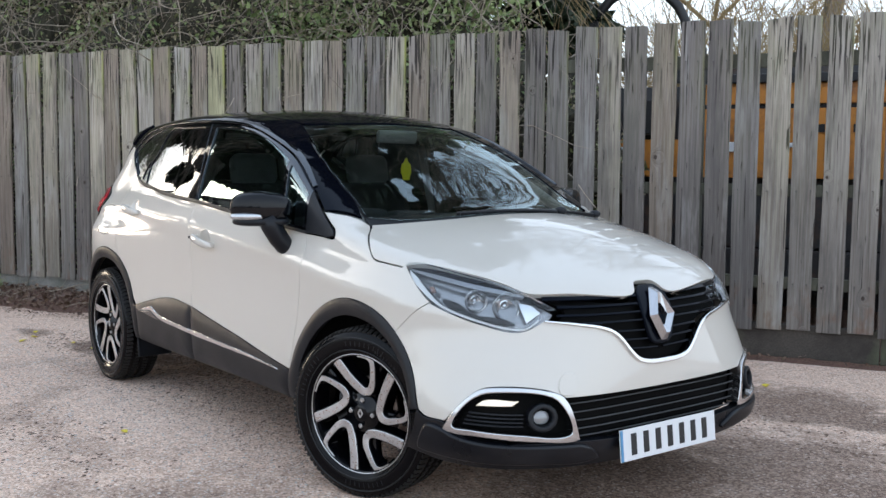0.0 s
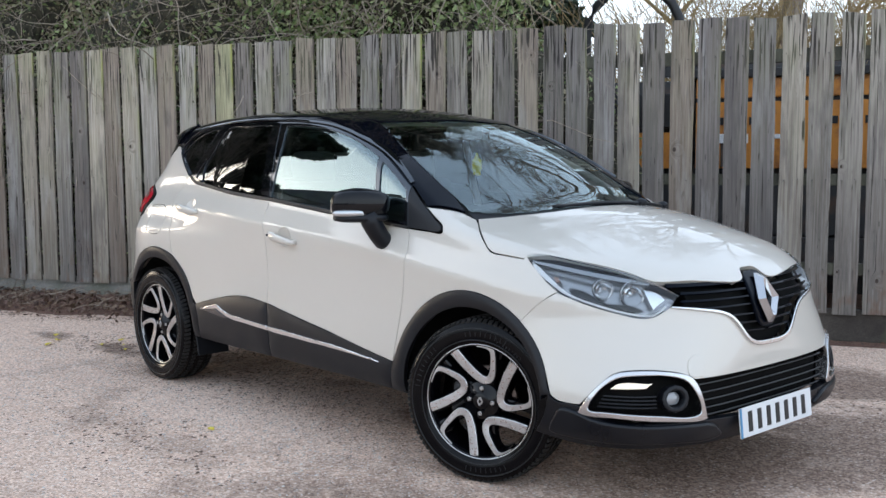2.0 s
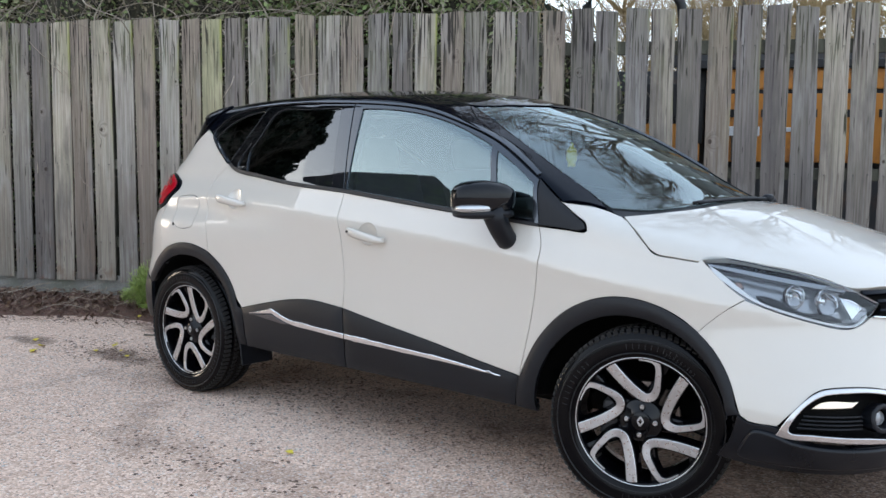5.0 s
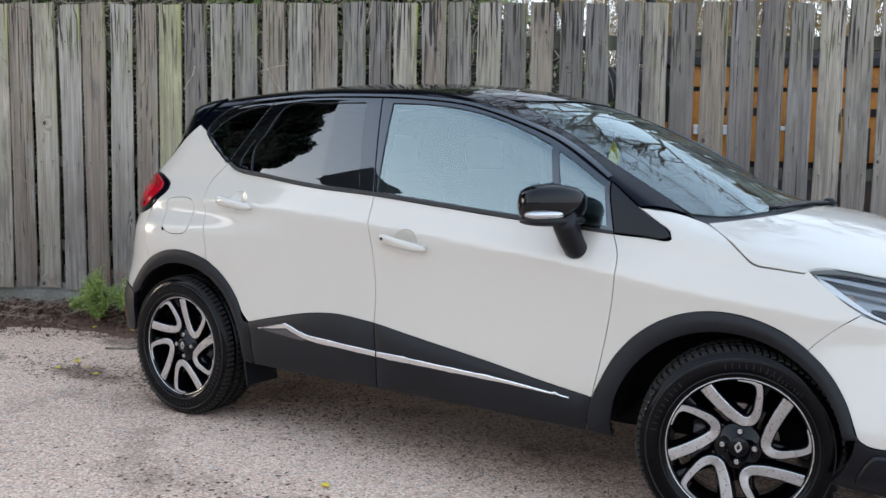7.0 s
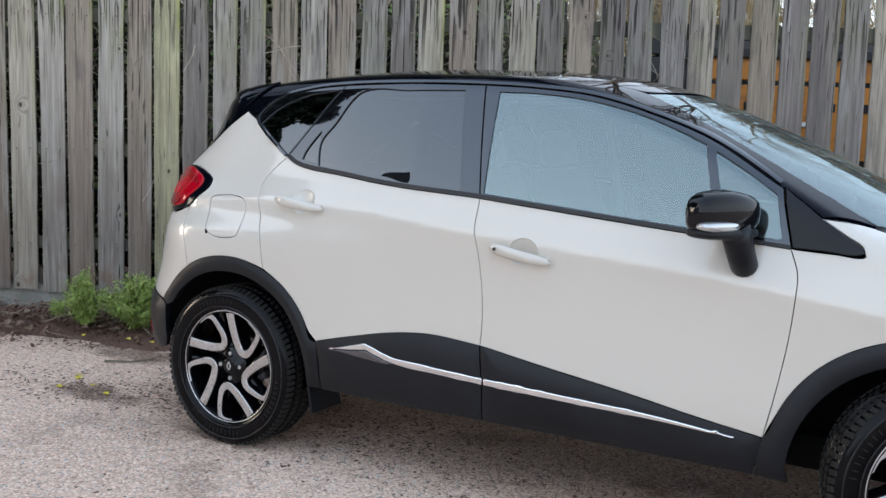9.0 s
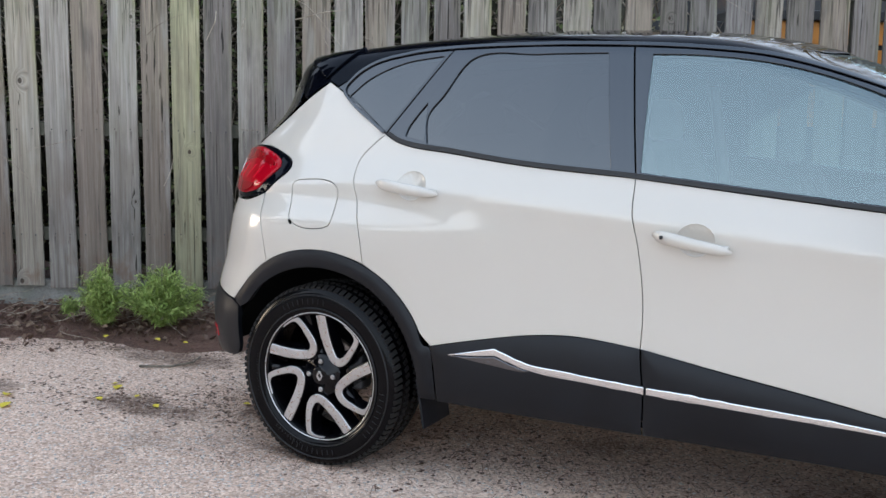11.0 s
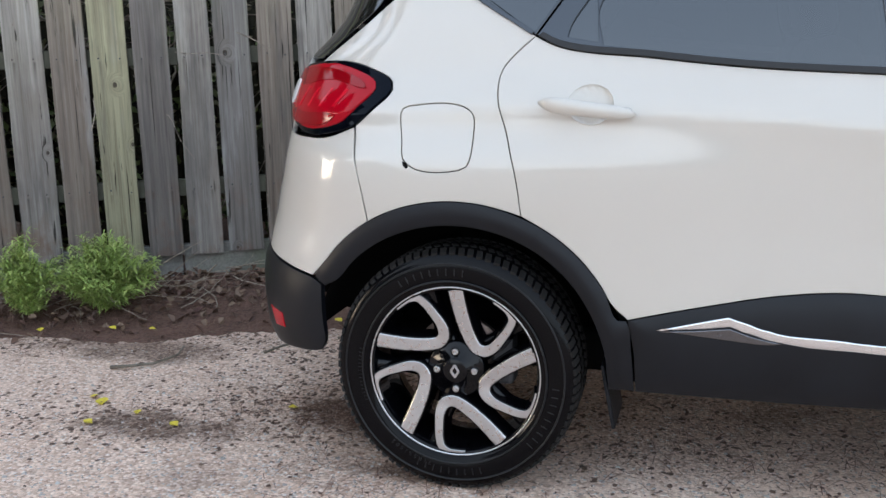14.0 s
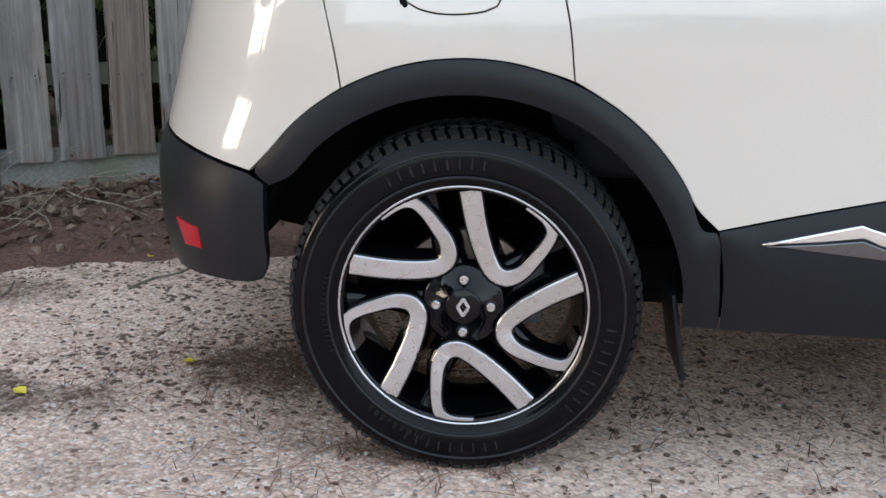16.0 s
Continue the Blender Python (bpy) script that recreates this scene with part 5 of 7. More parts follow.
# shell behind the gaps, with holes for the panes and wheels
for flip in (False, True):
    panel("inner_shell", side_chart, [(2.13, 0.31, 1), (2.14, 0.5), (2.22, 0.60, 1), (2.35, 0.70), (2.62, 0.74), (2.77, 0.70), (2.72, 0.80), (2.66, 0.88), (2.5, 0.94), (2.36, 1.01), (2.2, 1.04), (2.08, 1.13), (1.84, 1.27), (1.65, 1.345), (1.44, 1.40), (1.0, 1.44), (0.4, 1.435),
          (0.07, 1.375), (-0.07, 1.32), (-0.34, 1.12), (-0.33, 0.95), (-0.30, 0.75), (-0.2, 0.73), (0, 0.745), (0.2, 0.70), (0.39, 0.53), (0.44, 0.36), (0.44, 0.315, 1)], INNER_BLACK, car,
          off=-0.034, gap=0, thick=0.02, grid=0.06, holes=[PANE_FRONT, PANE_QUARTER, PANE_REAR, PANE_BACK], flip=flip)
for name, c, size in (("underbody", (1.40, 0, 0.32), (3.4, 1.24, 0.12)), ("floor_pan", (1.30, 0, 0.41), (1.72, 1.50, 0.20)), ("engine_bay", (2.72, 0, 0.50), (0.70, 0.96, 0.36)), ("boot_well", (-0.26, 0, 0.62), (0.54, 1.06, 0.40))):
    bm = bmesh.new()
    box(bm, c, size, 0.03)
    part(name, bm, INNER_BLACK, car)
for x, rx in ((0.0, 0.41), (2.55, 0.405)):
    for side in (-1, 1):
        verts, faces = lathe([(rx, side * (0.80 if x < 1 else 0.79)), (rx, side * 0.56), (0.02, side * 0.56)], 28, radians(2), radians(166 if x < 1 else 172))
        ob = mesh_object("wheel_arch_liner", [(v[0] + x, v[1], v[2] + 0.31) for v in verts], faces, INNER_BLACK, car)
for side in (-1, 1):
    bm = bmesh.new()
    box(bm, (0.392, side * 0.735, 0.27), (0.010, 0.19, 0.17), 0.004, pose(0, 0, 0, 0, -10, 0))
    part("mud_flap", bm, PLASTIC, car)

# door handles in dished recesses
for x, z, tilt in HANDLES:
    for flip in (False, True):
        panel("handle_dish", side_chart, dish_ring(x, z), PAINT, car, off=0.0, lip=0.002, gap=-0.003, grid=0.007, bulge=-0.020, flip=flip)
        p = side_chart(np.array([[x, z]]))[0]
        pts, rad = [], []
        verts, faces = [], []
        for i in range(15):
            t = i / 14
            u = (t - 0.5) * 0.232
            r = 0.0165 * (1 - abs(2 * t - 1) ** 6) * (1.12 - 0.3 * t) + 0.003
            lift = 0.014 + 0.020 * (1 - (2 * t - 1) ** 2) ** 0.8
            for k in range(10):
                a = 2 * math.pi * k / 10
                verts.append((p[0] + u, p[1] - lift - 0.011 * math.cos(a) * (r / 0.0185), p[2] + u * math.tan(radians(tilt)) + r * math.sin(a)))
        for i in range(14):
            faces += [(i * 10 + k, i * 10 + (k + 1) % 10, (i + 1) * 10 + (k + 1) % 10, (i + 1) * 10 + k) for k in range(10)]
        faces += [tuple(range(9, -1, -1)), tuple(range(140, 150))]
        if flip:
            verts = [(v[0], -v[1], v[2]) for v in verts]
            faces = [f[::-1] for f in faces]
        grip = mesh_object("door_handle", verts, faces, PAINT, car)
        if x > 1:
            bm = bmesh.new()
            bmesh.ops.create_uvsphere(bm, u_segments=12, v_segments=8, radius=0.006)
            bmesh.ops.translate(bm, vec=(p[0] - 0.082, (p[1] - 0.040) * (-1 if flip else 1), p[2] + 0.014), verts=bm.verts[:])
            part("keyhole", bm, INK, grip)
        for e in (-1, 1):
            bm = bmesh.new()
            box(bm, (p[0] + e * 0.088, (p[1] - 0.008) * (-1 if flip else 1), p[2] + e * 0.088 * math.tan(radians(tilt))), (0.035, 0.03, 0.024), 0.006)
            part("handle_mount", bm, PAINT, car)


# wheels
def build_wheel():
    w = thing("wheel", "black and machined alloy wheel with a road tyre", "wheel")
    prof = [(0.215, 0.075), (0.228, 0.094), (0.240, 0.101), (0.262, 0.1055), (0.285, 0.105), (0.302, 0.100), (0.311, 0.093), (0.317, 0.084), (0.3195, 0.070), (0.3205, 0.056)]
    prof = [(r, -y) for r, y in prof]
    row = [(0.3205, -0.056), (0.3205, -0.050), (0.3135, -0.049), (0.3135, -0.041), (0.321, -0.040), (0.322, -0.012), (0.3145, -0.011), (0.3145, 0.0)]
    half = prof + row[1:]
    full = half + [(r, -y) for r, y in reversed(half[:-1])]
    verts, faces = lathe(full, 120)
    tyre = mesh_object("tyre", verts, faces, RUBBER, w, "black road tyre with shallow tread")
    # shoulder lugs and the raised marks on the wall
    bm = bmesh.new()
    for k in range(84):
        a = 2 * math.pi * k / 84
        for y in (-0.079, 0.079):
            box(bm, (0, 0, 0), (0.0155, 0.034, 0.007), 0.0, Matrix.Rotation(-a, 4, "Y") @ Matrix.Translation((0, y, 0.3165)) @ Matrix.Rotation(radians(14 if y < 0 else -14), 4, "X") @ Matrix.Rotation(radians(12), 4, "Z"))
        for y in (-0.026, 0.026):
            box(bm, (0, 0, 0), (0.0145, 0.026, 0.006), 0.0, Matrix.Rotation(-a - 0.02, 4, "Y") @ Matrix.Translation((0, y, 0.3215)) @ Matrix.Rotation(radians(24 if y < 0 else -24), 4, "Z"))
    tagged(part("tread", bm, DUSTY, tyre), kind="stuff")
    bm = bmesh.new()
    for start, count, r, size in ((95, 9, 0.268, 0.017), (250, 15, 0.252, 0.008), (330, 9, 0.268, 0.017), (165, 9, 0.268, 0.017)):
        for k in range(count):
            a = radians(start + k * (4.6 if size > 0.01 else 2.3))
            box(bm, (0, 0, 0), (size * 0.16, 0.0016, size), 0.0, Matrix.Rotation(a, 4, "Y") @ Matrix.Translation((0, -0.1058, r)))
    tagged(part("wall_marks", bm, MARK_RUBBER, tyre), kind="stuff")
    for r, name in ((0.2895, "wall_ring"), (0.2445, "wall_ring")):
        verts, faces = lathe([(r - 0.0025, -0.1045), (r - 0.001, -0.1072), (r + 0.001, -0.1072), (r + 0.0025, -0.1035)], 96)
        mesh_object(name, verts, faces, MARK_RUBBER, tyre)
    # moulded size marking, letter by letter round the wall
    verts, faces = [], []
    for k, sign in enumerate("205/55R17"):
        font = bpy.data.curves.new("marking", "FONT")
        font.body, font.size, font.extrude, font.align_x, font.resolution_u = sign, 0.017, 0.0006, "CENTER", 2
        ob = bpy.data.objects.new("marking", font)
        me = bpy.data.meshes.new_from_object(ob)
        m = Matrix.Rotation(radians(206 - 3.1 * k + 14), 4, "Y") @ pose(0, -0.1058, 0.2515, 90, 0, 0)
        faces += [tuple(len(verts) + i for i in f.vertices) for f in me.polygons]
        verts += [m @ v.co for v in me.vertices]
        bpy.data.objects.remove(ob)
        bpy.data.curves.remove(font)
        bpy.data.meshes.remove(me)
    mesh_object("size_marking", verts, faces, MARK_RUBBER, tyre, "moulded tyre size 205/55R17", smooth=False)
    # rim
    verts, faces = lathe([(0.2285, -0.088), (0.224, -0.092), (0.219, -0.090), (0.2165, -0.082), (0.214, -0.06), (0.205, -0.03), (0.200, 0.02), (0.207, 0.085), (0.226, 0.094)], 96)
    rim = mesh_object("rim", verts, faces, RIM_BLACK, w)
    verts, faces = lathe([(0.2290, -0.0885), (0.2280, -0.0935), (0.2242, -0.0935), (0.2230, -0.0895)], 120)
    mesh_object("rim_edge", verts, faces, SATIN, rim)
    # each spoke is a looped band, wide on one leg and slim on the other
    path = outline([(0.035, 0.985), (0.095, 0.68), (0.185, 0.40), (0.255, 0.285), (0.345, 0.252), (0.455, 0.30), (0.575, 0.44), (0.665, 0.575), (0.695, 0.66), (0.670, 0.745), (0.60, 0.815), (0.50, 0.885)], 0.04, False) * 0.2215
    t = np.linspace(0, 1, len(path))
    broad = np.interp(t, [0, 0.3, 0.5, 0.62, 0.75, 1.0], [0.0185, 0.0165, 0.0145, 0.0115, 0.0100, 0.0095])
    d = np.gradient(path, axis=0)
    d /= np.linalg.norm(d, axis=1)[:, None]
    nrm = np.stack([-d[:, 1], d[:, 0]], 1)
    depth = np.interp(np.linalg.norm(path, axis=1), [0.05, 0.14, 0.222], [-0.073, -0.083, -0.0905])

    def band(width, front, back, flare=0.0):
        """A ribbon along the spoke; flare widens it towards its back."""
        left, right = path + nrm * width[:, None], path - nrm * width[:, None]
        wide_l, wide_r = left + nrm * flare, right - nrm * flare
        verts, faces = [], []
        for i in range(len(path)):
            y = depth[i]
            a, b = left[i] * 0.94 + right[i] * 0.06, left[i] * 0.06 + right[i] * 0.94
            verts += [(wide_l[i][0], y + back, wide_l[i][1]), (left[i][0], y + front + 0.0015, left[i][1]), (a[0], y + front, a[1]), (b[0], y + front, b[1]), (right[i][0], y + front + 0.0015, right[i][1]), (wide_r[i][0], y + back, wide_r[i][1])]
        for i in range(len(path) - 1):
            faces += [(i * 6 + k, i * 6 + k + 1, i * 6 + k + 7, i * 6 + k + 6) for k in range(5)]
        faces += [(0, 1, 2, 3, 4, 5), tuple(len(path) * 6 - 6 + k for k in range(5, -1, -1))]
        return verts, faces

    spoke = mesh_object("spoke", *band(broad + 0.0030, 0.003, 0.050, 0.009), RIM_BLACK, w, smooth=False)
    mesh_object("spoke_face", *band(broad, 0.0, 0.004), SATIN, spoke, "machined silver spoke face", smooth=False)
    for k in range(1, 5):
        again = copy_thing(spoke, Matrix.Rotation(radians(72 * k), 4, "Y"))
        again.parent = w
    # black web between the loops and the hub
    for k in range(5):
        # tapered arm between two loops, with a raised spine
        bm = bmesh.new()
        rows = []
        for r, w2, y in ((0.060, 0.030, -0.062), (0.100, 0.027, -0.060), (0.140, 0.020, -0.060), (0.180, 0.016, -0.064), (0.214, 0.022, -0.070)):
            rows.append([bm.verts.new((q, yy, r)) for q, yy in ((-w2, -0.022), (-w2, y + 0.008), (-w2 * 0.5, y), (w2 * 0.5, y), (w2, y + 0.008), (w2, -0.022))])
        for a, b in zip(rows, rows[1:]):
            for i in range(5):
                bm.faces.new((a[i], a[i + 1], b[i + 1], b[i]))
        bmesh.ops.transform(bm, matrix=Matrix.Rotation(-radians(72 * k + 37) + math.pi / 2, 4, "Y"), verts=bm.verts[:])
        bmesh.ops.recalc_face_normals(bm, faces=bm.faces[:])
        part("web", bm, RIM_BLACK, w, "", True)
    verts, faces = lathe([(0.078, -0.03), (0.078, -0.064), (0.072, -0.070), (0.034, -0.074), (0.033, -0.079), (0.029, -0.081), (0.001, -0.082)], 48)
    hub = mesh_object("hub", verts, faces, RIM_BLACK, w)
    bm = bmesh.new()
    for a, b in (((0, 0.016), (0.010, 0)), ((0.010, 0), (0, -0.016)), ((0, -0.016), (-0.010, 0)), ((-0.010, 0), (0, 0.016))):
        mid, dv = ((a[0] + b[0]) / 2, (a[1] + b[1]) / 2), (b[0] - a[0], b[1] - a[1])
        box(bm, (mid[0], -0.083, mid[1]), (0.020, 0.003, 0.006), 0.001, Matrix.Rotation(-math.atan2(dv[1], dv[0]), 4, "Y"))
    part("cap_mark", bm, SATIN, hub)
    for k in range(4):
        a = radians(90 * k)
        verts, faces = lathe([(0.0125, -0.065), (0.0125, -0.0735), (0.0100, -0.0735)], 16)
        m = Matrix.Translation((0.05 * math.cos(a), 0, 0.05 * math.sin(a)))
        mesh_object("bolt_seat", [m @ Vector(v) for v in verts], faces, RIM_BLACK, hub)
        verts, faces = lathe([(0.0085, -0.066), (0.0085, -0.0775), (0.0070, -0.0790), (0.0040, -0.0790), (0.0036, -0.0755), (0.0001, -0.0755)], 12)
        mesh_object("wheel_bolt", [m @ Vector(v) for v in verts], faces, BOLT, hub, smooth=False)
    verts, faces = lathe([(0.128, 0.0), (0.130, -0.004), (0.130, -0.018), (0.128, -0.020), (0.072, -0.020), (0.070, -0.03), (0.02, -0.03)], 48)
    mesh_object("brake_disc", verts, faces, STEEL, w, "worn steel brake disc")
    bm = bmesh.new()
    box(bm, (0.115, 0.0, 0.02), (0.06, 0.07, 0.13), 0.012)
    part("brake_caliper", bm, PLASTIC_GREY, w)
    return w


wheel = build_wheel()
spots = [(0.0, -0.762, 0.0, 0), (2.582, -0.740, 176.0, 20), (0.0, 0.762, 10.0, 180), (2.582, 0.740, 40.0, 200)]
for i, (x, y, spin, turned) in enumerate(spots):
    m = pose(x, y, 0.318, 0, 0, turned) @ pose(0, 0, 0, 0, -spin, 0)
    if i == 0:
        wheel.matrix_world = m
        w = wheel
    else:
        w = copy_thing(wheel, m)
    w["group"] = "road wheels of the car"


# ---- mirrors, wipers and the cabin of the car ----
def blob(centre, size, n=2.6, rings=18, sides=28, shape=None):
    """A rounded block: a superellipsoid, which shape() may pull about."""
    verts, faces = [], []
    sp = lambda v: math.copysign(abs(v) ** (2 / n), v)
    for i in range(rings + 1):
        b = -math.pi / 2 + math.pi * i / rings
        for k in range(sides):
            a = 2 * math.pi * k / sides
            p = Vector((sp(math.cos(b)) * sp(math.cos(a)), sp(math.cos(b)) * sp(math.sin(a)), sp(math.sin(b))))
            if shape:
                p = shape(p)
            verts.append(Vector(centre) + Vector((p.x * size[0] / 2, p.y * size[1] / 2, p.z * size[2] / 2)))
    for i in range(rings):
        for k in range(sides):
            j = (k + 1) % sides
            faces.append((i * sides + k, i * sides + j, (i + 1) * sides + j, (i + 1) * sides + k))
    return verts, faces


def mirrored(verts, faces, flip):
    return ([(v[0], -v[1], v[2]) for v in verts], [f[::-1] for f in faces]) if flip else (verts, faces)


for flip in (False, True):
    def shell(p):
        inner = max(p.y, 0)
        return Vector((p.x * (1.0 - 0.22 * max(-p.y, 0)) - 0.10 * inner, p.y, p.z * (1.0 - 0.10 * max(p.x, 0) - 0.18 * inner) - 0.10 * max(-p.y, 0) * (1 if p.z > 0 else -0.6)))

    swing = Matrix.Translation((1.952, -0.884, 1.066)) @ Matrix.Rotation(radians(-27), 4, "Z")

    def swung(centre, size, n, rings=18, sides=30, shape=None):
        v, f = blob(centre, size, n, rings, sides, shape)
        return mirrored([swing @ p for p in v], f, flip)

    holder = mesh_object("door_mirror", *swung((0, 0, 0), (0.135, 0.255, 0.142), 3.4, shape=shell), MIRROR_BLACK, car, "gloss black door mirror with clear indicator")
    mesh_object("mirror_base", *swung((0.002, 0.0, -0.056), (0.128, 0.238, 0.040), 3.0), PLASTIC, holder)
    mesh_object("indicator", *swung((0.034, -0.052, -0.034), (0.074, 0.150, 0.034), 2.8), CLEAR_STRIP, holder, "clear indicator lens")
    mesh_object("mirror_glass", *swung((-0.058, 0.012, 0.0), (0.020, 0.185, 0.105), 5.0), CHROME, holder, "silvered mirror glass")
    stalk = [(1.985, -0.872, 1.030), (1.992, -0.856, 0.990), (1.998, -0.830, 0.945), (2.002, -0.805, 0.912), (2.004, -0.770, 0.898)]
    verts, faces = tube(stalk, 0.046, 16, 0.86)
    mesh_object("mirror_stalk", *mirrored(verts, faces, flip), PLASTIC, holder)


def on_screen(pts, lift):
    p = top_chart(np.array(pts))
    return [tuple(v) for v in p + slope(p) * lift]


for pts in ([(2.575, 0.24), (2.575, 0.06), (2.56, -0.12), (2.53, -0.28)], [(2.43, 0.60), (2.485, 0.48), (2.54, 0.33), (2.56, 0.20)]):
    line = [tuple(v) for v in outline(pts, 0.03, False)]
    wiper = mesh_object("wiper", *tube(on_screen(line, 0.006), 0.009, 6, 0.7), PLASTIC, car)
    mesh_object("wiper_blade", *tube(on_screen([(x - 0.025, y) for x, y in line], 0.003), 0.006, 6), SEAL, wiper)
    mesh_object("wiper_pivot", *blob(on_screen([pts[0]], 0.012)[0], (0.05, 0.05, 0.035), 2.2), PLASTIC, wiper)

# dashboard, steering wheel, seats and lining
bm = bmesh.new()
box(bm, (1.98, 0, 0.86), (0.62, 1.30, 0.30), 0.07, segments=3)
box(bm, (1.80, -0.36, 1.00), (0.22, 0.34, 0.09), 0.035, segments=3)
box(bm, (1.80, 0, 0.90), (0.12, 0.26, 0.26), 0.03)
part("dashboard", bm, CLOTH, car, "dark moulded dashboard", True)
verts, faces = [], []
for i in range(40):
    a = 2 * math.pi * i / 40
    for k in range(10):
        b = 2 * math.pi * k / 10
        r = 0.182 + 0.016 * math.cos(b)
        verts.append((0.016 * math.sin(b), r * math.cos(a), r * math.sin(a)))
for i in range(40):
    faces += [(i * 10 + k, i * 10 + (k + 1) % 10, ((i + 1) % 40) * 10 + (k + 1) % 10, ((i + 1) % 40) * 10 + k) for k in range(10)]
m = pose(1.58, -0.36, 0.93, 0, -25, 0)
helm = mesh_object("steering_wheel", [m @ Vector(v) for v in verts], faces, CLOTH, car)
bm = bmesh.new()
box(bm, (0, 0, 0), (0.04, 0.14, 0.11), 0.02, m)
box(bm, (0, 0, 0), (0.018, 0.35, 0.03), 0.006, m)
bmesh.ops.translate(bm, vec=(0, 0, 0), verts=bm.verts[:])
part("wheel_boss", bm, CLOTH, helm, "", True)
for x, y, wide in ((1.02, -0.36, 0.48), (1.02, 0.36, 0.48), (0.22, -0.36, 0.52), (0.22, 0.36, 0.52)):
    bm = bmesh.new()
    box(bm, (x + 0.24, y, 0.60), (0.52, wide, 0.18), 0.06, segments=3)
    seat = part("seat", bm, CLOTH, car, "dark grey cloth seat", True)
    bm = bmesh.new()
    box(bm, (x - 0.06, y, 0.86), (0.15, wide * 0.96, 0.58), 0.06, pose(0, 0, 0, 0, -16, 0), segments=3)
    part("backrest", bm, CLOTH, seat, "", True)
    bm = bmesh.new()
    box(bm, (x - 0.16, y, 1.215), (0.10, 0.26, 0.17), 0.045, pose(0, 0, 0, 0, -10, 0), segments=3)
    part("headrest", bm, TRIM_GREY if x > 0.5 else CLOTH, seat, "", True)
for side in (-1, 1):
    mesh_object("seat_belt", *tube([(0.98, side * 0.655, 1.36), (1.00, side * 0.675, 1.20), (1.03, side * 0.70, 1.0), (1.05, side * 0.71, 0.75)], 0.022, 6), TRIM_GREY, car)
    edge = [tuple(v) for v in top_chart(np.array([(x, side * -1 * (y + 0.01)) for x, y in EDGE[:7]])) - (0, 0, 0.075)]
    mesh_object("pillar_trim", *tube(edge, 0.026, 8), TRIM_GREY, car)
panel("roof_lining", top_chart, both_sides_y([(1.56, 0), (1.55, -0.21), (1.48, -0.45), *[(x, y + 0.02) for x, y in EDGE[7:12]], (-0.36, 0)]), TRIM_GREY, car, off=-0.035, thick=0.004, grid=0.08)
bm = bmesh.new()
box(bm, (1.63, 0.03, 1.385), (0.035, 0.235, 0.065), 0.016, pose(0, 0, 0, 0, 12, 0), segments=3)
part("cabin_mirror", bm, TRIM_GREY, car, "pale grey rear view mirror", True)
# a yellow hanging air freshener in the shape of a ribbed bottle
freshener = thing("air_freshener", "flat yellow air freshener hanging from the cabin mirror", "air freshener")
profile = [(0.0, 0.058), (0.006, 0.052), (0.010, 0.036), (0.020, 0.028), (0.024, 0.018), (0.021, 0.010), (0.027, 0.002), (0.022, -0.006), (0.026, -0.016), (0.020, -0.024), (0.021, -0.030), (0.017, -0.034), (0.017, -0.050), (0.0, -0.050)]
loop = profile + [(-y, z) for y, z in reversed(profile[1:-1])]
verts = [(0.002, y, z) for y, z in loop] + [(-0.002, y, z) for y, z in loop]
k = len(loop)
faces = [tuple(range(k)), tuple(range(2 * k - 1, k - 1, -1))] + [(i, (i + 1) % k, k + (i + 1) % k, k + i) for i in range(k)]
card = mesh_object("scent_card", verts, faces, AIR_YELLOW, freshener, smooth=False)
mesh_object("cord", *tube([(0, 0, 0.056), (-0.005, 0, 0.10), (-0.01, 0, 0.13)], 0.0012, 5), SEAL, freshener)
freshener.matrix_world = pose(1.745, 0.005, 1.225, 0, 0, -35)

# ---- the ground ----
FENCE = pose(-2.09, 0.732, 0, 0, 0, 28.03)
rng = np.random.default_rng(11)


def by_fence(s, o, z=0.0):
    """A place s along the fence and o behind it."""
    return FENCE @ Vector((s, o, z))


verts, faces = [], []
rings = [0.25 * 1.13 ** k for k in range(76)]
sides = 72
for r in rings:
    verts += [(1 + r * math.cos(2 * math.pi * k / sides), -0.5 + r * math.sin(2 * math.pi * k / sides), -0.002) for k in range(sides)]
verts.append((1, -0.5, -0.002))
for i in range(len(rings) - 1):
    faces += [(i * sides + k, (i + 1) * sides + k, (i + 1) * sides + (k + 1) % sides, i * sides + (k + 1) % sides) for k in range(sides)]
faces += [(len(verts) - 1, k, (k + 1) % sides) for k in range(sides)]
tagged(mesh_object("ground", verts, faces, GRAVEL), "pale grey gravel yard with brown muddy patches", "ground", kind="structure")

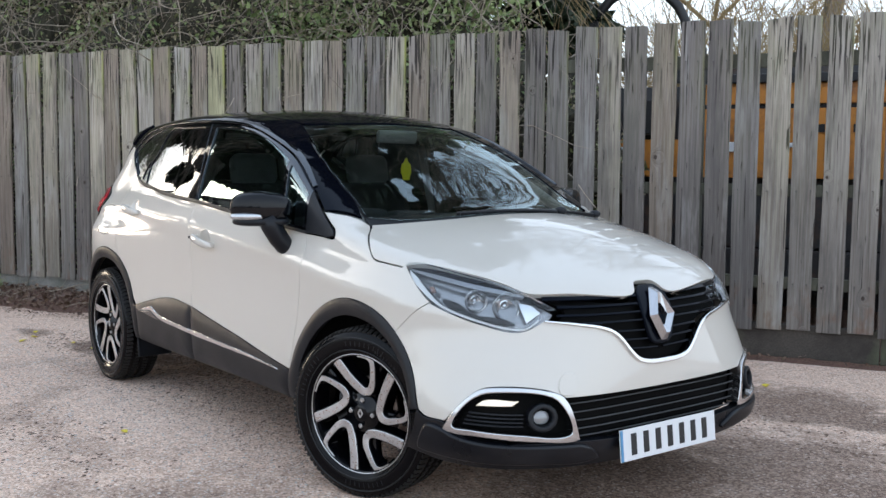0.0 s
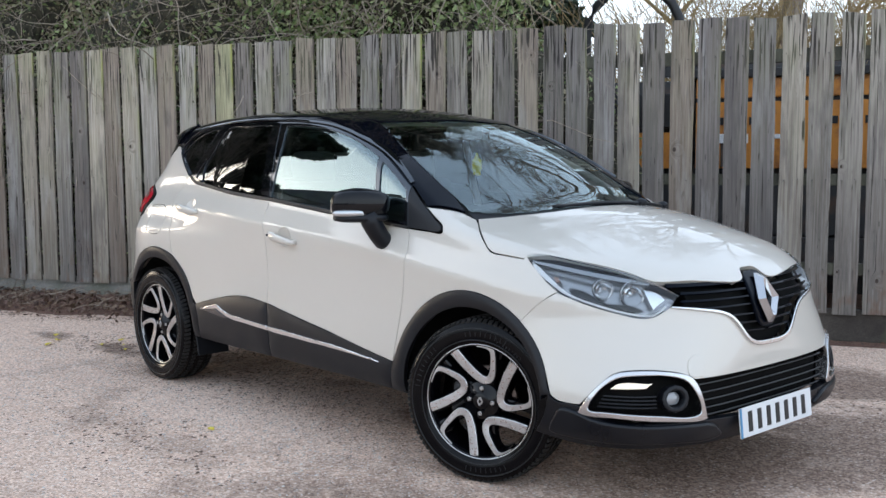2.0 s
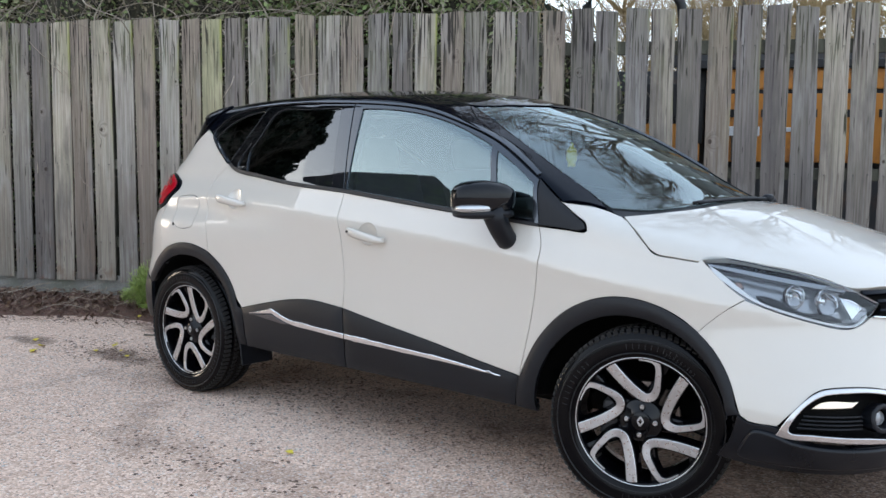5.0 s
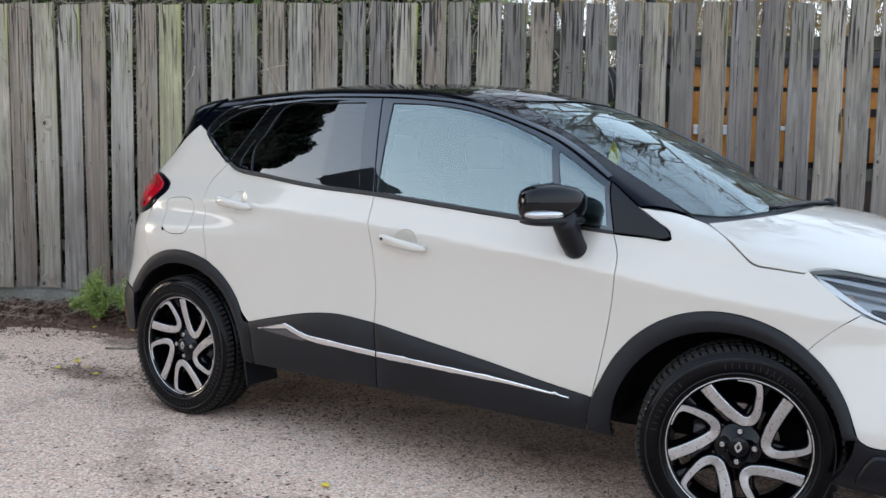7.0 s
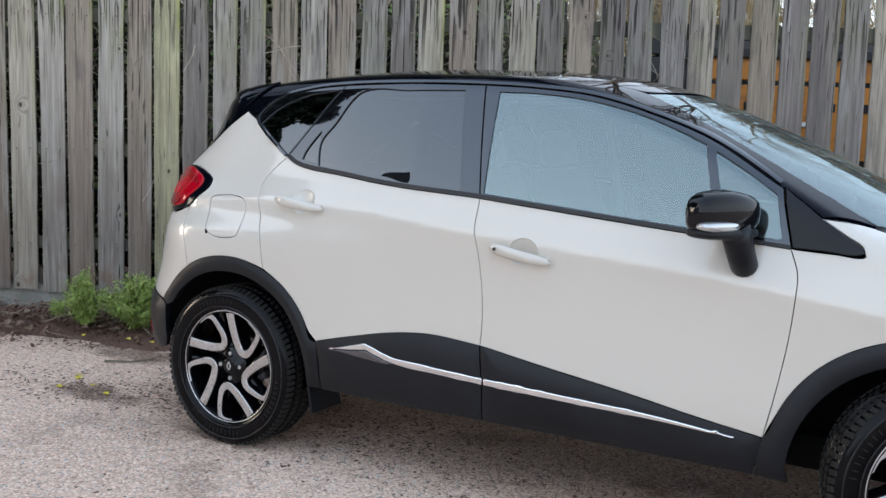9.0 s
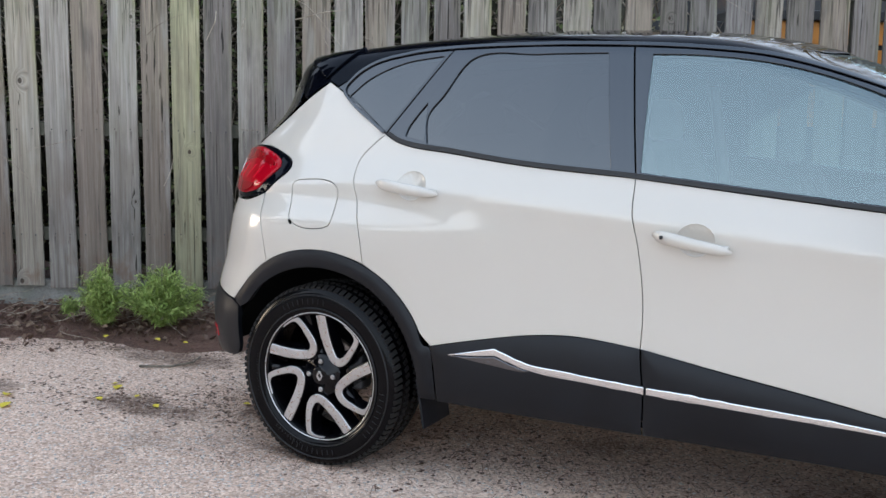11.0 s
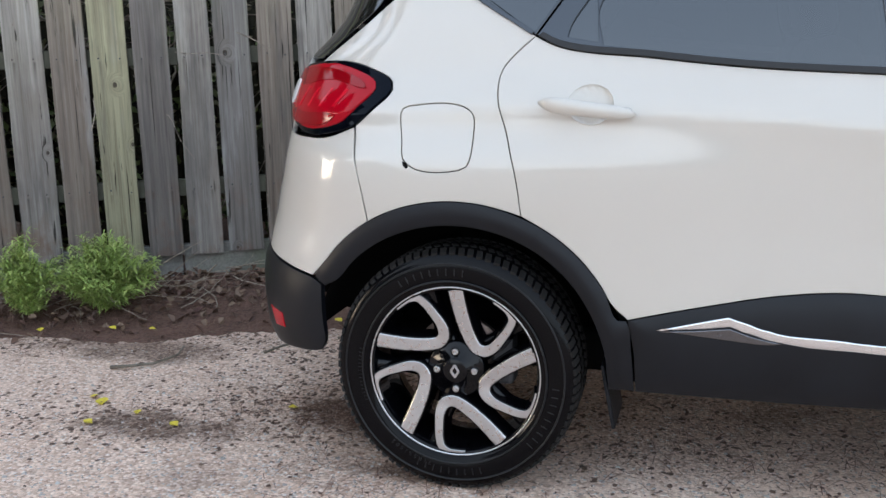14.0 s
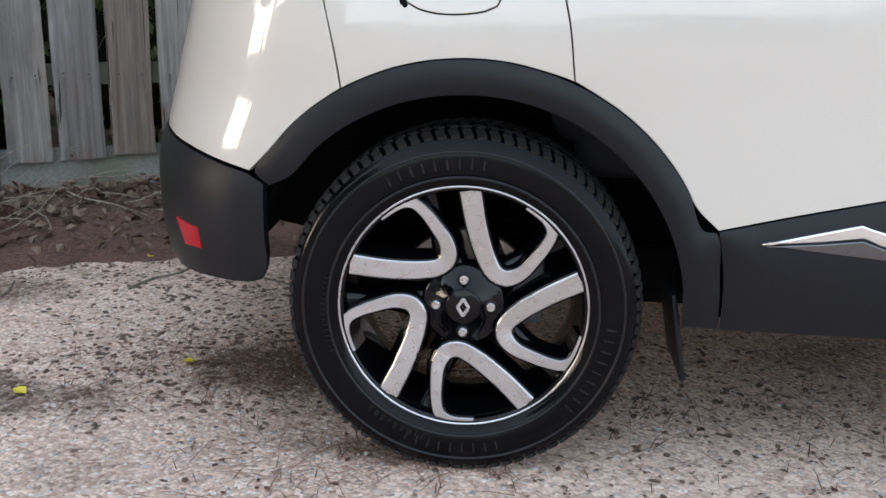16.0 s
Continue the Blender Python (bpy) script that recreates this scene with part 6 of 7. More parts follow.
# soil bank along the foot of the fence
S0, S1, rows = -9.0, 9.0, 9
verts, faces = [], []
cols = 620
for i in range(cols + 1):
    s = S0 + (S1 - S0) * i / cols
    reach = 0.64 + 0.10 * math.sin(s * 1.7) + 0.07 * math.sin(s * 4.9 + 1) + (0.14 * math.exp(-((s - 0.9) / 0.55) ** 2)) + 0.05 * noise.noise((s * 3, 0, 0)) + 0.05 * noise.noise((s * 11, 4, 0)) + 0.025 * noise.noise((s * 31, 8, 0))
    reach *= 1 - 0.86 * min(max((s - 2.5) / 0.9, 0), 1)
    rise = 0.085 if s < 2.5 else 0.085 - 0.07 * min((s - 2.5) / 0.9, 1)
    for j in range(rows + 1):
        f = j / rows
        o = 0.05 - (reach + 0.05) * f
        z = rise * (1 - f) ** 1.4 + 0.016 * noise.noise((s * 5, o * 5, 3)) * (1 - f) + 0.006 * noise.noise((s * 17, o * 17, 5)) * (1 - f ** 3) + 0.004 * (1 - f) - (0.004 if j == rows else 0)
        verts.append(by_fence(s, o, z))
for i in range(cols):
    faces += [(i * (rows + 1) + j, i * (rows + 1) + j + 1, (i + 1) * (rows + 1) + j + 1, (i + 1) * (rows + 1) + j) for j in range(rows)]
soil = tagged(mesh_object("soil_bank", verts, faces, SOIL), "dark brown soil strewn with dead leaves along the fence", "soil", kind="structure")

# dark earth under the hedge
bm = bmesh.new()
bmesh.ops.create_grid(bm, x_segments=40, y_segments=12, size=0.5)
for v in bm.verts:
    v.co = by_fence(v.co.x * 24, 3.1 + v.co.y * 6, 0.02 + 0.04 * noise.noise((v.co.x * 40, v.co.y * 12, 7)))
tagged(part("earth", bm, SOIL, None, "", True), "dark earth under the hedge behind the fence", "soil", kind="structure")

# concrete base under the boards
base = thing("fence_base", "mossy grey concrete gravel boards under the fence", "concrete base", kind="structure", at=FENCE)
for k in range(-4, 5):
    bm = bmesh.new()
    box(bm, (k * 2.4 + 1.2 + 0.35, 0.045, 0.12), (2.392, 0.05, 0.22), 0.006)
    part("gravel_board", bm, STAINED if k >= 1 else CONCRETE, base)


# ---- scattered small things on the ground ----
def scatter(name, places, shapes, mat, label, category):
    """Many small pieces as one object. places: rows of a 4 x 4 matrix; shapes: (verts, faces) to pick from."""
    verts, faces = [], []
    for i, m in enumerate(places):
        v, f = shapes[i % len(shapes)]
        first = len(verts)
        verts += [m @ Vector(p) for p in v]
        faces += [tuple(first + k for k in q) for q in f]
    return tagged(mesh_object(name, verts, faces, mat, smooth=False), label, category, kind="stuff")


def curled_leaf(w, l, curl):
    v = [(0, -l / 2, 0), (-w / 2, -l * 0.1, curl), (0, 0, 0), (w / 2, -l * 0.1, curl), (-w * 0.32, l * 0.28, curl * 0.8), (w * 0.32, l * 0.28, curl * 0.8), (0, l / 2, curl * 0.5)]
    return v, [(0, 2, 1), (0, 3, 2), (1, 2, 4), (3, 5, 2), (2, 6, 4), (2, 5, 6)]


def pebble(seed):
    r = random.Random(seed)
    v = [(math.cos(a) * r.uniform(0.8, 1.1), math.sin(a) * r.uniform(0.8, 1.1), 0) for a in (k * math.pi / 3 for k in range(6))]
    v += [(0.55 * math.cos(a) * r.uniform(0.8, 1.2), 0.55 * math.sin(a), r.uniform(0.5, 0.75)) for a in (k * math.pi / 2 + 0.3 for k in range(4))]
    return v, [(0, 1, 6), (1, 2, 7, 6), (2, 3, 7), (3, 4, 8, 7), (4, 5, 9, 8), (5, 0, 6, 9), (6, 7, 8, 9)]


rnd = random.Random(5)
spots = []
for _ in range(14000):
    x = rnd.triangular(-3.0, 4.6, -0.2)
    y = rnd.triangular(-2.6, 0.4, -1.0)
    size = rnd.uniform(0.0022, 0.0055) * (1.6 if rnd.random() < 0.06 else 1)
    spots.append(pose(x, y, -0.003, rnd.uniform(-15, 15), rnd.uniform(-15, 15), rnd.uniform(0, 360)) @ Matrix.Diagonal((size * rnd.uniform(0.8, 1.5), size, size * 0.8, 1)))
scatter("pebbles", spots, [pebble(i) for i in range(9)], PEBBLE, "loose pale pebbles pressed into the gravel", "pebbles")

spots = []
for _ in range(8500):
    s = rnd.uniform(-7.0, 7.5)
    o = -abs(rnd.gauss(0.20, 0.22)) - 0.01
    if s > 2.6 and (rnd.random() < 0.9 or o < -0.15):
        continue
    z = (0.10 if s < 2.5 else 0.02) * max(0, 1 + o / 0.66) ** 1.3 + rnd.uniform(0.0, 0.028)
    p = by_fence(s, o, z)
    k = rnd.uniform(0.5, 1.25)
    spots.append(Matrix.Translation(p) @ pose(0, 0, 0, rnd.uniform(-55, 55), rnd.uniform(-55, 55), rnd.uniform(0, 360)) @ Matrix.Scale(k, 4))
scatter("leaf_litter", spots, [curled_leaf(0.030, 0.045, 0.008), curled_leaf(0.022, 0.036, 0.012), curled_leaf(0.036, 0.040, -0.006), curled_leaf(0.014, 0.040, 0.004)], LITTER, "dead brown leaves heaped against the fence", "dead leaves")

spots, shapes = [], []
for i in range(24):
    pts, p, d = [], Vector((0, 0, 0)), Vector((1, 0, 0.1))
    for k in range(7):
        pts.append(p.copy())
        d = (d + Vector((0, rnd.uniform(-0.35, 0.35), rnd.uniform(-0.22, 0.22)))).normalized()
        p += d * 0.06
    shapes.append(tube(pts, rnd.uniform(0.0016, 0.004), 5, 0.4))
for _ in range(420):
    s = rnd.uniform(-6.0, 2.6)
    o = -abs(rnd.gauss(0.18, 0.2)) - 0.02
    z = 0.095 * max(0, 1 + o / 0.66) ** 1.3 + rnd.uniform(0.008, 0.045)
    spots.append(Matrix.Translation(by_fence(s, o, z)) @ pose(0, 0, 0, rnd.uniform(-20, 20), rnd.uniform(-14, 14), rnd.uniform(-50, 70)) @ Matrix.Scale(rnd.uniform(0.35, 1.2), 4))
scatter("dry_twigs", spots, shapes, TWIG, "dry brown twigs lying on the soil", "twigs")

# muddy crumbs spread over the gravel in patches
spots = []
for cx, cy, rx, ry, count in ((-1.2, -0.60, 0.55, 0.22, 420), (-0.55, -0.25, 0.45, 0.35, 420), (0.4, -0.35, 0.5, 0.3, 260), (1.1, -1.5, 0.8, 0.22, 240), (-0.9, 0.2, 0.6, 0.2, 420), (3.2, 1.4, 1.2, 0.3, 260)):
    for _ in range(count):
        x, y, size = rnd.gauss(cx, rx / 1.6), rnd.gauss(cy, ry / 1.6), rnd.uniform(0.003, 0.009)
        spots.append(pose(x, y, -0.002, 0, 0, rnd.uniform(0, 360)) @ Matrix.Diagonal((size * rnd.uniform(0.8, 2.2), size, size * 0.5, 1)))
for _ in range(1500):
    s, o, size = rnd.uniform(-6.0, 4.0), -0.60 - abs(rnd.gauss(0.0, 0.11)), rnd.uniform(0.003, 0.010)
    spots.append(Matrix.Translation(by_fence(s, o, -0.002)) @ pose(0, 0, 0, 0, 0, rnd.uniform(0, 360)) @ Matrix.Diagonal((size * rnd.uniform(0.8, 2.2), size, size * 0.5, 1)))
for _ in range(800):
    x, y, size = rnd.uniform(-2.2, 4.6), rnd.triangular(-2.7, 0.9, -1.2), rnd.uniform(0.0015, 0.0048) * (1.7 if rnd.random() < 0.08 else 1)
    spots.append(pose(x, y, -0.002, 0, 0, rnd.uniform(0, 360)) @ Matrix.Diagonal((size * rnd.uniform(0.8, 2.4), size, size * 0.45, 1)))
scatter("soil_crumbs", spots, [pebble(i + 20) for i in range(6)], CRUMB, "dark soil crumbs spread over the gravel", "soil")

# reddish flakes of dead leaf blown under the sills
spots = []
for _ in range(3400):
    x, y = rnd.uniform(-0.5, 2.7), rnd.triangular(-1.15, 0.7, -0.5)
    spots.append(pose(x, y, 0.002, rnd.uniform(-12, 12), rnd.uniform(-12, 12), rnd.uniform(0, 360)) @ Matrix.Scale(rnd.uniform(0.12, 0.42), 4))
for _ in range(900):
    x, y = rnd.gauss(-0.55, 0.32), rnd.gauss(-0.28, 0.16)
    spots.append(pose(x, y, 0.002, rnd.uniform(-12, 12), rnd.uniform(-12, 12), rnd.uniform(0, 360)) @ Matrix.Scale(rnd.uniform(0.12, 0.36), 4))
scatter("leaf_flakes", spots, [curled_leaf(0.030, 0.045, 0.004), curled_leaf(0.016, 0.050, 0.003), curled_leaf(0.036, 0.040, -0.003)], LITTER, "reddish brown flakes of dead leaf under the car", "dead leaves")

# reddish conifer needles drifted over the soil edge and the muddy places
verts, faces = [], []


def needle(x, y, z):
    a, l, w = rnd.uniform(0, math.pi), rnd.uniform(0.018, 0.045), rnd.uniform(0.0006, 0.0013)
    d, side = Vector((math.cos(a) * l, math.sin(a) * l, rnd.uniform(-0.004, 0.004))), Vector((-math.sin(a) * w, math.cos(a) * w, 0))
    p, k = Vector((x, y, z)), len(verts)
    verts.extend([p - d - side, p - d + side, p + side + Vector((0, 0, 0.004)), p + d, p - side + Vector((0, 0, 0.004))])
    faces.append((k, k + 4, k + 2, k + 1))
    faces.append((k + 4, k + 3, k + 2))


for cx, cy, rx, ry, count in ((-0.50, -0.40, 0.16, 0.11, 520), (-1.05, -0.60, 0.30, 0.12, 220), (0.5, -0.45, 0.6, 0.2, 500), (1.6, -0.55, 0.6, 0.2, 700), (-0.2, -0.85, 0.2, 0.1, 200)):
    for _ in range(count):
        needle(rnd.gauss(cx, rx), rnd.gauss(cy, ry), 0.003)
for _ in range(4200):
    s, o = rnd.uniform(-5.0, 2.9), -rnd.triangular(0.25, 1.0, 0.62)
    p = by_fence(s, o)
    needle(p.x, p.y, 0.010 + 0.05 * max(0, 1 + o / 0.62))
tagged(mesh_object("fallen_needles", verts, faces, NEEDLE, smooth=False), "reddish brown conifer needles drifted over the ground", "needles", kind="stuff")

# single fallen leaves and one bent twig
v, f = curled_leaf(0.045, 0.05, 0.008)
for x, y, turn, k in ((-1.31, -0.49, 20, 1.0), (-1.25, -0.66, 80, 0.7), (-0.66, -0.41, 130, 0.7), (-1.63, -0.81, 200, 1.1), (-1.51, -0.92, 15, 1.2), (-1.84, -0.74, 60, 0.9), (-1.37, -0.45, 300, 0.6), (1.21, -1.21, 110, 0.8),
                      (2.36, 2.10, 40, 1.0), (-1.14, -0.55, 10, 0.6), (-0.97, -0.62, 70, 0.7), (-2.0, 0.12, 30, 0.7), (-1.72, 0.20, 90, 0.7), (-1.55, 0.22, 120, 0.6), (-0.95, 0.42, 20, 0.7), (-0.85, 0.48, 70, 0.8), (-1.02, 0.33, 170, 0.6)):
    ob = mesh_object("fallen_leaf", v, f, YELLOW_LEAF, smooth=False)
    high = 0.004 if y < 0.1 or x > 0 else 0.035
    ob.matrix_world = pose(x, y, high, 6, -5, turn) @ Matrix.Scale(k, 4)
    tagged(ob, "small yellow fallen leaf lying on the ground", "leaf", "fallen yellow leaves")
for pts, r in (([(-1.49, -0.17, 0.006), (-1.42, -0.16, 0.012), (-1.35, -0.11, 0.010), (-1.31, 0.0, 0.012), (-1.33, 0.08, 0.02)], 0.007), ([(-1.00, 0.09, 0.01), (-0.94, 0.13, 0.03), (-0.88, 0.20, 0.03), (-0.84, 0.24, 0.05)], 0.005),
               ([(-0.78, 0.30, 0.02), (-0.70, 0.22, 0.03), (-0.62, 0.20, 0.02), (-0.52, 0.16, 0.012)], 0.005)):
    tagged(mesh_object("twig", *tube([tuple(p) for p in np.array(pts)], r, 7, 0.5), BARK), "bent brown twig lying on the ground", "twig")


# ---- green plants at the foot of the fence ----
def feathery_plant(name, at, high, spread, stems, seed):
    r = random.Random(seed)
    plant = thing(name, "bushy feathery green weed growing from the soil", "plant", "weeds by the fence")
    plant.location = at
    sv, sf, lv, lf = [], [], [], []
    for _ in range(stems):
        a, lean = r.uniform(0, 2 * math.pi), r.uniform(0.1, 1.0)
        tip = Vector((math.cos(a) * lean * spread, math.sin(a) * lean * spread * 0.8, high * r.uniform(0.6, 1.0) * (1.12 - 0.5 * lean)))
        pts = [tip * t + Vector((0, 0, 0.03 * math.sin(t * 3))) for t in (0, 0.35, 0.7, 1.0)]
        v, f = tube(pts, 0.0022, 4, 0.4)
        sf += [tuple(k + len(sv) for k in q) for q in f]
        sv += v
        for k in range(40):
            t = r.uniform(0.15, 1.04)
            p = tip * t
            b, rise, l = r.uniform(0, 2 * math.pi), r.uniform(-0.3, 0.9), r.uniform(0.024, 0.060)
            d = Vector((math.cos(b), math.sin(b), rise)).normalized()
            side = d.cross(Vector((0, 0, 1))).normalized() * 0.0034
            droop = Vector((0, 0, -0.25 * l))
            i = len(lv)
            lv += [p - side * 0.5, p + side * 0.5, p + d * l * 0.55 + side, p + d * l * 0.55 - side, p + d * l + droop]
            lf += [(i, i + 1, i + 2, i + 3), (i + 3, i + 2, i + 4)]
    mesh_object("stem_tuft", sv, sf, FEATHER, plant, smooth=False)["kind"] = "stuff"
    mesh_object("leaves", lv, lf, FEATHER, plant, smooth=False)["kind"] = "stuff"


feathery_plant("weed", by_fence(-0.28, -0.38, 0.04), 0.35, 0.17, 95, 1)
feathery_plant("weed", by_fence(0.03, -0.36, 0.04), 0.33, 0.27, 200, 2)
feathery_plant("weed", by_fence(-0.52, -0.22, 0.06), 0.13, 0.07, 12, 3)
feathery_plant("weed", by_fence(-2.3, -0.12, 0.09), 0.10, 0.10, 10, 4)

# ---- the fence ----
PITCH, FIRST = 0.1823, 0.010
fence = thing("fence", "tall weathered grey timber board fence on rails", "fence", at=FENCE)
for z in (0.50, 1.10, 1.935):
    bm = bmesh.new()
    box(bm, (0.6, 0.040, z), (17.0, 0.045, 0.078 if z < 1.5 else 0.090), 0.004)
    part("rail", bm, RAIL_WOOD, fence)
for k in range(-3, 4):
    bm = bmesh.new()
    box(bm, (k * 2.4 + 1.55, 0.115, 1.02), (0.095, 0.095, 2.04), 0.005)
    part("post", bm, RAIL_WOOD, fence)

# ---- behind the fence: hedge, trees, orange plant and a bent pipe ----
def leaf_cloud(centres, n, size, seed, shapes=None):
    """Many small leaves round a list of (centre, radii)."""
    g = np.random.default_rng(seed)
    weights = np.array([r[0] * r[1] * r[2] for _, r in centres])
    pick = g.choice(len(centres), n, p=weights / weights.sum())
    d = g.normal(size=(n, 3))
    d /= np.linalg.norm(d, axis=1)[:, None]
    c = np.array([centres[i][0] for i in pick]) + d * np.array([centres[i][1] for i in pick]) * (g.random(n) ** 0.28)[:, None]
    a = g.normal(size=(n, 3))
    a /= np.linalg.norm(a, axis=1)[:, None]
    b = np.cross(a, g.normal(size=(n, 3)))
    b /= np.linalg.norm(b, axis=1)[:, None]
    k = size * g.uniform(0.6, 1.4, n)[:, None]
    v = np.stack([c - a * k, c + b * k * 0.55, c + a * k, c - b * k * 0.55], 1).reshape(-1, 3)
    return v, np.arange(n * 4).reshape(-1, 4)


hedge = thing("hedge", "overgrown hedge of ivy and bare bramble behind the fence", "hedge")
lumps = []
hr = random.Random(3)
for k in range(46):
    s = -9.0 + 10.9 * k / 45 + hr.uniform(-0.2, 0.2)
    lumps.append((tuple(by_fence(s, hr.uniform(1.2, 2.2), hr.uniform(1.6, 3.6))), (hr.uniform(0.6, 1.0), hr.uniform(0.6, 0.9), hr.uniform(0.7, 1.2))))
    lumps.append((tuple(by_fence(s, hr.uniform(1.0, 1.4), hr.uniform(0.3, 1.2))), (hr.uniform(0.5, 0.7), hr.uniform(0.5, 0.7), hr.uniform(0.6, 0.9))))
lumps += [(tuple(by_fence(hr.uniform(2.2, 3.0), hr.uniform(1.0, 1.5), hr.uniform(0.4, 1.7))), (0.45, 0.4, 0.45)) for _ in range(9)]
green = lumps + [(tuple(by_fence(hr.uniform(-9, 2.0), hr.uniform(0.65, 1.1), hr.uniform(1.9, 3.6))), (0.45, 0.35, 0.35)) for _ in range(46)] + [(tuple(by_fence(hr.uniform(0.0, 2.7), hr.uniform(0.6, 1.0), hr.uniform(2.0, 2.8))), (0.35, 0.3, 0.28)) for _ in range(26)]
v, f = leaf_cloud(green, 150000, 0.026, 5)
mesh_object("leaves", v, f, IVY, hedge, smooth=False)["kind"] = "stuff"
v, f = leaf_cloud(lumps + [(tuple(by_fence(hr.uniform(-9, 1.2), hr.uniform(0.5, 1.0), hr.uniform(1.8, 3.4))), (0.5, 0.3, 0.35)) for _ in range(60)], 110000, 0.019, 15)
mesh_object("withered_leaves", v, f, BROWN_LEAF, hedge, smooth=False)["kind"] = "stuff"
# solid dark lumps added in place of the shade deep in the hedge
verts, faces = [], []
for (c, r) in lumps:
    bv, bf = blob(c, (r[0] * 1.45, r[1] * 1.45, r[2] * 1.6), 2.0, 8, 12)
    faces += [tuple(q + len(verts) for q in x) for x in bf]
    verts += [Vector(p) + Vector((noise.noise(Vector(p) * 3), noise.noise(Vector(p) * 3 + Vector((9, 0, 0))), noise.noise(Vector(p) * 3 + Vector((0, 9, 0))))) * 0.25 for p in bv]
mesh_object("hedge_core", verts, faces, HEDGE_SHADE_FILL, hedge)
for mat, count, thin, thick in ((TWIG, 1300, 0.002, 0.006), (PALE_TWIG, 420, 0.003, 0.009)):
    verts, faces = [], []
    for _ in range(count):
        s, o, z = hr.uniform(-8.5, 2.9), hr.uniform(0.30, 0.95), hr.uniform(1.0, 3.6)
        p, d = by_fence(s, o, z), Vector((hr.uniform(-1, 1), hr.uniform(-0.6, 0.3), hr.uniform(-0.5, 0.8))).normalized()
        pts = []
        for k in range(9):
            pts.append(p.copy())
            d = (d + Vector((hr.uniform(-0.3, 0.3), hr.uniform(-0.3, 0.3), hr.uniform(-0.35, 0.2)))).normalized()
            p = p + d * 0.13
        bv, bf = tube(pts, hr.uniform(thin, thick), 4, 0.3)
        faces += [tuple(q + len(verts) for q in x) for x in bf]
        verts += bv
    mesh_object("bramble", verts, faces, mat, hedge)["kind"] = "stuff"


def bare_tree(name, at, high, seed, mat, droop=0.0, label="bare winter tree with fine branches", spread=0.7, levels=6, leafless=True):
    r = random.Random(seed)
    tree = thing(name, label, "tree")
    tree.location = at
    trunk, twigs = ([], []), ([], [])

    def grow(p, d, length, radius, level):
        pts, q = [p.copy()], p.copy()
        for _ in range(4):
            d = (d + Vector((r.uniform(-1, 1), r.uniform(-1, 1), r.uniform(-0.6, 0.6))) * 0.16 + Vector((0, 0, -droop * (levels - level) * 0.05))).normalized()
            q = q + d * length / 4
            pts.append(q.copy())
        v, f = tube(pts, radius, 8 if level > levels - 2 else 4, 0.62)
        store = trunk if level == levels else twigs
        store[1].extend(tuple(k + len(store[0]) for k in x) for x in f)
        store[0].extend(v)
        if level:
            for k in range(3 if level > 2 else 4):
                at = pts[r.choice((2, 3, 4))] if k else pts[-1]
                side = Vector((r.uniform(-1, 1), r.uniform(-1, 1), r.uniform(-0.2, 0.7))).normalized()
                grow(at, (d + side * spread).normalized(), length * r.uniform(0.58, 0.8), radius * 0.60, level - 1)

    grow(Vector((0, 0, 0)), Vector((0, 0, 1)), high * 0.32, high * 0.016, levels)
    mesh_object("trunk", *trunk, BARK, tree)
    ob = mesh_object("branches", *twigs, mat, tree)
    ob["kind"] = "stuff"
    return tree


def evergreen(name, at, high, reach, seed, leaves=26000, low=0.28, size=0.085):
    """A dark conifer: ragged boughs in whorls round a tapered trunk."""
    r = random.Random(seed)
    fir = thing(name, "dark evergreen tree with ragged drooping boughs", "tree")
    x, y, _ = at
    mesh_object("trunk", *tube([(x, y, 0), (x, y, high * 0.5), (x + 0.1, y, high)], 0.024 * high, 10, 0.3), BARK, fir)
    lumps = []
    for k in range(70):
        f = (k / 69) ** 0.9
        z = high * (low + (1 - low) * f)
        a, rr = r.uniform(0, 6.28), r.uniform(0.25, 0.9) * reach * (1.06 - f)
        lumps.append(((x + rr * math.cos(a), y + rr * math.sin(a), z - 0.2 * rr), (0.26 * reach, 0.26 * reach, 0.11 * reach)))
    v, f = leaf_cloud(lumps, leaves, size, seed)
    mesh_object("crown", v, f, DARK_LEAF, fir, smooth=False)["kind"] = "stuff"


bare_tree("tree", by_fence(3.9, 6.8), 11.0, 5, TWIG, levels=7)
bare_tree("tree", by_fence(3.5, 9.0), 6.0, 31, WILLOW, 0.3, "bare willow with yellow drooping twigs", 0.9, 7)
bare_tree("tree", by_fence(5.4, 8.0), 5.0, 32, WILLOW, 0.3, "bare willow with yellow drooping twigs", 0.9, 7)
evergreen("evergreen_tree", by_fence(0.0, 4.8), 17.0, 2.9, 23, 80000, 0.12, 0.11)
bare_tree("tree", by_fence(-0.8, 3.8), 10.0, 6, BARK)
bare_tree("tree", by_fence(-3.4, 4.2), 9.0, 2, BARK)
bare_tree("tree", by_fence(6.6, 7.0), 8.5, 3, WILLOW, 1.0, "bare willow with yellow drooping twigs")
bare_tree("tree", by_fence(4.4, 9.5), 8.0, 8, WILLOW, 0.8, "bare willow with yellow drooping twigs")
bare_tree("tree", by_fence(9.5, 11.0), 7.5, 4, BARK)
evergreen("evergreen_tree", by_fence(-3.6, 5.5), 15.0, 3.2, 21, 60000, 0.12, 0.11)

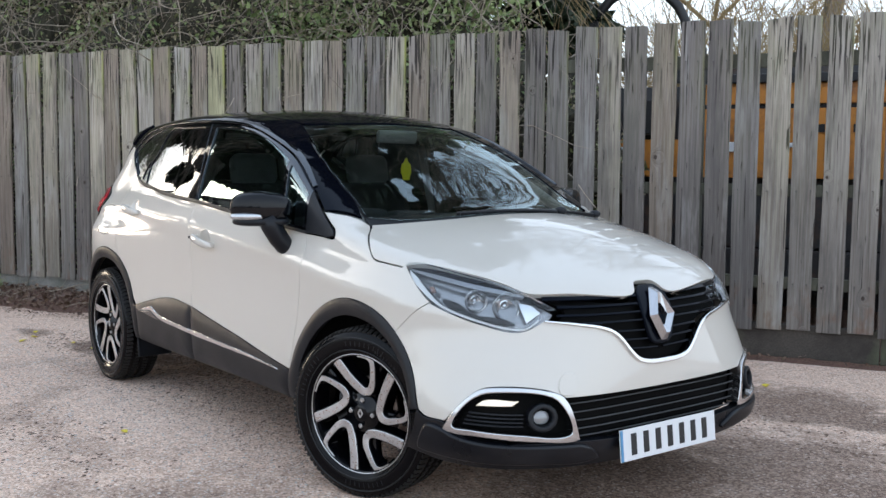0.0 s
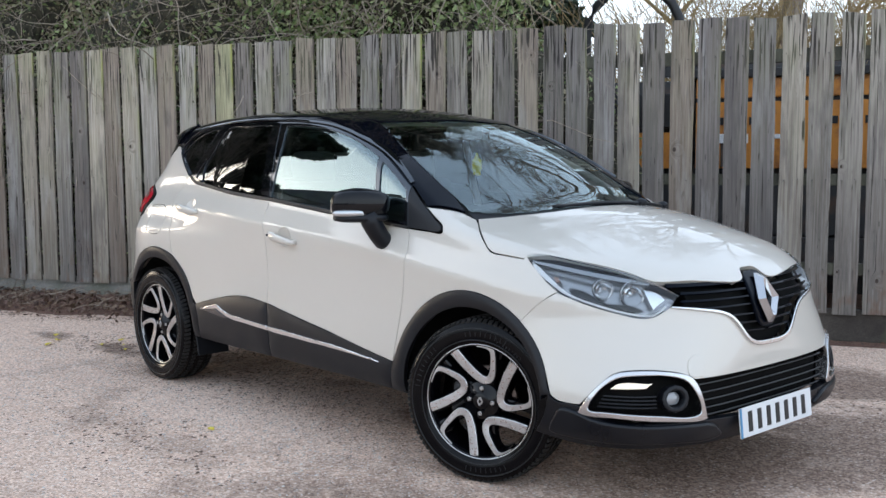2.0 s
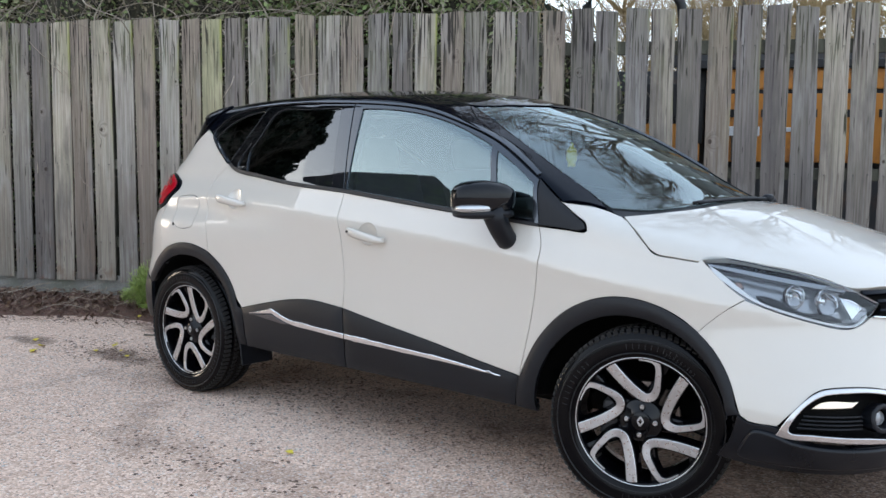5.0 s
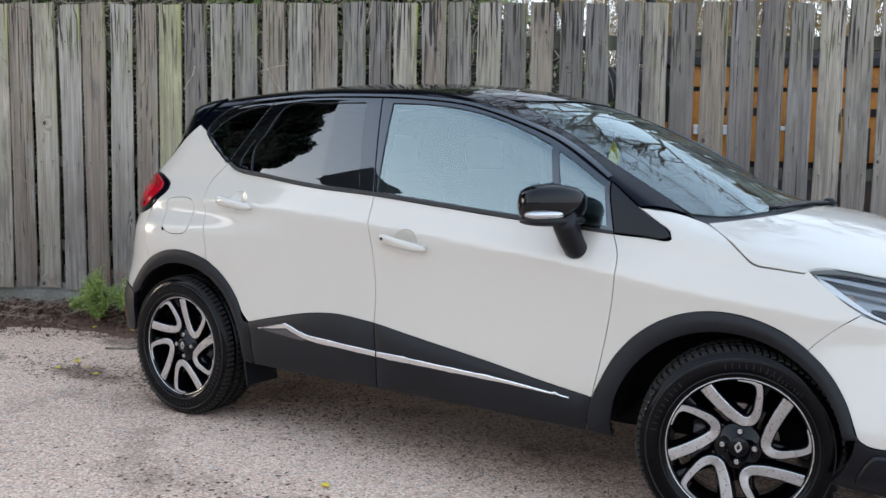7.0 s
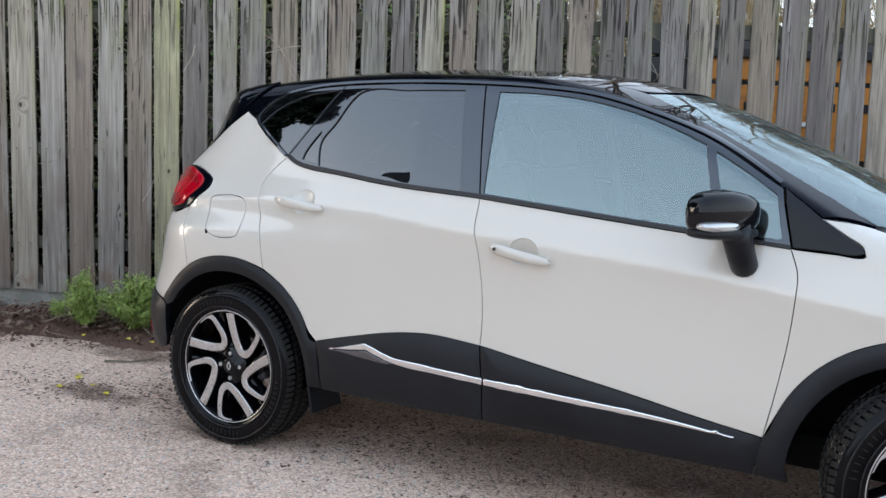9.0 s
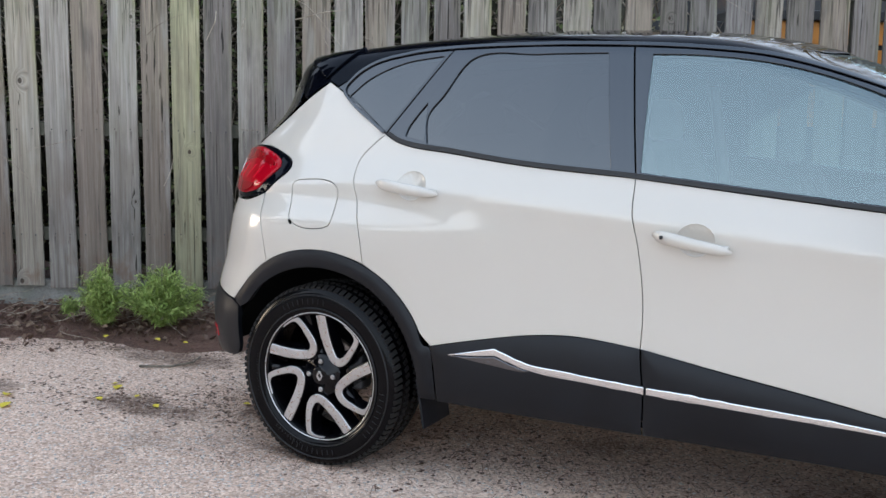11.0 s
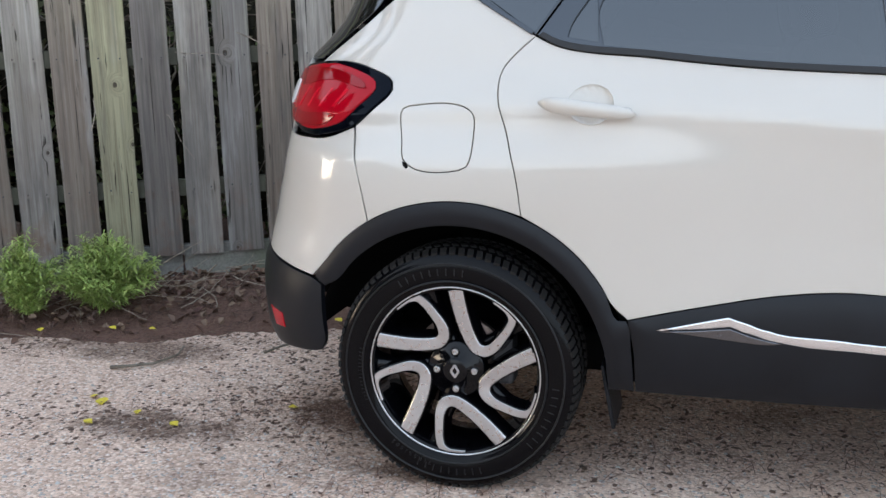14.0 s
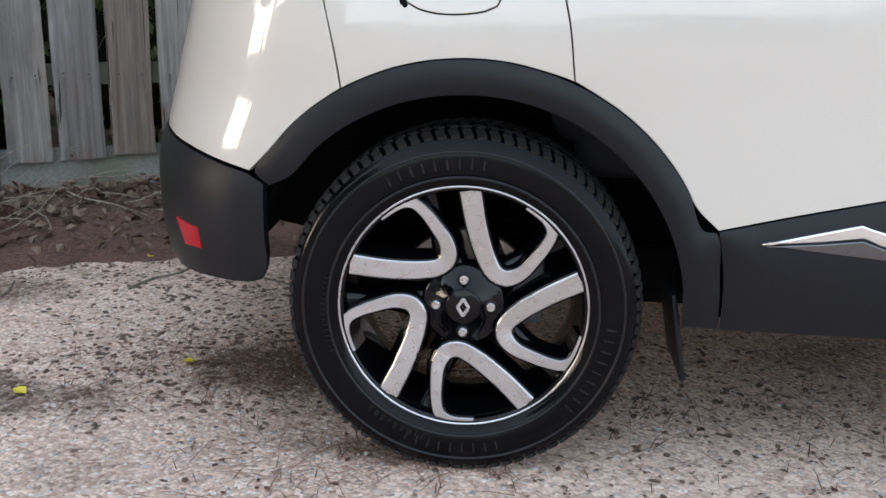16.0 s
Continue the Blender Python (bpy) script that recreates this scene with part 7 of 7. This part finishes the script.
# a low thicket of beige shoots behind the machine
thicket = thing("thicket", "tangled beige winter thicket of thin bare shoots", "shrub")
tr = random.Random(41)
verts, faces = [], []
for _ in range(2000):
    p = by_fence(tr.triangular(1.6, 9.5, 3.2), tr.uniform(3.9, 6.6), 0.0)
    d = Vector((tr.uniform(-0.35, 0.35), tr.uniform(-0.3, 0.3), 1)).normalized()
    step, pts = tr.uniform(0.25, 0.52), []
    for k in range(9):
        pts.append(p.copy())
        d = (d + Vector((tr.uniform(-0.25, 0.25), tr.uniform(-0.25, 0.25), tr.uniform(-0.22, 0.08)))).normalized()
        p = p + d * step
    bv, bf = tube(pts, tr.uniform(0.004, 0.011), 4, 0.35)
    faces += [tuple(q + len(verts) for q in x) for x in bf]
    verts += bv
mesh_object("tangle", verts, faces, WILLOW, thicket)["kind"] = "stuff"
v, f = leaf_cloud([(tuple(by_fence(tr.uniform(1.6, 9.5), tr.uniform(4.2, 6.4), tr.uniform(0.3, 2.0))), (0.7, 0.6, 0.6)) for _ in range(60)], 36000, 0.035, 19)
mesh_object("withered_leaves", v, f, BROWN_LEAF, thicket, smooth=False)["kind"] = "stuff"

# orange machine body seen through the gaps
machine = thing("machine", "orange steel plant machine with dark slots standing behind the fence", "machine")
# includes a black bar along the top of the orange panels
for name, mat, s0, s1, z0, z1, o0, o1 in (("side_panel", ORANGE, 3.70, 5.45, 1.16, 1.70, 0.0, 0.05), ("top_panel", ORANGE, 3.70, 5.45, 1.735, 1.895, 0.0, 0.05), ("slot", INK, 3.72, 5.45, 1.66, 1.76, 0.03, 0.12), ("roof_edge", INK, 3.58, 5.5, 1.897, 1.965, -0.04, 0.9),
                                  ("body", DARK_STEEL, 2.95, 5.4, 0.35, 1.89, 0.10, 1.0), ("lower_panel", DARK_STEEL, 2.50, 5.45, 0.62, 1.10, 0.03, 0.08), ("rear_panel", ORANGE, 2.50, 3.66, 1.16, 1.46, 0.0, 0.06), ("lamp_block", INK, 3.20, 3.52, 1.50, 1.78, -0.02, 0.10),
                                  ("lamp_block", INK, 3.60, 3.68, 1.30, 1.74, -0.01, 0.10), ("white_strip", WHITE, 3.80, 4.12, 1.365, 1.44, -0.012, 0.0), ("white_strip", WHITE, 4.30, 4.52, 1.40, 1.435, -0.012, 0.0), ("white_strip", WHITE, 2.95, 3.15, 1.36, 1.40, -0.012, 0.0), ("step", DARK_STEEL, 2.9, 5.4, 0.30, 0.60, -0.03, 0.9)):
    bm = bmesh.new()
    box(bm, ((s0 + s1) / 2 - 4.4, (o0 + o1) / 2, (z0 + z1) / 2), (s1 - s0, o1 - o0, z1 - z0), 0.006)
    part(name, bm, mat, machine)
for k in range(11):
    bm = bmesh.new()
    box(bm, (-0.50 + 0.125 * k, -0.004, 1.545), (0.048, 0.008, 0.062), 0.001)
    part("mark", bm, INK, machine)
for k in range(3):
    bm = bmesh.new()
    box(bm, (-0.48 + 0.6 * k, -0.004, 1.30), (0.030, 0.010, 0.26), 0.002)
    part("panel_joint", bm, DARK_STEEL, machine)
machine.matrix_world = FENCE @ Matrix.Translation((4.4, 1.42, 0))
bm = bmesh.new()
box(bm, (0, 0, 0), (4.2, 0.5, 0.16), 0.01)
shelf = part("roof_slab", bm, DARK_STEEL, None)
shelf.matrix_world = FENCE @ pose(5.4, 2.6, 2.08, 4, 0, 0)
tagged(shelf, "dark flat shed roof edge behind the fence", "shed roof")
bm = bmesh.new()
box(bm, (0, 0, 1.0), (4.0, 1.6, 2.0), 0.02)
hut = part("shed", bm, DARK_STEEL, None)
hut.matrix_world = FENCE @ Matrix.Translation((5.5, 3.3, 0))
tagged(hut, "dark low shed behind the fence", "shed")
loop = [by_fence(2.66, 2.0, 0.0), by_fence(2.66, 2.0, 2.35)] + [by_fence(3.08 + 0.42 * math.cos(a), 2.0, 2.35 + 0.43 * math.sin(a)) for a in np.linspace(math.pi * 0.9, math.pi * 0.1, 9)] + [by_fence(3.50, 2.0, 2.35), by_fence(3.50, 2.0, 0.0)]
tagged(mesh_object("pipe_hoop", *tube(loop, 0.042, 12), SEAL), "thick black pipe bent into a hoop", "pipe")

# ---- across the yard, behind the camera ----
house = thing("house", "pale rendered low building with a slate gable roof", "building")
bm = bmesh.new()
box(bm, (0, 0, 2.1), (10, 8, 4.2), 0.03)
part("wall", bm, RENDERED, house)
bm = bmesh.new()
vs = [bm.verts.new(p) for p in ((-5.3, -4.4, 4.1), (5.3, -4.4, 4.1), (5.3, 4.4, 4.1), (-5.3, 4.4, 4.1), (-5.3, 0, 7.1), (5.3, 0, 7.1))]
for q in ((0, 1, 5, 4), (2, 3, 4, 5), (1, 2, 5), (3, 0, 4), (3, 2, 1, 0)):
    bm.faces.new([vs[i] for i in q])
part("roof", bm, ROOF_TILE, house)
house.matrix_world = pose(-13.0, -12.6, 0, 0, 0, 12)
row = thing("far_hedge", "dark evergreen hedge along the far side of the yard", "hedge")
lumps = [((-30 + 1.6 * k, -24 + 3 * math.sin(k), 1.0 + 0.5 * math.sin(k * 2.1)), (1.4, 1.2, 1.3)) for k in range(42)]
v, f = leaf_cloud(lumps, 12000, 0.14, 9)
mesh_object("leaves", v, f, DARK_LEAF, row, smooth=False)["kind"] = "stuff"
evergreen("evergreen_tree", (-18.5, -10.0, 0), 19.0, 5.6, 12, 90000, 0.385, 0.17)
# unseen tree, added to break up a bright sky gap in window reflections
bare_tree("tree", (-14.6, -7.0, 0), 10.5, 14, BARK, spread=0.85, levels=7)
evergreen("evergreen_tree", (-23.0, -4.2, 0), 21.0, 7.0, 13, 90000, 0.36, 0.17)


# ---- the boards of the fence ----
def board_mesh(width, height, seed, mat):
    """One sawn board with wandering edges, a slightly cupped face and a worn top."""
    r = random.Random(seed)
    rows, xs = 13, (-0.5, -0.47, 0.0, 0.47, 0.5)
    a, b, lean, cup = r.uniform(0, 6), r.uniform(0, 6), r.uniform(-0.004, 0.004), r.uniform(-0.002, 0.003)
    slant, chip = r.uniform(-0.008, 0.008), (r.choice((-1, 1)) if r.random() < 0.25 else 0)
    verts, faces = [], []
    for i in range(rows + 1):
        f = i / rows
        for side in (-1, 1):
            for j, x in enumerate(xs):
                edge = 0.0028 * math.sin(5 * f + (a if x < 0 else b)) + 0.0014 * math.sin(17 * f + (b if x < 0 else a)) + r.uniform(-0.0008, 0.0008)
                px = x * width + (edge if x else 0) + lean * f
                py = side * (0.010 - (0.0022 if abs(x) == 0.5 else 0)) + 0.004 * math.sin(3 * f + seed * 1.7) + cup * (1 - (2 * x) ** 2)
                pz = height * f
                if i == rows:
                    pz += slant * 2 * x - (0.018 * max(0, 2 * chip * x - 0.55) if chip else 0) + r.uniform(-0.0015, 0.0015)
                verts.append((px, py, pz))
    k = len(xs)
    at = lambda i, side, j: i * 2 * k + side * k + j
    for i in range(rows):
        for j in range(k - 1):
            faces.append((at(i, 0, j), at(i, 0, j + 1), at(i + 1, 0, j + 1), at(i + 1, 0, j)))
            faces.append((at(i, 1, j + 1), at(i, 1, j), at(i + 1, 1, j), at(i + 1, 1, j + 1)))
        faces.append((at(i, 1, 0), at(i, 0, 0), at(i + 1, 0, 0), at(i + 1, 1, 0)))
        faces.append((at(i, 0, k - 1), at(i, 1, k - 1), at(i + 1, 1, k - 1), at(i + 1, 0, k - 1)))
    for j in range(k - 1):
        faces.append((at(rows, 0, j), at(rows, 0, j + 1), at(rows, 1, j + 1), at(rows, 1, j)))
        faces.append((at(0, 1, j), at(0, 1, j + 1), at(0, 0, j + 1), at(0, 0, j)))
    me = bpy.data.meshes.new("board")
    me.from_pydata(verts, [], faces)
    me.materials.append(mat)
    me.update()
    return me


rnd = random.Random(7)
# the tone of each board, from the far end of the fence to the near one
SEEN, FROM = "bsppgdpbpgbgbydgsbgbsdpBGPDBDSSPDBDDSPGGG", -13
nails = []
for k in range(-44, 48):
    s = FIRST + PITCH * (k + 0.5) + rnd.uniform(-0.005, 0.005)
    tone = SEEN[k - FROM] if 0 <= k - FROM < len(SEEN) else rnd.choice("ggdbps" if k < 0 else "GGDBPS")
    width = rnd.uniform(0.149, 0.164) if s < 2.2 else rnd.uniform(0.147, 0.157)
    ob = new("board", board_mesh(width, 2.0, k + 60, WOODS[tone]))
    ob.parent = fence
    ob.matrix_basis = pose(s, rnd.uniform(-0.003, 0.003), 0.195 + rnd.uniform(-0.012, 0.010), 0, rnd.uniform(-0.35, 0.35), rnd.uniform(-1.2, 1.2))
    for z in (0.50, 1.10, 1.935):
        for e in (-0.0425, 0.0425):
            nails.append((s + e + rnd.uniform(-0.004, 0.004), z + rnd.uniform(-0.008, 0.008)))
bm = bmesh.new()
for s, z in nails:
    bmesh.ops.create_cone(bm, cap_ends=True, segments=7, radius1=0.0042, radius2=0.0036, depth=0.004, matrix=pose(s, -0.0145, z, 90, 0, 0))
tagged(part("nail_head", bm, DARK_STEEL, fence), kind="stuff")
